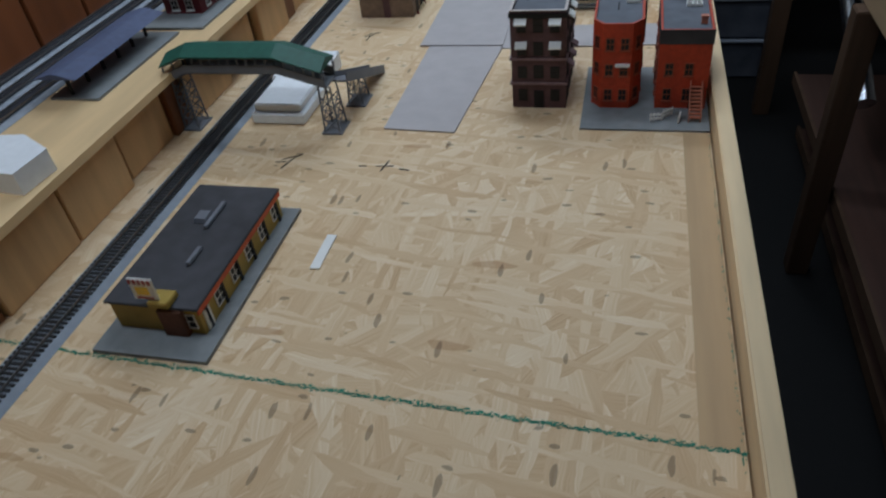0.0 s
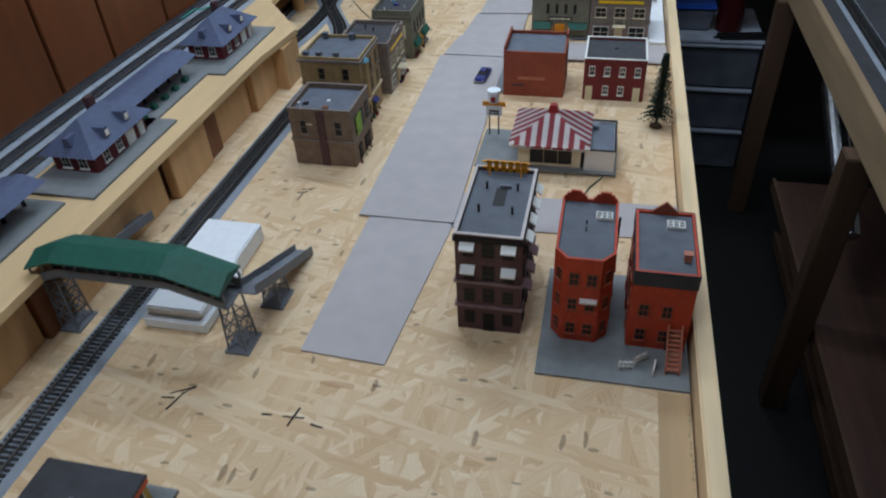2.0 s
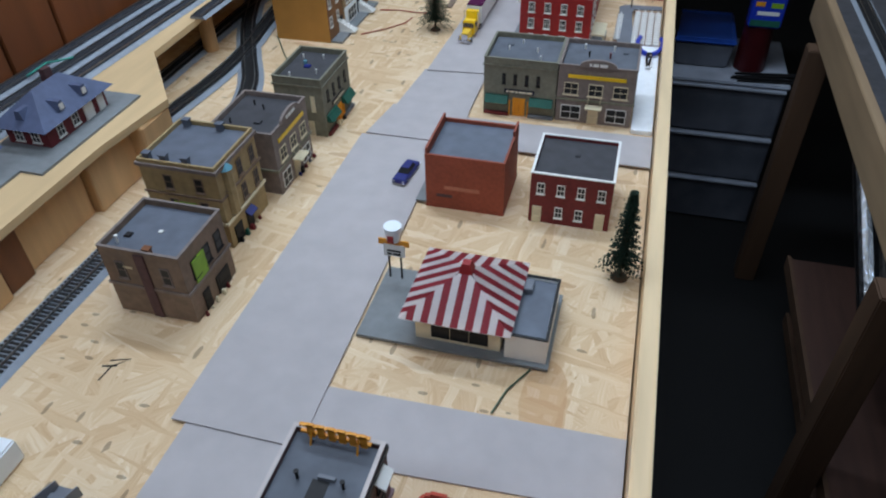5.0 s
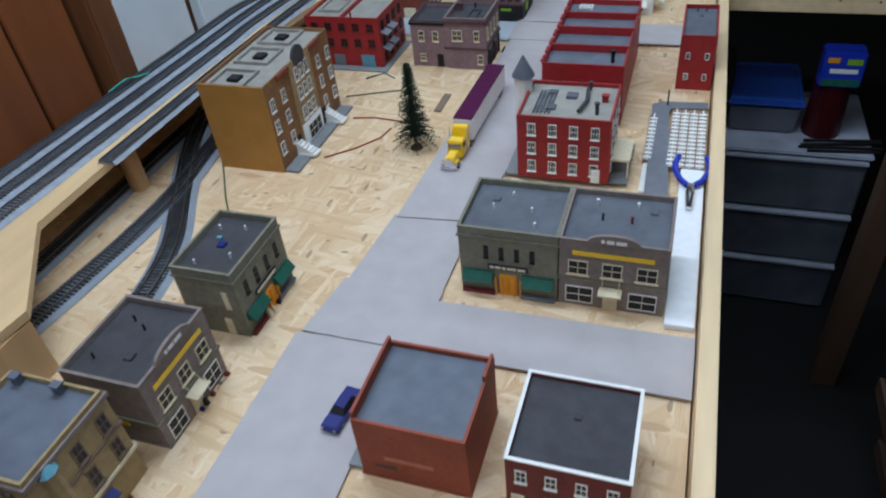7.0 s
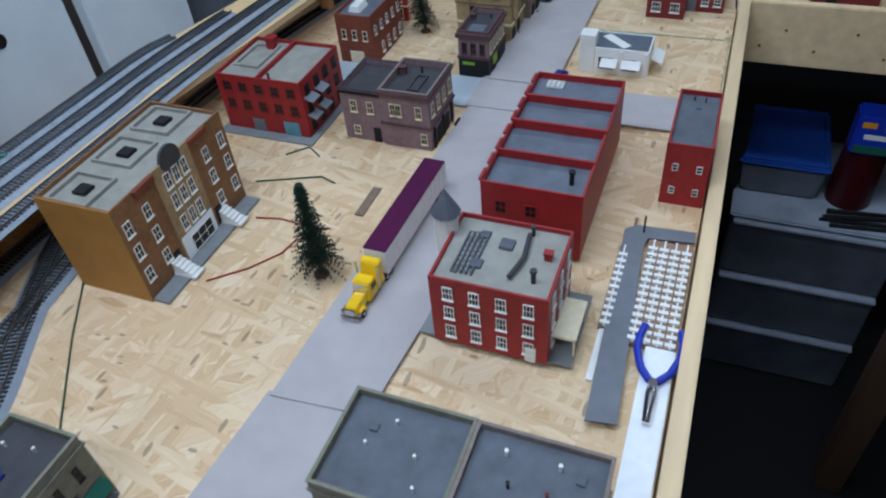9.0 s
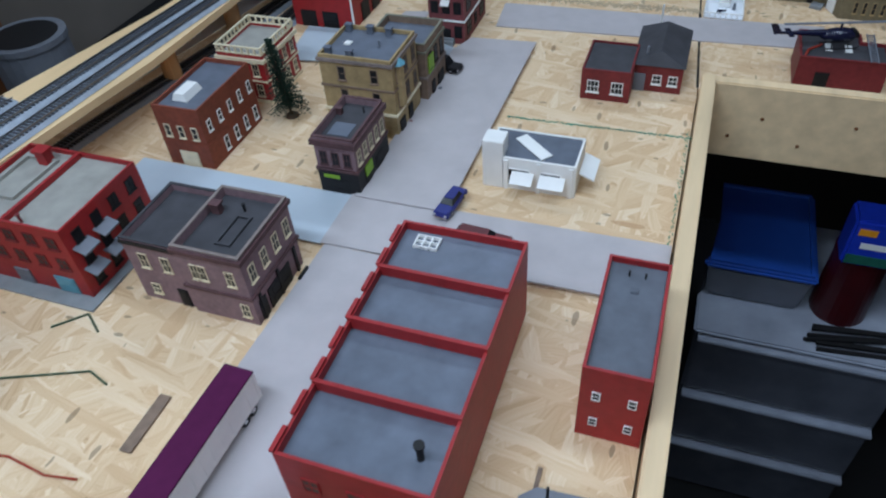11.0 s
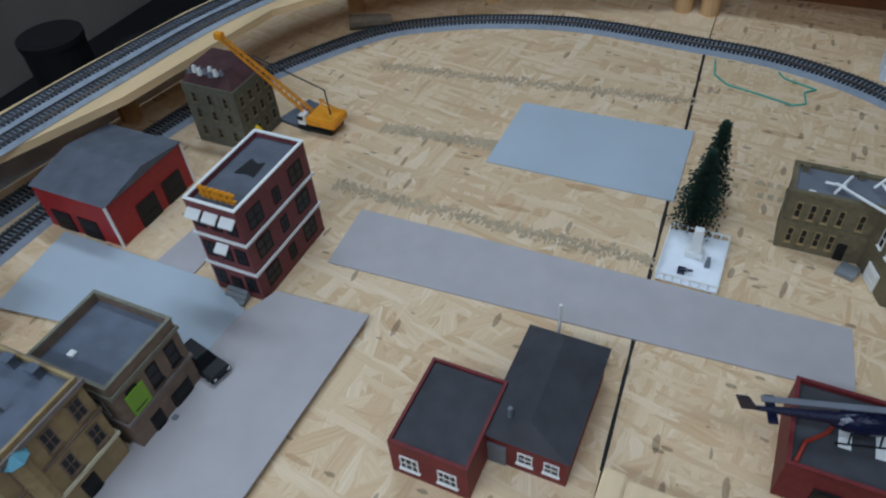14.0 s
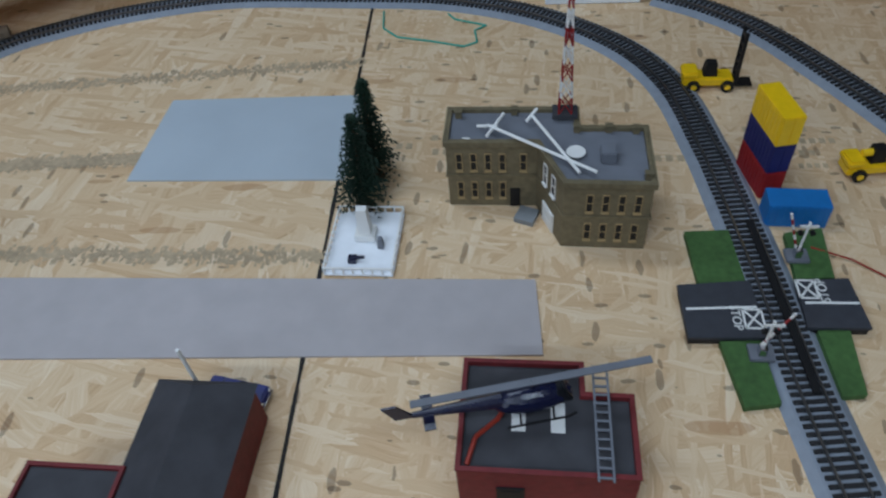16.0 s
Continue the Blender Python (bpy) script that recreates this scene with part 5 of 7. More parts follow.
e = building("warehouse", "long red warehouse with four sloping roof bays", rect(-0.197, 2.297, -0.061, 2.589), 0.108, RED, ROOFB, 0.010, None, [(0, 2, (0.012, 0.06), 0.016, 0.02, RED, 2, False, 0.2, 0.5)], [(0, 0.12, 0.02, 0.03, BROWN)], z=0.0072)
for k in range(1, 4):
    yy = -0.146 + 0.292 * k / 4
    part("fire_wall", box(-0.0682, yy - 0.002, 0.0981, 0.0682, yy + 0.002, 0.1125 - (k % 2) * 0.002), RED, e)
for k in range(8):
    part("parapet_step", box(-0.0705, -0.146 + k * 0.0365, 0.1082, -0.0665, -0.146 + k * 0.0365 + 0.0245, 0.1115), RED, e)
on_roof(e, "pipe", 0.045, -0.111, 0.0981, BLACK, 2.0)
on_roof(e, "skylight", -0.035, 0.126, 0.0981, WHITE, 1.0)
e = building("red_tower_house", "narrow red house with small white windows", rect(0.02, 2.458, 0.0815, 2.606), 0.104, RED, ROOF, 0.007, None,
             [(0, 2, (0.02, 0.06), 0.008, 0.012, WHITE, 1, False, 0.25, 0.78)], ())
for x in (-0.008, 0.008):
    on_roof(e, "pipe", x, 0.055, 0.0971, BLACK, 0.6)
on_roof(e, "hatch", 0.0, 0.035, 0.0971, ROOF, 0.5)

# ochre row with stoops
slab("base_plate", "grey sidewalk plate of the ochre row", rect(-0.593, 2.067, -0.568, 2.3), 0.0004, 0.005, CONCRETE)
e = building("terrace_row", "tall terrace row with an ochre blind side", rect(-0.715, 2.066, -0.594, 2.302), 0.158, OCHREB, ROOFL, 0.006, None,
             [(1, 2, (0.03, 0.07, 0.108), 0.013, 0.022, WHITE, 2, True, 0.06, 0.22), (1, 3, (0.04, 0.075, 0.108), 0.013, 0.024, WHITE, 2, True, 0.39, 0.62), (1, 2, (0.03, 0.07, 0.108), 0.013, 0.022, WHITE, 2, True, 0.78, 0.94)], [(1, 0.5, 0.05, 0.032, WHITE), (1, 0.28, 0.014, 0.034, BLACK), (1, 0.72, 0.014, 0.034, BLACK)])
part("side_wall", box(-0.0615, -0.1195, 0, 0.0607, -0.1182, 0.158), OCHRE, e, "smooth ochre side wall")
part("facade", box(0.0606, -0.038, 0, 0.0632, 0.038, 0.16), surface("buff_brick", (158, 132, 98), 0.7, 0.25, 0.006, 0.25), e, "buff brick middle facade")
part("shop_front", box(0.0633, -0.036, 0.001, 0.0645, 0.036, 0.044, bevel=0.0004), PAINTBLUE, e, "white painted shop front")
for y in (-0.018, 0.0, 0.018):
    for z in (0.05, 0.088, 0.122):
        hang_window(e, 0.0633, y, z, 90, 0.012, 0.024, WHITE, 2, True)
hang_window(e, 0.0648, 0.004, 0.008, 90, 0.048, 0.028, WHITE, 3, False)
bm = tube((0.0598, 0, 0.158), (0.0642, 0, 0.158), 0.02, 0.02, None, 24)
part("arched_gable", bm, ROOFD, e)
for y in (-0.058, 0.058):
    part("cornice", box(0.0606, y - 0.019, 0.15, 0.066, y + 0.019, 0.1585), RUST, e)
    for k in range(6):
        part("step", box(0.0612 + 0.006 * k, y - 0.009, 0.005, 0.0672 + 0.006 * k, y + 0.009, 0.026 - 0.0036 * k), WHITE, e, "white stone step")
    for s in (-0.011, 0.0095):
        part("stoop_kerb", box(0.0612, y + s, 0.005, 0.097, y + s + 0.0015, 0.0085), WHITE, e, "white stoop kerb")
for x, y in ((-0.01, -0.085), (-0.01, 0.0), (-0.01, 0.08)):
    on_roof(e, "hatch", x, y, 0.1521, BLACK, 1.3)
    part("roof_tray", ring(rect(x - 0.035, y - 0.03, x + 0.03, y + 0.03), 0.003, 0.1522, 0.1575), ROOFL, e)

# red factory and mauve corner house
slab("base_plate", "grey plate under the red factory", rect(-0.745, 2.454, -0.557, 2.614), 0.0004, 0.003, CONCRETE)
e = building("red_factory", "red factory with black windows and pale roof", rect(-0.735, 2.474, -0.57, 2.612), 0.105, RED, ROOFL, 0.006, None,
             [(0, 5, (0.042, 0.075), 0.016, 0.018, REDD, 2, True, 0.12, 0.88), (1, 4, (0.01, 0.042, 0.075), 0.014, 0.018, BLACK, 2, True, 0.15, 0.85)], [(0, 0.8, 0.03, 0.026, TEAL), (0, 0.4, 0.024, 0.024, GREYP)], z=0.0032)
part("fire_wall", box(-0.0025, -0.0655, 0.0992, 0.0025, 0.0655, 0.1065), RED, e)
part("roof_tray", ring(rect(-0.07, -0.03, -0.02, 0.05), 0.004, 0.0992, 0.1035), ROOFL, e)
on_roof(e, "chimney", -0.035, 0.045, 0.0991, RED, 1.6)
on_roof(e, "pipe", 0.02, -0.06, 0.0991, REDD, 1.2)
for y in (-0.05, -0.015):
    for z in (0.035, 0.068):
        awning(e, 0.0828, y, z, 0.026, GREYP, 90, 0.016)
e = building("corner_house", "mauve brick corner house with black roof", rect(-0.435, 2.493, -0.35, 2.6), 0.105, PURPLE, ROOFD, 0.010, TAUPE,
             [(0, 2, (0.06,), 0.011, 0.022, CREAM, 2, True, 0.25, 0.36), (0, 1, (0.06,), 0.011, 0.022, CREAM, 2, True, 0.78, 0.78), (0, 1, (0.012,), 0.011, 0.02, CREAM, 2, True, 0.85, 0.85), (1, 4, (0.06,), 0.012, 0.024, CREAM, 2, True, 0.14, 0.86)], [(1, 0.5, 0.05, 0.03, BLACK), (1, 0.15, 0.014, 0.03, BLACK)], [(0.096, 0.006, 0.003, MAROON), (0.042, 0.004, 0.0025, MAROON)])
part("roof_frame", ring(rect(-0.004, -0.03, 0.016, 0.02), 0.003, 0.0951, 0.098), ROOFD, e)
on_roof(e, "chimney", -0.03, 0.02, 0.0951, MAROON, 1.1)
on_roof(e, "pipe", 0.0, 0.03, 0.0951, BLACK, 1.0)
for y in (-0.04, 0.0, 0.04):
    part("shop_column", box(0.0428, y - 0.002, 0, 0.0455, y + 0.002, 0.04), BLACK, e)
e = building("corner_house", "mauve brick side house with black roof", rect(-0.51, 2.497, -0.4345, 2.599), 0.096, PURPLE, ROOFD, 0.008, ROOFD,
             [(0, 2, (0.055,), 0.012, 0.022, CREAM, 2, True, 0.3, 0.7), (0, 1, (0.012,), 0.012, 0.016, CREAM, 2, True, 0.3, 0.3)], [(0, 0.8, 0.013, 0.028, BLACK)], [(0.0885, 0.005, 0.002, BLACK)])
tagged(part("grey_clip", box(-0.338, 2.565, 0.0072, -0.334, 2.588, 0.0105, bevel=0.0008), BLACK), "small dark clip lying on the road", "clip")

# far left block
e = building("brown_hall", "brown brick hall with white windows", rect(-0.644, 2.743, -0.568, 2.882), 0.1, RUST, ROOFB, 0.006, None,
             [(0, 3, (0.05,), 0.010, 0.02, CREAM, 1, True, 0.2, 0.8), (1, 5, (0.058,), 0.009, 0.018, WHITE, 1, True, 0.12, 0.9), (1, 4, (0.01,), 0.01, 0.022, WHITE, 1, True, 0.3, 0.9)], [(0, 0.5, 0.03, 0.026, CREAM)], [(0.04, 0.002, 0.001, RUST)])
part("roof_lantern", tapered(-0.02, -0.045, 0.0942, 0.005, -0.005, 0.105, 0.004, 0.004, 0.002, 0.002), WHITE, e, "white roof lantern")
e = building("town_bank", "red town bank with cream cornice and railing", rect(-0.656, 2.927, -0.574, 3.032), 0.085, RED, ROOFL, 0.004, CREAM,
             [(0, 3, (0.012, 0.048), 0.012, 0.022, CREAM, 2, True, 0.2, 0.8), (1, 4, (0.012, 0.048), 0.012, 0.022, CREAM, 2, True, 0.15, 0.85)], [(1, 0.5, 0.016, 0.03, CREAM)], [(0.073, 0.006, 0.004, CREAM), (0.0, 0.006, 0.001, CREAM), (0.038, 0.003, 0.0015, CREAM)])
bm = ring(rect(-0.042, -0.0535, 0.042, 0.0535), 0.003, 0.096, 0.0985)
for k in range(8):
    x = -0.04 + k * 0.0114
    for y in (-0.0535, 0.051):
        box(x, y, 0.0878, x + 0.003, y + 0.0025, 0.096, bm)
for k in range(10):
    y = -0.05 + k * 0.0108
    for x in (-0.042, 0.0395):
        box(x, y, 0.0878, x + 0.0025, y + 0.003, 0.096, bm)
part("balustrade", bm, CREAM, e)
e = building("small_bank", "mauve and black two storey corner shop", rect(-0.388, 2.737, -0.33, 2.838), 0.093, PURPLE, ROOFD, 0.009, MAROON,
             [(0, 3, (0.05,), 0.011, 0.022, MAROON, 2, True, 0.2, 0.8), (1, 5, (0.05,), 0.011, 0.022, CREAM, 2, True, 0.12, 0.88)], [(0, 0.5, 0.03, 0.028, BLACK), (1, 0.3, 0.02, 0.03, BLACK), (1, 0.7, 0.03, 0.03, BLACK)], [(0.081, 0.008, 0.004, MAROON), (0.0, 0.04, 0.0009, BLACK), (0.0405, 0.004, 0.0025, MAROON)])
part("lime_sign", box(0.0301, -0.03, 0.022, 0.0321, -0.008, 0.038), LIME, e, "lime green shop sign")
bars(e, "wall_sign", -0.01, -0.0516, 0.028, 0, [0.024], 0.006, 0.001, LIME)
on_roof(e, "pipe", 0.01, 0.03, 0.0841, BLACK, 0.8)
part("roof_patch", box(-0.018, -0.03, 0.0842, 0.012, 0.0, 0.0848), ROOFB, e)
on_roof(e, "chimney", -0.022, 0.02, 0.0841, MAROON, 0.8)
e = building("corner_hotel", "tan three storey corner hotel with turquoise bay cap", rect(-0.443, 2.88, -0.33, 2.975), 0.130, TAN, ROOFB, 0.006, None,
             [(0, 2, (0.055, 0.092), 0.012, 0.022, BROWN, 1, True, 0.3, 0.75), (1, 3, (0.05, 0.09), 0.013, 0.024, BROWN, 2, True, 0.2, 0.85)], [(1, 0.55, 0.016, 0.032, BLACK), (1, 0.2, 0.02, 0.028, BLACK)], [(0.04, 0.004, 0.0025, CREAM), (0.08, 0.003, 0.002, BROWN), (0.120, 0.005, 0.003, TAUPE)])
for x, y in ((-0.045, -0.035), (-0.01, -0.038), (-0.01, 0.038), (-0.045, 0.038), (0.02, 0.038)):
    on_roof(e, "chimney", x, y, 0.1242, ROOFB, 0.9)
part("bay_window", tube((0.0565, -0.025, 0.05), (0.0565, -0.025, 0.116), 0.009, 0.009, None, 8), TAN, e)
part("bay_cap", tube((0.0565, -0.025, 0.1162), (0.0565, -0.025, 0.124), 0.012, 0.004, None, 8), TEAL, e, "turquoise bay cap")
bars(e, "wall_sign", 0.01, -0.0482, 0.03, 0, [0.03], 0.02, 0.001, LIME)
on_roof(e, "hatch", -0.03, 0.0, 0.1242, WHITE, 0.7)
on_roof(e, "pipe", 0.02, 0.0, 0.1242, GREYP, 1.0)
shop_clutter(e, 0.058, 0.01, 21)
e = building("corner_shop", "brown and sage corner shop with lime sign", rect(-0.416, 2.984, -0.32, 3.07), 0.103, BROWN, ROOFB, 0.010, SAGE,
             [(0, 2, (0.056,), 0.013, 0.024, TAUPE, 1, True, 0.3, 0.75), (1, 3, (0.056,), 0.013, 0.026, BLACK, 1, True, 0.22, 0.82)], [(1, 0.3, 0.014, 0.03, BLACK), (1, 0.7, 0.026, 0.028, BLACK)], [(0.045, 0.004, 0.002, TAUPE), (0.088, 0.004, 0.002, SAGE)])
part("lime_sign", box(0.0485, -0.034, 0.05, 0.0502, -0.012, 0.078), LIME, e, "lime green shop sign")
on_roof(e, "hatch", -0.02, -0.02, 0.0932, WHITE, 0.5)
shop_clutter(e, 0.0505, -0.01, 23)

# red engine house with gabled front, and the plum tower house
e = building("engine_house", "red engine house with wide dark door openings", rect(-0.671, 3.198, -0.547, 3.336), 0.066, RED, ROOF, 0.0012, None, (), [(0, 0.25, 0.032, 0.032, BLACK), (0, 0.62, 0.032, 0.032, BLACK), (1, 0.4, 0.034, 0.036, BLACK), (1, 0.75, 0.034, 0.036, BLACK)])
bm = bmesh.new()
vs = [bm.verts.new(p) for p in ((-0.064, -0.071, 0.0665), (0.064, -0.071, 0.0665), (0.064, 0.071, 0.0665), (-0.064, 0.071, 0.0665), (-0.064, 0.0, 0.079), (0.064, 0.0, 0.079))]
for q in ((0, 1, 5, 4), (4, 5, 2, 3), (1, 2, 5), (3, 0, 4), (3, 2, 1, 0)):
    bm.faces.new([vs[k] for k in q])
part("gable_roof", bm, ROOF, e, "low grey gabled roof")
for x, y in ((0.0605, -0.0705), (0.0605, 0.0675)):
    part("corner_board", box(x, y, 0, x + 0.0028, y + 0.0028, 0.066), WHITE, e)
e = building("tower_house", "plum brick tower house with white bands and awnings", rect(-0.39, 3.188, -0.324, 3.317), 0.135, TOWERM, ROOF, 0.006, WHITE,
             [(1, 2, (0.012, 0.056, 0.098), 0.024, 0.024, BLACK, 2, False, 0.2, 0.8), (1, 1, (0.012, 0.056, 0.098), 0.012, 0.02, BLACK, 2, False, 0.5, 0.5), (0, 3, (0.056, 0.1), 0.014, 0.022, BLACK, 2, False, 0.18, 0.82), (0, 2, (0.012,), 0.014, 0.022, BLACK, 2, False, 0.18, 0.82)], [(0, 0.5, 0.014, 0.028, BLACK)], [(0.042, 0.003, 0.0025, WHITE), (0.087, 0.003, 0.0025, WHITE)])
for x in (-0.022, 0.0, 0.022):
    awning(e, x, -0.0647, 0.118, 0.018, WHITE)
awning(e, 0.0, -0.0647, 0.074, 0.016, WHITE)
part("roof_hole", prism([(-0.014, -0.005), (0.0, -0.002), (0.012, -0.004), (0.01, 0.022), (0.002, 0.018), (-0.01, 0.024)], 0.1292, 0.1297), BLACK, e)
bm = bmesh.new()
for k in range(6):
    box(-0.022 + k * 0.0075, -0.050, 0.1292, -0.017 + k * 0.0075, -0.048, 0.145, bm)
box(-0.024, -0.0505, 0.133, 0.024, -0.0475, 0.135, bm)
box(-0.024, -0.0505, 0.141, 0.024, -0.0475, 0.143, bm)
part("roof_sign", bm, GOLD, e, "orange roof sign frame")
bm = bmesh.new()
for k in range(3):
    box(-0.014, -0.0665 - 0.005 * (k + 1), 0.0004, 0.014, -0.0665 - 0.005 * k, 0.012 - 0.004 * k, bm)
part("front_steps", bm, CONCRETE, e)

# white showroom
e = building("showroom", "white showroom with a blue grey roof and flaps", rect(-0.174, 2.81, -0.051, 2.878), 0.05, WHITE, ROOFB, 0.0015, None, [(0, 2, (0.008,), 0.03, 0.026, WHITE, 2, False, 0.38, 0.72)], [(0, 0.08, 0.014, 0.026, GREYP)])
part("corner_tower", box(-0.0645, -0.037, 0, -0.036, -0.0075, 0.074, bevel=0.001), WHITE, e, "white corner tower")
part("roof_card", box(-0.03, -0.012, 0.0487, 0.03, 0.006, 0.0502), WHITE, e, "loose white card on the roof").matrix_basis = pose(0, 0, 0.0006, 0, 0, -42)
for x, w in ((-0.008, 0.03), (0.032, 0.034)):
    bm = box(-w / 2, -0.02, -0.001, w / 2, 0.0, 0.001)
    ob = part("flap", bm, WHITE, e, "tilted white awning flap")
    ob.matrix_basis = pose(x * U, -0.0375 * U, 0.032 * U, 24, 0, 0)
bm = box(-0.024, -0.022, -0.001, 0.024, 0, 0.001)
ob = part("flap", bm, WHITE, e, "tilted white awning flap")
ob.matrix_basis = pose(0.064 * U, 0.0, 0.034 * U, 24, 0, 90)
for x in (-0.032, 0.012, 0.055):
    part("pier", box(x - 0.003, -0.037, 0, x + 0.003, -0.0341, 0.047), WHITE, e)

# schoolhouse, two blocks
e = building("schoolhouse", "red schoolhouse wing with flat dark roof", rect(-0.092, 3.059, -0.0165, 3.155), 0.052, REDD, ROOFD, 0.003, None, [(0, 2, (0.014,), 0.018, 0.020, WHITE, 3, True, 0.25, 0.74)], ())
e = building("schoolhouse", "red schoolhouse with dark gabled roof", rect(-0.019, 3.103, 0.057, 3.226), 0.046, REDD, ROOFD, 0.001, None, [(0, 2, (0.014,), 0.014, 0.016, WHITE, 2, True, 0.5, 0.82)], [(0, 0.15, 0.018, 0.03, GREYP)])
bm = bmesh.new()
vs = [bm.verts.new(p) for p in ((-0.041, -0.066, 0.0462), (0.041, -0.066, 0.0462), (0.041, 0.066, 0.0462), (-0.041, 0.066, 0.0462), (0.0, -0.05, 0.066), (0.0, 0.05, 0.066))]
for q in ((0, 1, 4), (1, 2, 5, 4), (2, 3, 5), (3, 0, 4, 5), (3, 2, 1, 0)):
    bm.faces.new([vs[k] for k in q])
part("gable_roof", bm, ROOFD, e, "dark grey hipped roof")
part("roof_finial", tube((-0.02, -0.045, 0.052), (-0.02, -0.045, 0.068), 0.003, 0.0022), GREYP, e)
part("flag_pole", tube((-0.012, 0.068, 0.0), (-0.012, 0.068, 0.085), 0.0016), WHITE, e)

# helipad station on the far board
e = building("helipad_station", "dark red station house with black helipad roof", [(0.22, 3.165), (0.344, 3.165), (0.344, 3.229), (0.309, 3.229), (0.309, 3.255), (0.22, 3.255)], 0.052, REDD, ROOFD, 0.003, REDD, (), [(0, 0.3, 0.02, 0.03, BLACK)])
for x in (-0.02, 0.008):
    part("pad_mark", box(x - 0.005, -0.012, 0.0492, x + 0.005, 0.012, 0.0498), WHITE, e)
bm = bmesh.new()
for x in (0.033, 0.043):
    box(x, -0.05, 0.056, x + 0.0015, 0.04, 0.058, bm)
for k in range(13):
    box(0.0345, -0.048 + k * 0.007, 0.0563, 0.043, -0.0465 + k * 0.007, 0.0577, bm)
part("ladder", bm, GREYP, e, "grey ladder lying across the roof")
part("roof_hose", wire([(-0.055, -0.04, 0.051), (-0.05, -0.02, 0.053), (-0.035, -0.005, 0.053), (-0.03, 0.005, 0.051)], 0.0018), COPPERW, e)

# olive stone courthouse with mast
e = building("courthouse", "olive stone courthouse with an angled wing", [(0.186, 3.48), (0.274, 3.48), (0.298, 3.424), (0.376, 3.422), (0.376, 3.502), (0.312, 3.502), (0.312, 3.532), (0.186, 3.532)], 0.084, OLIVE, GREYP, 0.004, None,
             [(0, 4, (0.012, 0.048), 0.0066, 0.021, TAN, 1, True, 0.14, 0.62), (0, 1, (0.048,), 0.0066, 0.021, TAN, 1, True, 0.85, 0.85), (2, 4, (0.012, 0.048), 0.0066, 0.021, TAN, 1, True, 0.3, 0.85), (1, 2, (0.048,), 0.008, 0.024, WHITE, 1, True, 0.35, 0.65)], [(0, 0.76, 0.01, 0.024, BLACK), (1, 0.5, 0.024, 0.024, WHITE)], [(0.078, 0.006, 0.0022, OLIVE), (0.04, 0.003, 0.0015, OLIVE)])
for x, y in ((-0.085, 0.045), (-0.03, 0.05), (0.03, 0.022), (0.06, 0.022), (0.085, 0.02), (0.09, -0.045)):
    on_roof(e, "chimney", x, y, 0.0802, OLIVE, 0.6)
part("roof_box", box(0.05, -0.025, 0.0803, 0.064, -0.008, 0.092, bevel=0.001), GREYP, e)
part("dish", tube((0.028, -0.012, 0.082), (0.028, -0.012, 0.084), 0.008, 0.009, None, 18), WHITE, e)
on_roof(e, "hatch", -0.075, 0.008, 0.0802, WHITE, 0.5)
for a, b in (((-0.055, 0.02, 0.09), (0.045, -0.045, 0.088)), ((-0.012, 0.028, 0.094), (0.03, -0.045, 0.087)), ((-0.055, 0.005, 0.088), (-0.04, 0.038, 0.09)), ((-0.065, 0.022, 0.087), (-0.045, 0.018, 0.09)), ((-0.018, 0.03, 0.086), (-0.008, 0.04, 0.094))):
    part("fallen_mast", tube(a, b, 0.0016), WHITE, e, "fallen white aerial")
part("porch_step", box(-0.02, -0.03, 0.0005, 0.0, -0.01, 0.006), CONCRETE, e).matrix_basis = pose(0, 0, 0, 0, 0, -20)
m = thing("radio_mast", "red and white lattice radio mast on the roof", "mast", 0.30, 3.522, 0.0842)
part("foot", box(-0.012, -0.009, 0, 0.012, 0.009, 0.004), ROOFD, m)
n = 7
for k in range(n):
    z0, z1 = 0.004 + k * 0.018, 0.022 + k * 0.018
    r0, r1 = 0.0062 - k * 0.0007, 0.0062 - (k + 1) * 0.0007
    bm = bmesh.new()
    c = [(1, 1), (-1, 1), (-1, -1), (1, -1)]
    for i in range(4):
        a, b = c[i], c[(i + 1) % 4]
        tube((a[0] * r0, a[1] * r0, z0), (a[0] * r1, a[1] * r1, z1), 0.0009, 0.0009, bm, 5)
        tube((a[0] * r0, a[1] * r0, z0), (b[0] * r1, b[1] * r1, z1), 0.0007, 0.0007, bm, 5)
        tube((b[0] * r0, b[1] * r0, z0), (a[0] * r1, a[1] * r1, z1), 0.0007, 0.0007, bm, 5)
    part("lattice_section", bm, RED if k % 2 == 0 else WHITE, m)

# ruined house and crawler crane
e = building("ruined_house", "grey green burnt-out house with broken roof", rect(-0.602, 3.42, -0.512, 3.50), 0.098, surface("grey_green_stone", (96, 94, 80), 0.75, 0.22, 0.006, 0.25), ROOFD, 0.012, None,
             [(1, 4, (0.015, 0.044, 0.07), 0.009, 0.016, OLIVE, 1, True, 0.15, 0.85), (0, 3, (0.015, 0.044, 0.07), 0.009, 0.016, OLIVE, 1, True, 0.2, 0.8)], ())
part("mansard", tapered(-0.043, -0.038, 0.0982, 0.043, 0.038, 0.115, 0.006, 0.02, 0.02, 0.008), surface("burnt_roof", (70, 42, 42), 0.7, 0.3), e)
for k in range(9):
    part("roof_debris", tapered(-0.03 + k * 0.006, -0.036 + 0.004 * (k % 3), 0.112, -0.024 + k * 0.006, -0.03 + 0.004 * (k % 3), 0.119 + 0.003 * (k % 2), 0.001, 0.002, 0.001, 0.001), WHITE if k % 2 else GREYP, e)
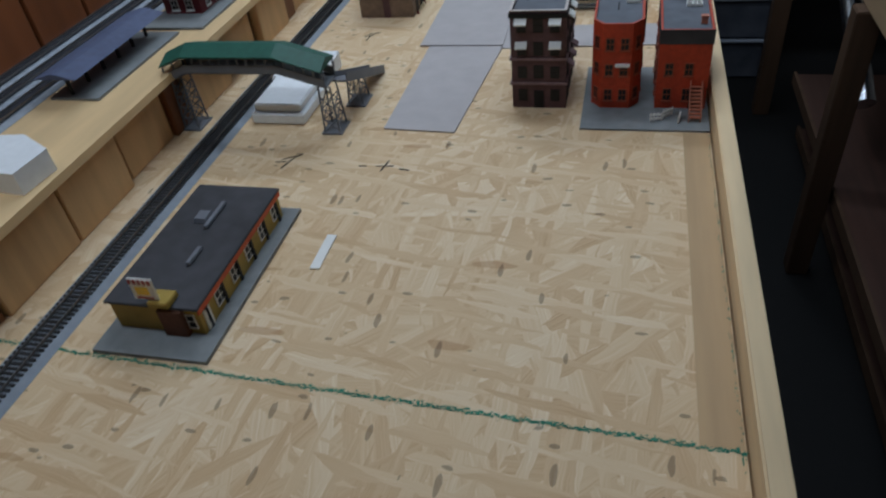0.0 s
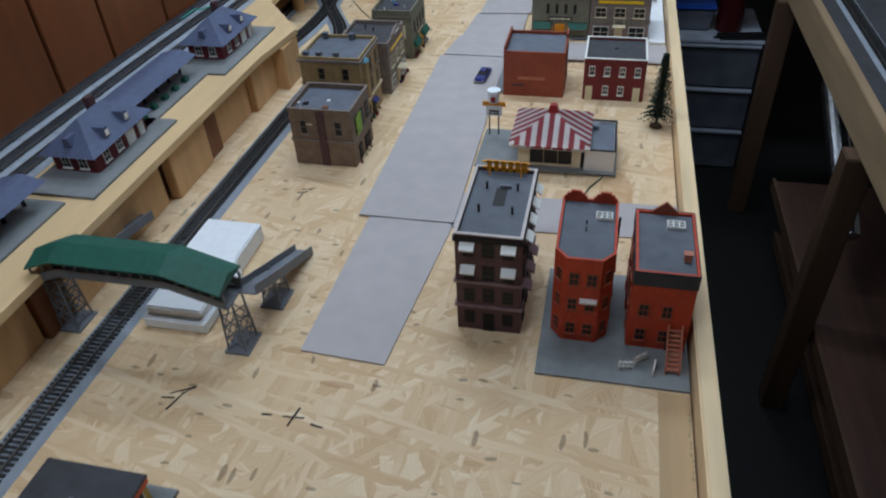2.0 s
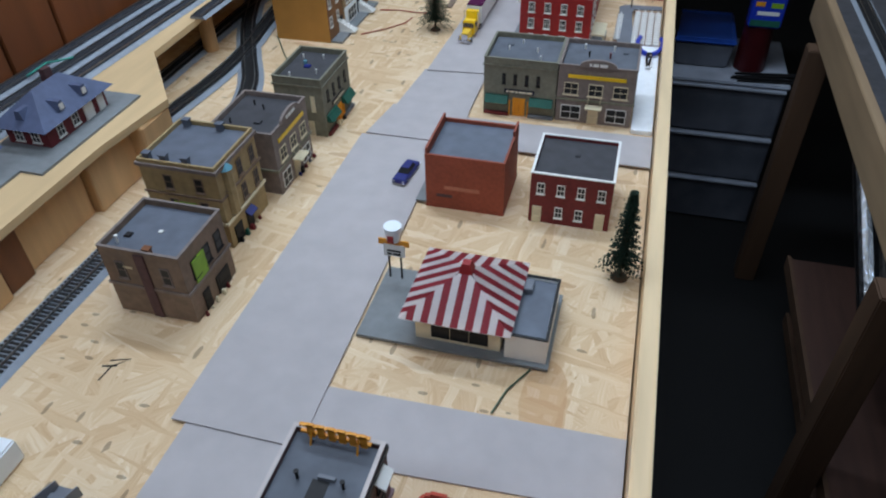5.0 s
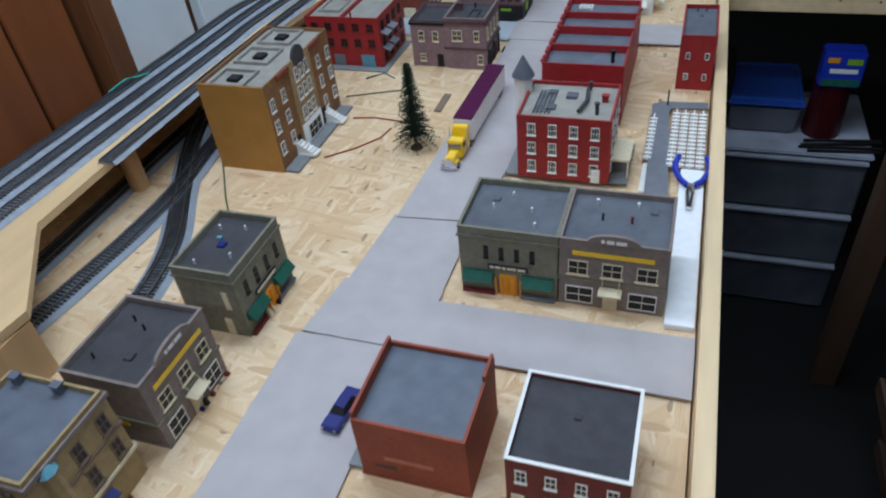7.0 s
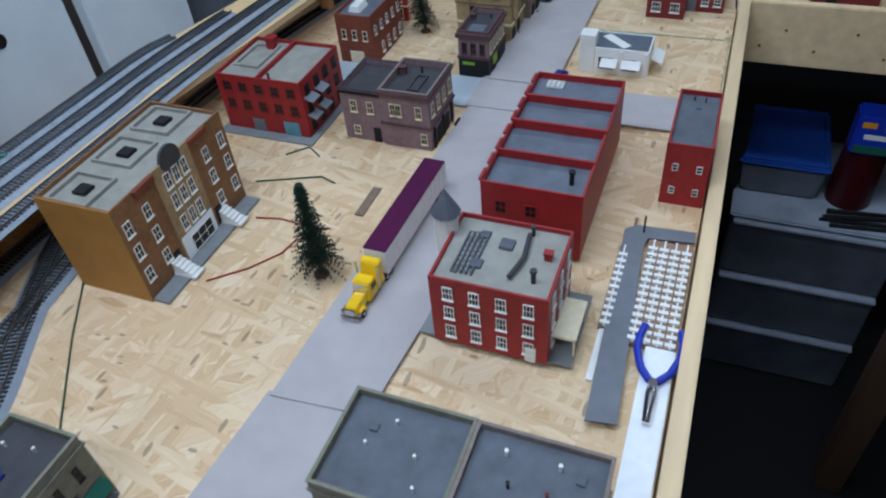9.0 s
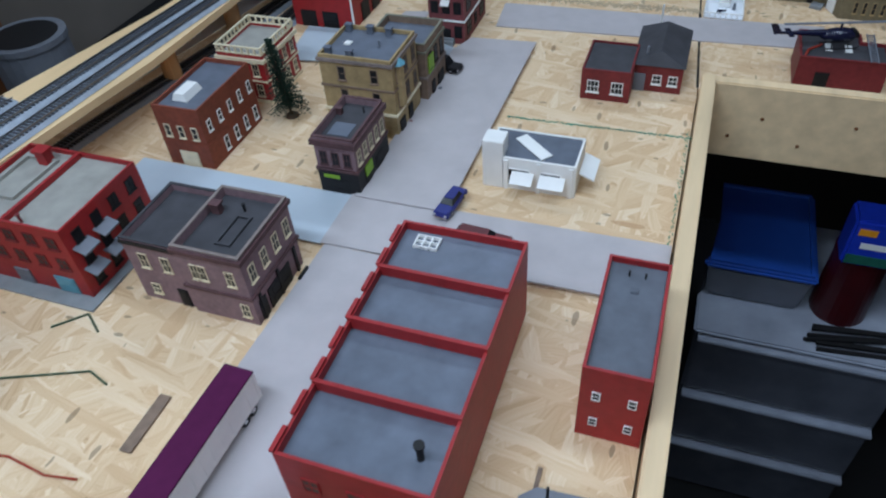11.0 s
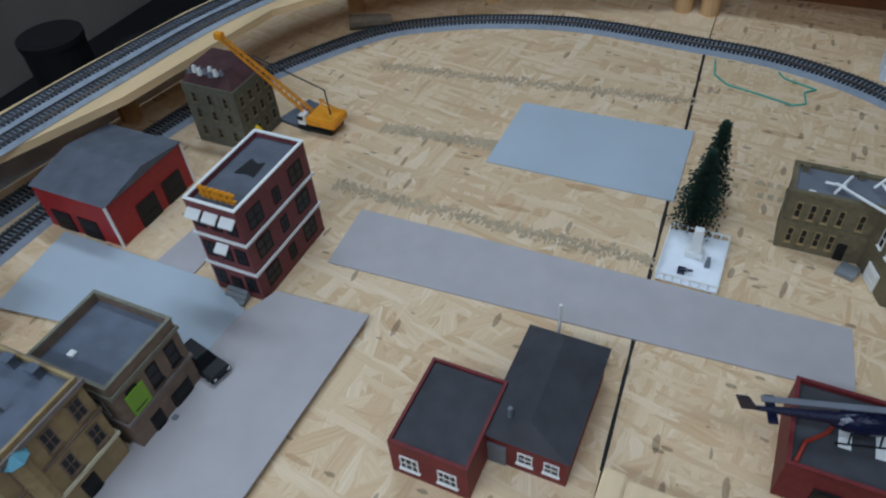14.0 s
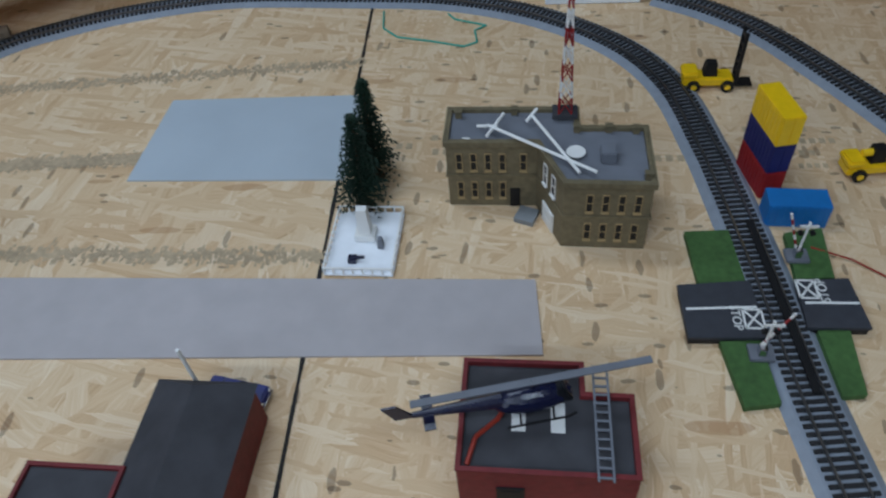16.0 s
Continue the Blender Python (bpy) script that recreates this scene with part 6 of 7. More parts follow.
slab("roof_sheet", "loose grey roof sheet leaning by the ruin", [(-0.515, 3.50), (-0.455, 3.49), (-0.445, 3.545), (-0.50, 3.56)], 0.0005, 0.006, ROOF, "sheet")
e = thing("crawler_crane", "yellow crawler crane with raised lattice boom", "crane", -0.445, 3.508, 0, 0)
for y in (-0.018, 0.012):
    tr = part("crawler", box(-0.032, y, 0.0004, 0.028, y + 0.009, 0.011, bevel=0.003), BLACK, e)
part("undercarriage", box(-0.02, -0.008, 0.006, 0.018, 0.0115, 0.0135), ROOFD, e)
part("body", box(-0.012, -0.02, 0.014, 0.036, 0.02, 0.027, bevel=0.002), GOLD, e, "yellow machine house")
part("cab", tapered(-0.026, -0.021, 0.014, -0.0125, -0.006, 0.031, 0.003, 0, 0, 0, bevel=0.001), WHITE, e)
part("cab_window", box(-0.0245, -0.0216, 0.022, -0.015, -0.0211, 0.029), GLASS, e)
a, b = Vector((-0.012, 0.0, 0.02)), Vector((-0.085, -0.062, 0.165))
bm = bmesh.new()
side = Vector((0.6, -0.7, 0)).normalized() * 0.0055
up = Vector((0, 0, 1)).cross(b - a).cross(b - a).normalized() * 0.005
n = 18
for s in (-1, 1):
    for t in (-1, 1):
        tube(a + side * s + up * t, b + side * s * 0.5 + up * t * 0.5, 0.0011, 0.0011, bm, 5)
for k in range(n):
    p, q = a + (b - a) * (k / n), a + (b - a) * ((k + 1) / n)
    f, g = 1 - 0.5 * k / n, 1 - 0.5 * (k + 1) / n
    for t in (-1, 1):
        tube(p + side * f + up * t * f, q - side * g + up * t * g, 0.0007, 0.0007, bm, 4)
        tube(p + side * f * t + up * f, q + side * g * t - up * g, 0.0007, 0.0007, bm, 4)
part("boom", bm, GOLD, e, "yellow lattice boom")
part("boom_head", box(b.x - 0.006, b.y - 0.005, b.z - 0.004, b.x + 0.006, b.y + 0.005, b.z + 0.005, bevel=0.001), GOLD, e)
part("back_mast", wire([(0.02, 0.0, 0.027), (0.01, 0.01, 0.06), (-0.06, -0.04, 0.13)], 0.0011), ROOFD, e)
part("gantry", wire([(0.03, -0.012, 0.027), (0.005, 0.0, 0.05), (0.03, 0.012, 0.027)], 0.0013), GOLD, e)
e = thing("yellow_jib", "small yellow machine arm by the ruin", "machine arm", -0.492, 3.437)
part("arm", wire([(0, 0, 0.0), (-0.004, 0, 0.03), (-0.012, 0.0, 0.036)], 0.0025), YELLOW, e)

# memorial square
e = thing("memorial", "white memorial square with obelisk and low rail", "memorial", 0.106, 3.422)
part("plinth", box(-0.034, -0.043, 0.0006, 0.034, 0.043, 0.004, bevel=0.0008), FOAM, e)
part("obelisk", tapered(-0.007, 0.002, 0.0041, 0.007, 0.014, 0.042, 0.002, 0.002, 0.002, 0.002), WHITE, e)
part("obelisk_base", box(-0.01, -0.001, 0.0041, 0.01, 0.017, 0.012, bevel=0.0006), WHITE, e)
bm = ring(rect(-0.034, -0.043, 0.034, 0.043), 0.0015, 0.0105, 0.012)
for k in range(8):
    for x, y in ((-0.034 + k * 0.0095, -0.043), (-0.034 + k * 0.0095, 0.0415)):
        box(x, y, 0.0041, x + 0.0015, y + 0.0015, 0.0105, bm)
for k in range(9):
    for x in (-0.034, 0.0325):
        box(x, -0.041 + k * 0.01, 0.0041, x + 0.0015, -0.0395 + k * 0.01, 0.0105, bm)
part("railing", bm, WHITE, e)
bm = tube((-0.01, -0.026, 0.008), (0.004, -0.026, 0.010), 0.0022, 0.0016)
box(-0.012, -0.030, 0.0041, -0.004, -0.022, 0.009, bm)
part("cannon", bm, DARKNAVY, e, "dark blue field gun")
part("bronze_figure_post", tapered(0.014, -0.01, 0.0041, 0.02, -0.003, 0.016, 0.001, 0.001, 0.001, 0.001), GREYP, e)


# ---- trees ----
def fir(x, y, h, r, seed, lean=(0, 0), label="dark green model fir tree on a round base"):
    rnd = random.Random(seed)
    e = thing("fir_tree", label, "tree", x, y, 0.0003, 0, "fir trees")
    part("base", tube((0, 0, 0), (0, 0, 0.004), 0.0115, 0.009, None, 14), BARK, e)
    part("trunk", tube((0, 0, 0.004), (lean[0], lean[1], h * 0.97), 0.0026, 0.0006, None, 7), BARK, e)
    verts, faces = [], []
    layers = int(h / 0.0052)
    for i in range(layers):
        t = i / layers
        z = h * (0.14 + 0.86 * t)
        reach = r * (1 - t) ** 0.85 * rnd.uniform(0.8, 1.12) + 0.002
        n = int(9 + 10 * (1 - t))
        off = rnd.uniform(0, 6.28)
        for k in range(n):
            a = off + 6.2832 * k / n + rnd.uniform(-0.2, 0.2)
            l = reach * rnd.uniform(0.65, 1.12)
            droop = rnd.uniform(0.15, 0.5) * l
            c, s = math.cos(a), math.sin(a)
            ox, oy = lean[0] * t, lean[1] * t
            segs = max(3, int(l / 0.0045))
            for j in range(segs):
                u = (j + 0.4) / segs
                px, py, pz = ox + c * l * u, oy + s * l * u, z - droop * u * u + rnd.uniform(-0.001, 0.001)
                for sd in (-1, 1):
                    w = rnd.uniform(0.0032, 0.0052) * (1.1 - 0.5 * u)
                    dx, dy = c * 0.0035 - s * w * sd, s * 0.0035 + c * w * sd
                    b = len(verts)
                    th = 0.0009
                    verts += [(px - s * th, py + c * th, pz), (px + s * th, py - c * th, pz), (px + dx, py + dy, pz - rnd.uniform(0, 0.002)), (px + c * 0.002, py + s * 0.002, pz + 0.0012)]
                    faces += [(b, b + 1, b + 2), (b, b + 2, b + 3), (b + 1, b + 3, b + 2)]
    me = bpy.data.meshes.new("crown")
    me.from_pydata([(a * U, b * U, c * U) for a, b, c in verts], [], faces)
    me.materials.append(NEEDLE)
    crown = new("crown", me)
    crown.parent = e
    return e


fir(0.056, 1.46, 0.14, 0.026, 1)
fir(-0.394, 2.18, 0.16, 0.034, 2)
fir(-0.524, 2.901, 0.135, 0.032, 3, (-0.012, 0.0))
fir(0.096, 3.476, 0.118, 0.03, 4, (0.003, 0.004), "dark green model fir tree behind the memorial")
fir(0.1, 3.522, 0.128, 0.03, 6, (0.004, 0.0), "dark green model fir tree behind another fir")


# ---- vehicles ----
def wheel(e, x, y, r, w):
    t = part("wheel", tube((x - w / 2, y, r), (x + w / 2, y, r), r, r, None, 14), BLACK, e)
    part("hub", tube((x - w / 2 - 0.0002, y, r), (x + w / 2 + 0.0002, y, r), r * 0.5, r * 0.5, None, 10), CHROME, t)


def car(label, x, y, z, rz, paint, l=0.062, w=0.023, tall=0.016, wagon=False):
    e = thing("model_car", label, "car", x, y, z, rz, "model cars")
    part("body", tapered(-w / 2, -l / 2, 0.0022, w / 2, l / 2, 0.0098, 0.0012, 0.0012, 0.0015, 0.0015, bevel=0.0012), paint, e)
    back = 0.003 if wagon else 0.013
    part("cabin", tapered(-w / 2 + 0.002, -l * 0.2, 0.0098, w / 2 - 0.002, l / 2 - back, tall, 0.0028, 0.0028, 0.007, 0.004, bevel=0.0006), GLASS, e, "dark glazed cabin")
    part("roof", box(-w / 2 + 0.005, -l * 0.2 + 0.0072, tall - 0.0004, w / 2 - 0.005, l / 2 - back - 0.0045, tall + 0.0006, bevel=0.0003), paint, e)
    for sx in (-1, 1):
        for sy in (-0.3, 0.31):
            wheel(e, sx * (w / 2 - 0.0022), sy * l, 0.004, 0.0038)
        part("headlight", box(sx * w * 0.34 - 0.0018, -l / 2 - 0.0003, 0.0055, sx * w * 0.34 + 0.0018, -l / 2 + 0.001, 0.008), CHROME, e)
    part("bumper", box(-w / 2 + 0.001, -l / 2 - 0.0012, 0.003, w / 2 - 0.001, -l / 2 + 0.0004, 0.0046, bevel=0.0005), CHROME, e)
    part("bumper", box(-w / 2 + 0.001, l / 2 - 0.0004, 0.003, w / 2 - 0.001, l / 2 + 0.0012, 0.0046, bevel=0.0005), CHROME, e)
    return e


car("dark blue model car parked by the brick house", -0.285, 1.618, 0.0046, -6, NAVY)
car("dark blue model car on the grey road", -0.202, 2.743, 0.0096, -8, NAVY)
car("wine red model estate car at the crossing", -0.142, 2.69, 0.007, 86, WINE, 0.074, 0.024, 0.016, True)
car("black model van parked at the corner", -0.326, 3.084, 0.0096, 78, COAL, 0.06, 0.026, 0.021, True)
car("white and black model police car behind the showroom", -0.121, 2.913, 0.0003, 84, WHITE, 0.055, 0.022, 0.015)
car("dark blue model car behind the schoolhouse", 0.026, 3.245, 0.0003, 80, NAVY, 0.055, 0.022, 0.015)

e = thing("lorry", "yellow long-nose lorry with white and plum trailer", "lorry", -0.312, 2.106, 0.007, -1.5)
part("hood", tapered(-0.009, 0.004, 0.008, 0.009, 0.034, 0.021, 0.0015, 0.0015, 0.002, -0.001, bevel=0.0012), YELLOW, e)
part("fenders", tapered(-0.014, 0.007, 0.005, 0.014, 0.026, 0.0125, 0.002, 0.002, 0.003, 0.003, bevel=0.001), YELLOW, e)
part("grille", box(-0.007, 0.0022, 0.007, 0.007, 0.0042, 0.0195, bevel=0.0005), CHROME, e)
part("bumper", box(-0.014, 0.0005, 0.003, 0.014, 0.004, 0.008, bevel=0.001), CHROME, e)
part("cab", tapered(-0.0135, 0.034, 0.007, 0.0135, 0.056, 0.034, 0.001, 0.001, 0.005, 0, bevel=0.0012), YELLOW, e)
part("windscreen", tapered(-0.0115, 0.0352, 0.022, 0.0115, 0.0365, 0.0305, 0.001, 0.001, 0.0022, -0.0022), CHROME, e, "silvered windscreen")
part("sleeper", tapered(-0.0135, 0.0562, 0.007, 0.0135, 0.078, 0.046, 0.0005, 0.0005, 0.010, 0, bevel=0.0015), YELLOW, e)
for sx in (-1, 1):
    part("side_window", box(sx * 0.0136 - 0.0004, 0.042, 0.022, sx * 0.0136 + 0.0004, 0.053, 0.030), GLASS, e)
    part("headlight", box(sx * 0.0115 - 0.002, 0.0035, 0.0095, sx * 0.0115 + 0.002, 0.0072, 0.0135), CHROME, e)
    part("exhaust_stack", tube((sx * 0.0148, 0.0585, 0.008), (sx * 0.0148, 0.0585, 0.048), 0.0011), CHROME, e)
    for y in (0.014, 0.084, 0.097, 0.262, 0.276):
        wheel(e, sx * 0.0115, y, 0.0058, 0.005)
part("chassis", box(-0.006, 0.01, 0.005, 0.006, 0.105, 0.0069), BLACK, e)
tr = part("trailer", box(-0.0165, 0.0835, 0.0125, 0.0165, 0.292, 0.050, bevel=0.0006), WHITE, e, "white ribbed box trailer")
part("trailer_roof", box(-0.0165, 0.0837, 0.0502, 0.0165, 0.2918, 0.0525, bevel=0.0004), PLUM, tr)
for k in range(14):
    for sx in (-1, 1):
        part("rib", box(sx * 0.0169 - 0.0004, 0.088 + k * 0.0153, 0.013, sx * 0.0169 + 0.0004, 0.0895 + k * 0.0153, 0.0498), WHITE, tr)

e = thing("helicopter", "dark blue model helicopter parked on the roof", "helicopter", 0.271, 3.215, 0.0552, 15)
bm = bmesh.new()
bmesh.ops.create_uvsphere(bm, u_segments=16, v_segments=10, radius=1)
for v in bm.verts:
    v.co = (v.co.x * 0.030, v.co.y * 0.0115, 0.014 + v.co.z * 0.0105)
part("fuselage", bm, DARKNAVY, e)
part("tail_boom", tube((-0.022, 0, 0.017), (-0.085, 0.0, 0.019), 0.006, 0.0022, None, 10), DARKNAVY, e)
bm = tapered(-0.097, -0.0008, 0.017, -0.083, 0.0008, 0.034, -0.008, 0.012, 0, 0)
part("tail_fin", bm, DARKNAVY, e)
part("tail_plane", box(-0.078, -0.014, 0.0185, -0.07, 0.014, 0.0195), DARKNAVY, e)
part("rotor_mast", tube((0, 0, 0.023), (0, 0, 0.033), 0.0024, 0.0016), DARKNAVY, e)
part("rotor_blade", box(0.0, -0.0028, 0.0325, 0.085, 0.0028, 0.0336), GREYP, e)
part("rotor_blade", box(-0.085, -0.0028, 0.0325, -0.0002, 0.0028, 0.0336), GREYP, e)
part("canopy", tapered(0.014, -0.0085, 0.012, 0.029, 0.0085, 0.0225, 0.002, 0.006, 0.002, 0.002, bevel=0.001), GLASS, e)
for sy in (-0.011, 0.011):
    part("skid", wire([(-0.02, sy, -0.004), (0.025, sy, -0.004), (0.03, sy, 0.0)], 0.0009), BLACK, e)
    for x in (-0.01, 0.014):
        part("strut", tube((x, sy, -0.004), (x, sy * 0.6, 0.007), 0.0008), BLACK, e)

# ---- containers and reach stackers ----
for z, m, nm in ((0.0003, RED, "red"), (0.0332, DEEPBLUE, "deep blue"), (0.0661, YELLOW, "yellow")):
    e = thing("shipping_container", nm + " model shipping container in a stack of three", "container", 0.4985, 3.522, z, 12, "shipping containers")
    part("shell", box(-0.0105, -0.028, 0, 0.0105, 0.028, 0.0325, bevel=0.0005), m, e)
    for k in range(9):
        for sx in (-1, 1):
            part("rib", box(sx * 0.0108 - 0.0004, -0.025 + k * 0.006, 0.002, sx * 0.0108 + 0.0004, -0.0225 + k * 0.006, 0.0305), m, e)
    for sx in (-0.0052, 0.0052):
        part("door_leaf", box(sx - 0.0047, -0.0287, 0.0015, sx + 0.0047, -0.0281, 0.031), m, e)
e = thing("shipping_container", "sky blue model shipping container on the board", "container", 0.52, 3.466, 0.0003, 88, "shipping containers")
part("shell", box(-0.013, -0.028, 0, 0.013, 0.028, 0.027, bevel=0.0005), SKYBLUE, e)
for k in range(9):
    for sx in (-1, 1):
        part("rib", box(sx * 0.0133 - 0.0004, -0.025 + k * 0.006, 0.002, sx * 0.0133 + 0.0004, -0.0225 + k * 0.006, 0.0255), SKYBLUE, e)
for x, y, rz, mast in ((0.478, 3.688, 0, True), (0.615, 3.535, 8, False)):
    e = thing("reach_stacker", "yellow model container lift truck", "lift truck", x, y, 0.0003, rz, "lift trucks")
    part("chassis", box(-0.034, -0.011, 0.006, 0.022, 0.011, 0.016, bevel=0.0015), YELLOW, e)
    part("counterweight", box(-0.036, -0.012, 0.0162, -0.018, 0.012, 0.024, bevel=0.002), YELLOW, e)
    part("cab", tapered(-0.012, -0.007, 0.0162, 0.004, 0.007, 0.033, 0.002, 0.002, 0.001, 0.001, bevel=0.0008), BLACK, e)
    for sx in (-0.022, 0.016):
        for sy in (-0.0125, 0.0125):
            t = part("wheel", tube((sx, sy - 0.003, 0.007), (sx, sy + 0.003, 0.007), 0.007, 0.007, None, 14), BLACK, e)
            part("hub", tube((sx, sy - 0.0033, 0.007), (sx, sy + 0.0033, 0.007), 0.0035, 0.0035, None, 10), YELLOW, t)
    if mast:
        bm = bmesh.new()
        for sy in (-0.008, 0.006):
            box(0.024, sy, 0.004, 0.028, sy + 0.002, 0.072, bm)
        for k in range(6):
            box(0.0245, -0.006, 0.01 + k * 0.011, 0.0275, 0.006, 0.0125 + k * 0.011, bm)
        part("lift_mast", bm, BLACK, e, "black lift mast")
        part("forks", box(0.0282, -0.008, 0.004, 0.045, 0.008, 0.006), BLACK, e)
    else:
        part("boom", tube((-0.02, 0, 0.026), (0.05, 0, 0.03), 0.004, 0.003), YELLOW, e)

# ---- level crossing ----
for i, pts in enumerate(([(0.415, 3.439), (0.456, 3.442), (0.46, 3.379), (0.419, 3.374)], [(0.427, 3.312), (0.46, 3.314), (0.464, 3.255), (0.436, 3.25)], [(0.506, 3.439), (0.541, 3.446), (0.537, 3.385), (0.504, 3.382)], [(0.508, 3.326), (0.534, 3.329), (0.53, 3.266), (0.511, 3.263)])):
    tagged(part("grass_mat", prism(pts[::-1], 0.0004, 0.007), GRASS), "green flocked mat piece beside the crossing", "mat", "grass mats")
for pts in ([(0.399, 3.369), (0.401, 3.312), (0.466, 3.314), (0.462, 3.376)], [(0.501, 3.377), (0.499, 3.326), (0.55, 3.327), (0.546, 3.381)]):
    tagged(part("road_plate", prism(pts, 0.0075, 0.011), ASPHALT), "dark road plate of the level crossing", "road plate", "road plates")
    tagged(part("plate_support", prism([(p[0] * 0.96 + 0.04 * sum(q[0] for q in pts) / 4, p[1] * 0.96 + 0.04 * sum(q[1] for q in pts) / 4) for p in pts], 0.0004, 0.0074), BLACK), "black support under the crossing plate", "support", "plate supports")
tagged(part("deck_plank", prism([(0.4725, 3.453), (0.4885, 3.263), (0.4945, 3.263), (0.4795, 3.453)][::-1], 0.0097, 0.0112), BLACK), "black plank between the rails at the crossing", "plank")
for a, b in (((0.403, 3.342), (0.462, 3.346)), ((0.503, 3.352), (0.547, 3.353))):
    structure("road_line", stroke(line(a, b, 6), 0.0022, WHITE, 0.0006), WHITE, "white painted road line", "marking").location = (0, 0, 0.011 * U)


def letters(word, x, y, z, size, rz, material):
    cu = bpy.data.curves.new("road_word", "FONT")
    cu.body, cu.size, cu.align_x, cu.align_y = word, size * U, "CENTER", "CENTER"
    cu.extrude = 0.0002
    tmp = bpy.data.objects.new("road_word", cu)
    scene.collection.objects.link(tmp)
    bpy.context.view_layer.update()
    me = bpy.data.meshes.new_from_object(tmp.evaluated_get(bpy.context.evaluated_depsgraph_get()))
    bpy.data.objects.remove(tmp)
    me.materials.clear()
    me.materials.append(material)
    ob = new("road_word", me)
    ob.matrix_basis = pose(x * U, y * U, z * U, 0, 0, rz)
    return tagged(ob, "white painted word " + word + " on the road plate", "marking", "", "structure")


letters("STOP", 0.443, 3.334, 0.0114, 0.011, -90, WHITE)
letters("STOP", 0.521, 3.366, 0.0114, 0.011, 90, WHITE)
for cx, cy, s in ((0.457, 3.333, 0.011), (0.508, 3.367, 0.011)):
    for a, b in (((-s, -s), (s, s)), ((-s, s), (s, -s)), ((-s, -s), (s, -s)), ((s, -s), (s, s)), ((s, s), (-s, s)), ((-s, s), (-s, -s))):
        structure("road_line", stroke(line((cx + a[0] * 0.7, cy + a[1] * 0.9), (cx + b[0] * 0.7, cy + b[1] * 0.9), 2), 0.0018, WHITE, 0.0006), WHITE, "white painted crossing mark", "marking").location = (0, 0, 0.0112 * U)
for x, y, side in ((0.457, 3.3, -1), (0.509, 3.408, 1)):
    e = thing("crossing_gate", "model crossing signal with striped barrier", "barrier", x, y, 0.0072, 0, "crossing gates")
    part("base", box(-0.01, -0.008, 0, 0.01, 0.008, 0.004, bevel=0.0006), GREYP, e)
    part("signal_post", tube((0, 0, 0.004), (0, 0, 0.045), 0.0012), WHITE, e)
    part("gate_box", box(-0.004, -0.006, 0.004, 0.002, 0.002, 0.014, bevel=0.0006), CHROME, e)
    for k in range(7):
        part("barrier_stripe", tube((-0.003 - side * 0.0022 * k, 0, 0.012 + 0.0062 * k), (-0.003 - side * 0.0022 * (k + 1), 0, 0.012 + 0.0062 * (k + 1)), 0.0011), RED if k % 2 else WHITE, e)
    part("cross_buck", box(-0.008, -0.0018, 0.040, 0.008, -0.0008, 0.0425), WHITE, e)
    for s in (-0.005, 0.005):
        part("lamp", tube((s, -0.0025, 0.033), (s, 0.0005, 0.033), 0.0024, 0.0024, None, 12), BLACK, e)
tagged(part("red_wire", wire([(0.525, 3.42, 0.008), (0.56, 3.41, 0.003), (0.585, 3.39, 0.002), (0.62, 3.37, 0.002)], 0.0009), COPPERW), "thin red wire from the crossing signal", "wire", "loose wires")

# ---- left upper deck: station with platform roof ----
STN_RED = surface("station_red", (104, 34, 40), 0.6, 0.15, 0.008, 0.1)
SLATE = surface("slate_blue_roof", (84, 94, 122), 0.65, 0.15, 0.01, 0.15)
for i, y0 in enumerate((1.02, 1.425)):
    slab("platform", "grey station platform on the upper deck", rect(-0.83, y0 - 0.06, -0.715, y0 + 0.17), 0.1004, 0.104, CONCRETE, "platform")
    e = building("station_house", "dark red station house with slate roof and dormers", rect(-0.815, y0, -0.745, y0 + 0.13), 0.03, STN_RED, ROOF, 0.001, None, [(1, 2, (0.006,), 0.014, 0.018, WHITE, 2, True, 0.2, 0.45), (0, 2, (0.006,), 0.014, 0.018, WHITE, 2, True, 0.3, 0.7)], [(1, 0.68, 0.02, 0.025, WHITE), (1, 0.9, 0.014, 0.025, WHITE)], z=0.1042, group="station houses")
    bm = bmesh.new()
    x0, x1, ya, yb = -0.046, 0.046, -0.078, 0.078
    vs = [bm.verts.new(p) for p in ((x0, ya, 0.0302), (x1, ya, 0.0302), (x1, yb, 0.0302), (x0, yb, 0.0302), (0, ya + 0.05, 0.068), (0, yb - 0.05, 0.068))]
    for q in ((0, 1, 4), (1, 2, 5, 4), (2, 3, 5), (3, 0, 4, 5), (3, 2, 1, 0)):
        bm.faces.new([vs[k] for k in q])
    part("hip_roof", bm, SLATE, e, "steep slate blue hipped roof")
    for y in (-0.025, 0.025):
        d = part("dormer", tapered(0.018, y - 0.007, 0.040, 0.038, y + 0.007, 0.054, 0, 0, 0.003, 0.003), SLATE, e)
        part("dormer_window", box(0.0382, y - 0.004, 0.041, 0.0388, y + 0.004, 0.050), WHITE, d)
    part("dormer", tapered(-0.007, -0.066, 0.040, 0.007, -0.046, 0.054, 0.003, 0.003, 0, 0), SLATE, e)
    part("chimney", box(-0.01, 0.005, 0.055, 0.0, 0.02, 0.082, bevel=0.001), MAROON, e)
e = thing("platform_roof", "long slate grey platform roof on dark posts", "platform roof", -0.80, 1.235, 0.1005)
part("canopy", tapered(-0.035, -0.135, 0.036, 0.035, 0.135, 0.044, 0.03, 0.03, 0.0, 0.0), SLATE, e)
part("platform_slab", box(-0.03, -0.13, 0.0, 0.05, 0.13, 0.0035), CONCRETE, e)
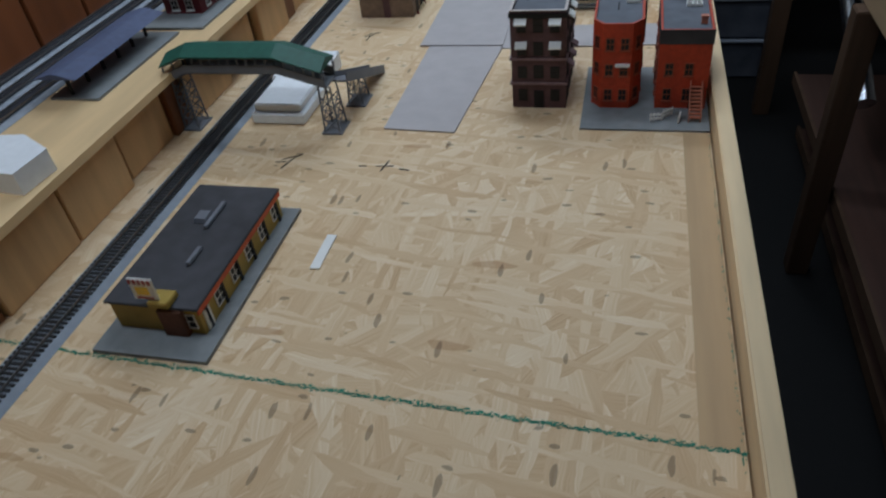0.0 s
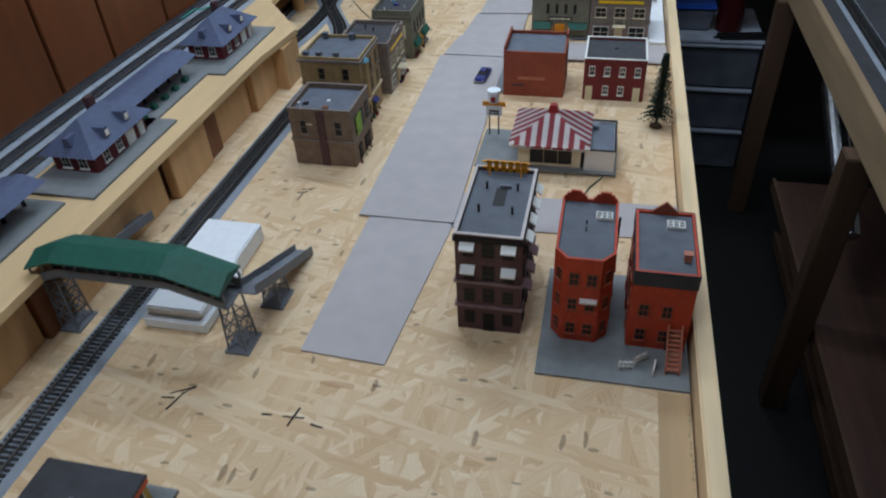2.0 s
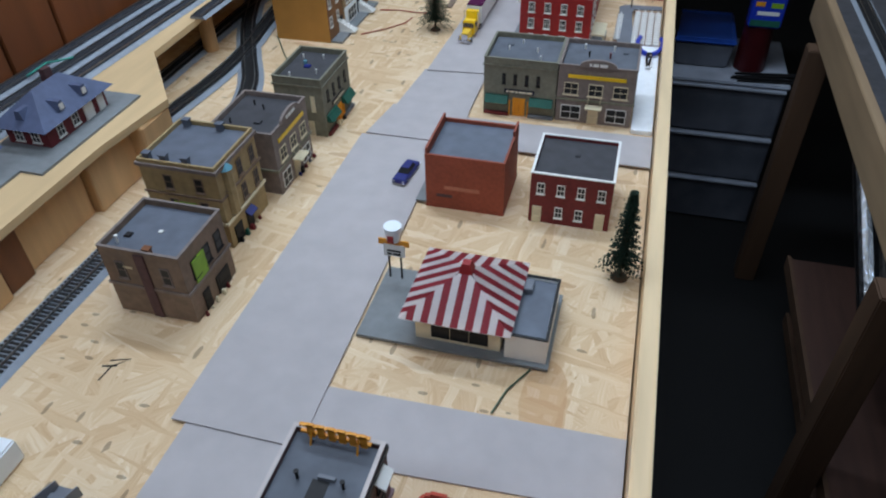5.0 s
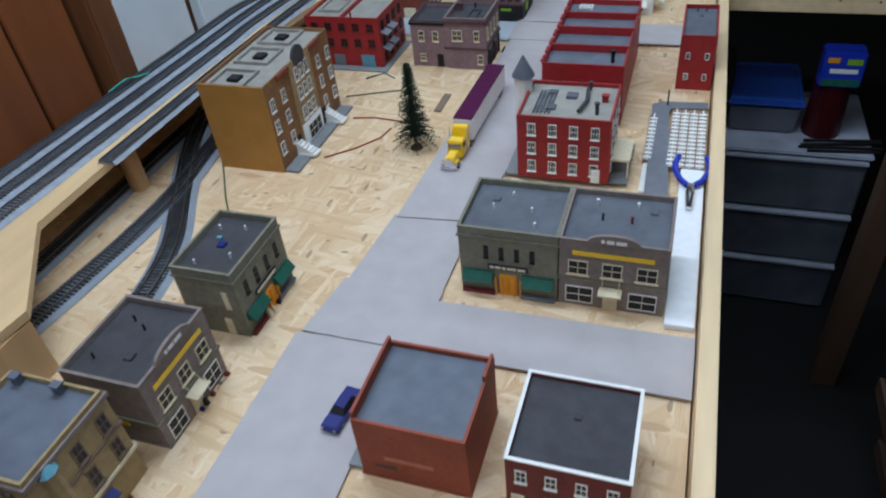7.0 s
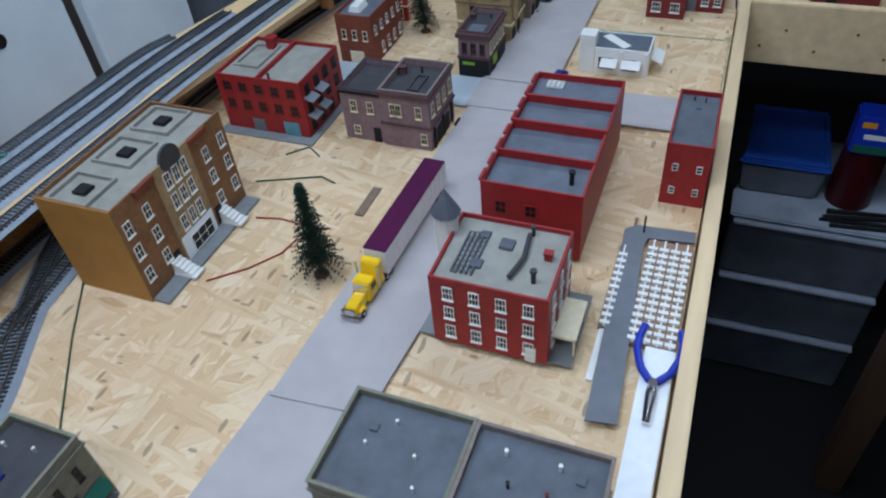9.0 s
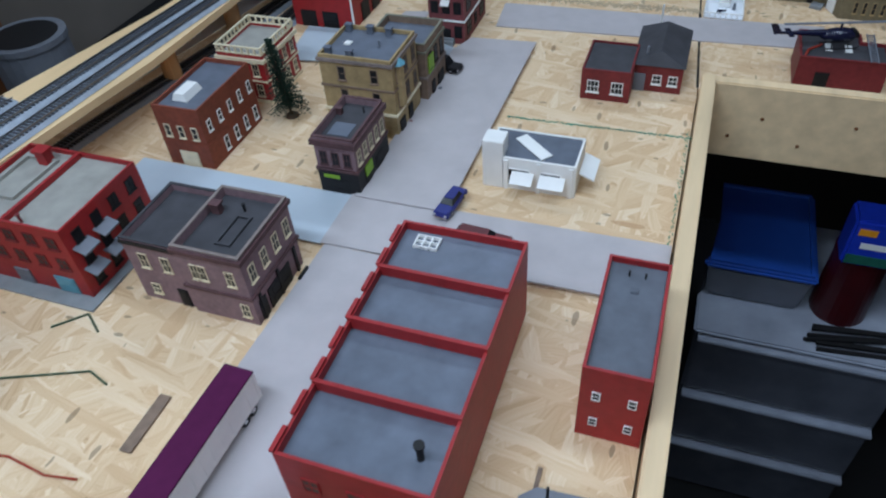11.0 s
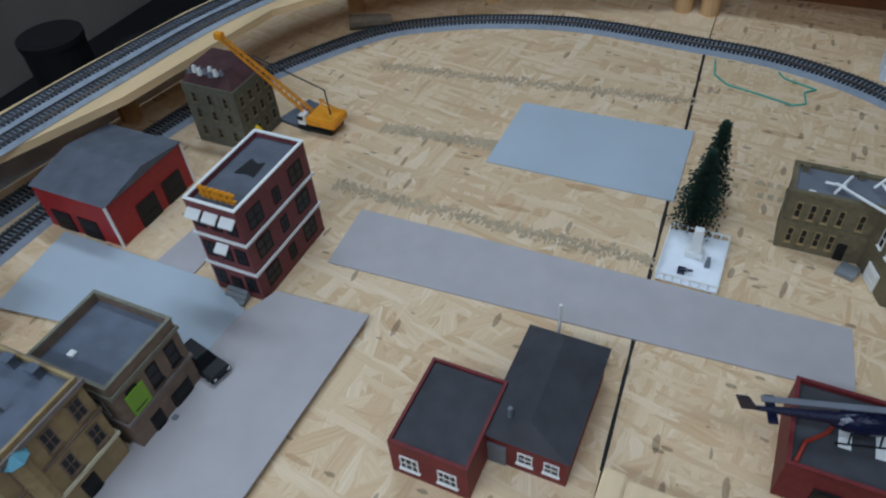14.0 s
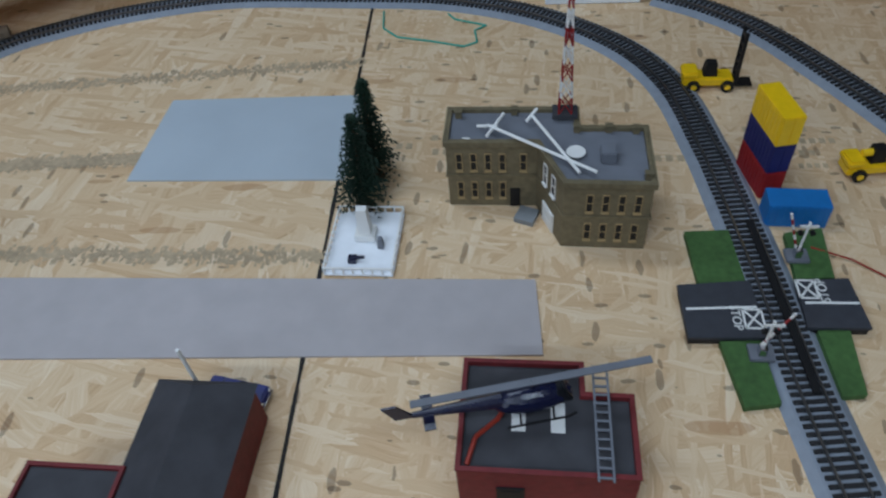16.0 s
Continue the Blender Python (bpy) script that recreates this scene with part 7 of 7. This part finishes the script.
for k in range(7):
    part("post", box(-0.002, -0.12 + k * 0.04, 0.0036, 0.002, -0.116 + k * 0.04, 0.0358), BLACK, e)
e = thing("platform_roof", "long slate grey platform roof on dark posts", "platform roof", -0.80, 0.815, 0.1005)
part("canopy", tapered(-0.035, -0.11, 0.036, 0.035, 0.13, 0.044, 0.03, 0.03, 0.0, 0.0), SLATE, e)
part("platform_slab", box(-0.03, -0.1, 0.0, 0.05, 0.13, 0.0035), CONCRETE, e)
for k in range(6):
    part("post", box(-0.002, -0.09 + k * 0.04, 0.0036, 0.002, -0.086 + k * 0.04, 0.0358), BLACK, e)
for k in range(6):
    tagged(part("platform_planter", tapered(-0.778, 1.145 + k * 0.035, 0.1042, -0.768, 1.157 + k * 0.035, 0.112, 0.001, 0.001, 0.001, 0.001), GREEN), "small green planter on the platform", "planter", "planters")

# ---- loose things by the aisle edge ----
tagged(part("foam_strip", box(0.046, 1.83, 0.0003, 0.081, 2.175, 0.009, bevel=0.001), FOAM), "long white foam strip along the table edge", "foam strip")
tagged(part("grey_strip", prism([(0.000, 2.05), (0.034, 2.055), (0.016, 2.345), (0.02, 2.362), (0.08, 2.368), (0.08, 2.39), (0.0, 2.385), (-0.014, 2.372), (-0.012, 2.34)], 0.0095, 0.0115), GREYP), "grey plastic platform strip with a rounded corner", "strip")
for x0, y0, x1, y1, nx in ((0.022, 2.175, 0.080, 2.362, 4), (-0.014, 2.19, 0.000, 2.34, 1)):
    e = thing("bench_grid", "white plastic model benches still on their sprue", "sprue", x0, y0, 0.0096)
    part("tray", box(0, 0, -0.009, x1 - x0, y1 - y0, -0.0005), surface("brown_tray", (150, 120, 100), 0.7, 0.2, 0.006, 0.1), e)
    n = int((y1 - y0) / 0.0125)
    w = (x1 - x0) / nx
    for i in range(nx):
        part("sprue_bar", box(i * w + w * 0.42, 0, 0, i * w + w * 0.58, y1 - y0, 0.002), WHITE, e)
        for k in range(n):
            part("bench", box(i * w + 0.001, 0.002 + k * 0.0125, 0.0003, i * w + w - 0.001, 0.0075 + k * 0.0125, 0.0035), WHITE, e)
e = thing("pliers", "needle-nose pliers with blue grips lying on the foam", "pliers", 0.062, 2.115, 0.0095)
for s in (-1, 1):
    part("grip", wire([(s * 0.004, 0.005, 0.006), (s * 0.016, 0.02, 0.006), (s * 0.0245, 0.045, 0.006), (s * 0.025, 0.066, 0.006), (s * 0.021, 0.086, 0.006)], 0.0045, None, 10), HANDLE, e, "blue rubber grip")
    part("jaw", wire([(-s * 0.001, 0.008, 0.006), (-s * 0.004, -0.012, 0.006), (-s * 0.0018, -0.052, 0.006)], 0.0026, None, 8), CHROME, e)
part("pivot", tube((0, 0.0, 0.001), (0, 0.0, 0.011), 0.0055, 0.0055, None, 16), CHROME, e)
tagged(part("small_antenna", tube((0.012, 2.372, 0.0118), (0.012, 2.372, 0.04), 0.0014), BLACK), "thin black post standing on the grey strip", "post")
tagged(part("wood_scrap", box(-0.405, 2.307, 0.0004, -0.391, 2.377, 0.003, bevel=0.0006), BROWN), "weathered wood strip lying on the board", "strip")
tagged(part("wood_scrap", box(-0.004, 2.36, 0.0004, 0.0, 2.41, 0.003), BROWN), "weathered wood strip lying on the board", "strip")
for pts, m, lab in (
    ([(-0.55, 2.26), (-0.51, 2.268), (-0.46, 2.262), (-0.425, 2.268)], COPPERW, "red wire lying on the board"),
    ([(-0.545, 2.12), (-0.50, 2.16), (-0.47, 2.20), (-0.463, 2.235)], COPPERW, "red wire lying on the board"),
    ([(-0.60, 2.34), (-0.55, 2.36), (-0.50, 2.38), (-0.47, 2.37)], DARKGREENW, "dark green wire lying on the board"),
    ([(-0.59, 2.42), (-0.56, 2.45), (-0.53, 2.43)], DARKGREENW, "dark green wire lying on the board"),
    ([(-0.72, 2.07), (-0.66, 1.98), (-0.60, 1.90), (-0.57, 1.86)], DARKGREENW, "dark green wire lying on the board"),
    ([(-0.60, 1.45), (-0.62, 1.52), (-0.60, 1.58), (-0.64, 1.62)], TURQ, "turquoise thread beside the shops"),
    ([(-0.06, 1.205), (-0.05, 1.24), (-0.03, 1.275)], DARKGREENW, "thin wire from the restaurant plate"),
):
    tagged(part("loose_wire", wire([(x, y, 0.0018) for x, y in pts], 0.0013), m), lab, "wire", "loose wires")
for x, y, z in ((-0.93, 1.6, 0.1102), (-0.94, 2.1, 0.1102)):
    tagged(part("loose_wire", wire([(x, y, z), (x + 0.02, y + 0.03, z + 0.012), (x + 0.01, y + 0.06, z), (x + 0.03, y + 0.08, z)], 0.0018), TURQ), "turquoise cord lying on the deck track", "wire", "loose wires")
e = thing("box_car", "navy and grey model freight shed by the far track", "freight shed", 0.345, 3.905)
part("lower", box(-0.06, -0.02, 0.0006, 0.07, 0.03, 0.045, bevel=0.001), PAINTBLUE, e)
part("upper", box(-0.058, -0.019, 0.0452, 0.068, 0.029, 0.085, bevel=0.001), DARKNAVY, e, "navy upper half")
part("mark", box(0.03, -0.0198, 0.06, 0.045, -0.0192, 0.07), GOLD, e)
tagged(part("driftwood", tube((-0.555, 3.785, 0.016), (-0.49, 3.82, 0.014), 0.014, 0.010, None, 9), surface("grey_log", (112, 98, 82), 0.85, 0.3, 0.008, 0.4)), "short grey log beside the curved track", "log")
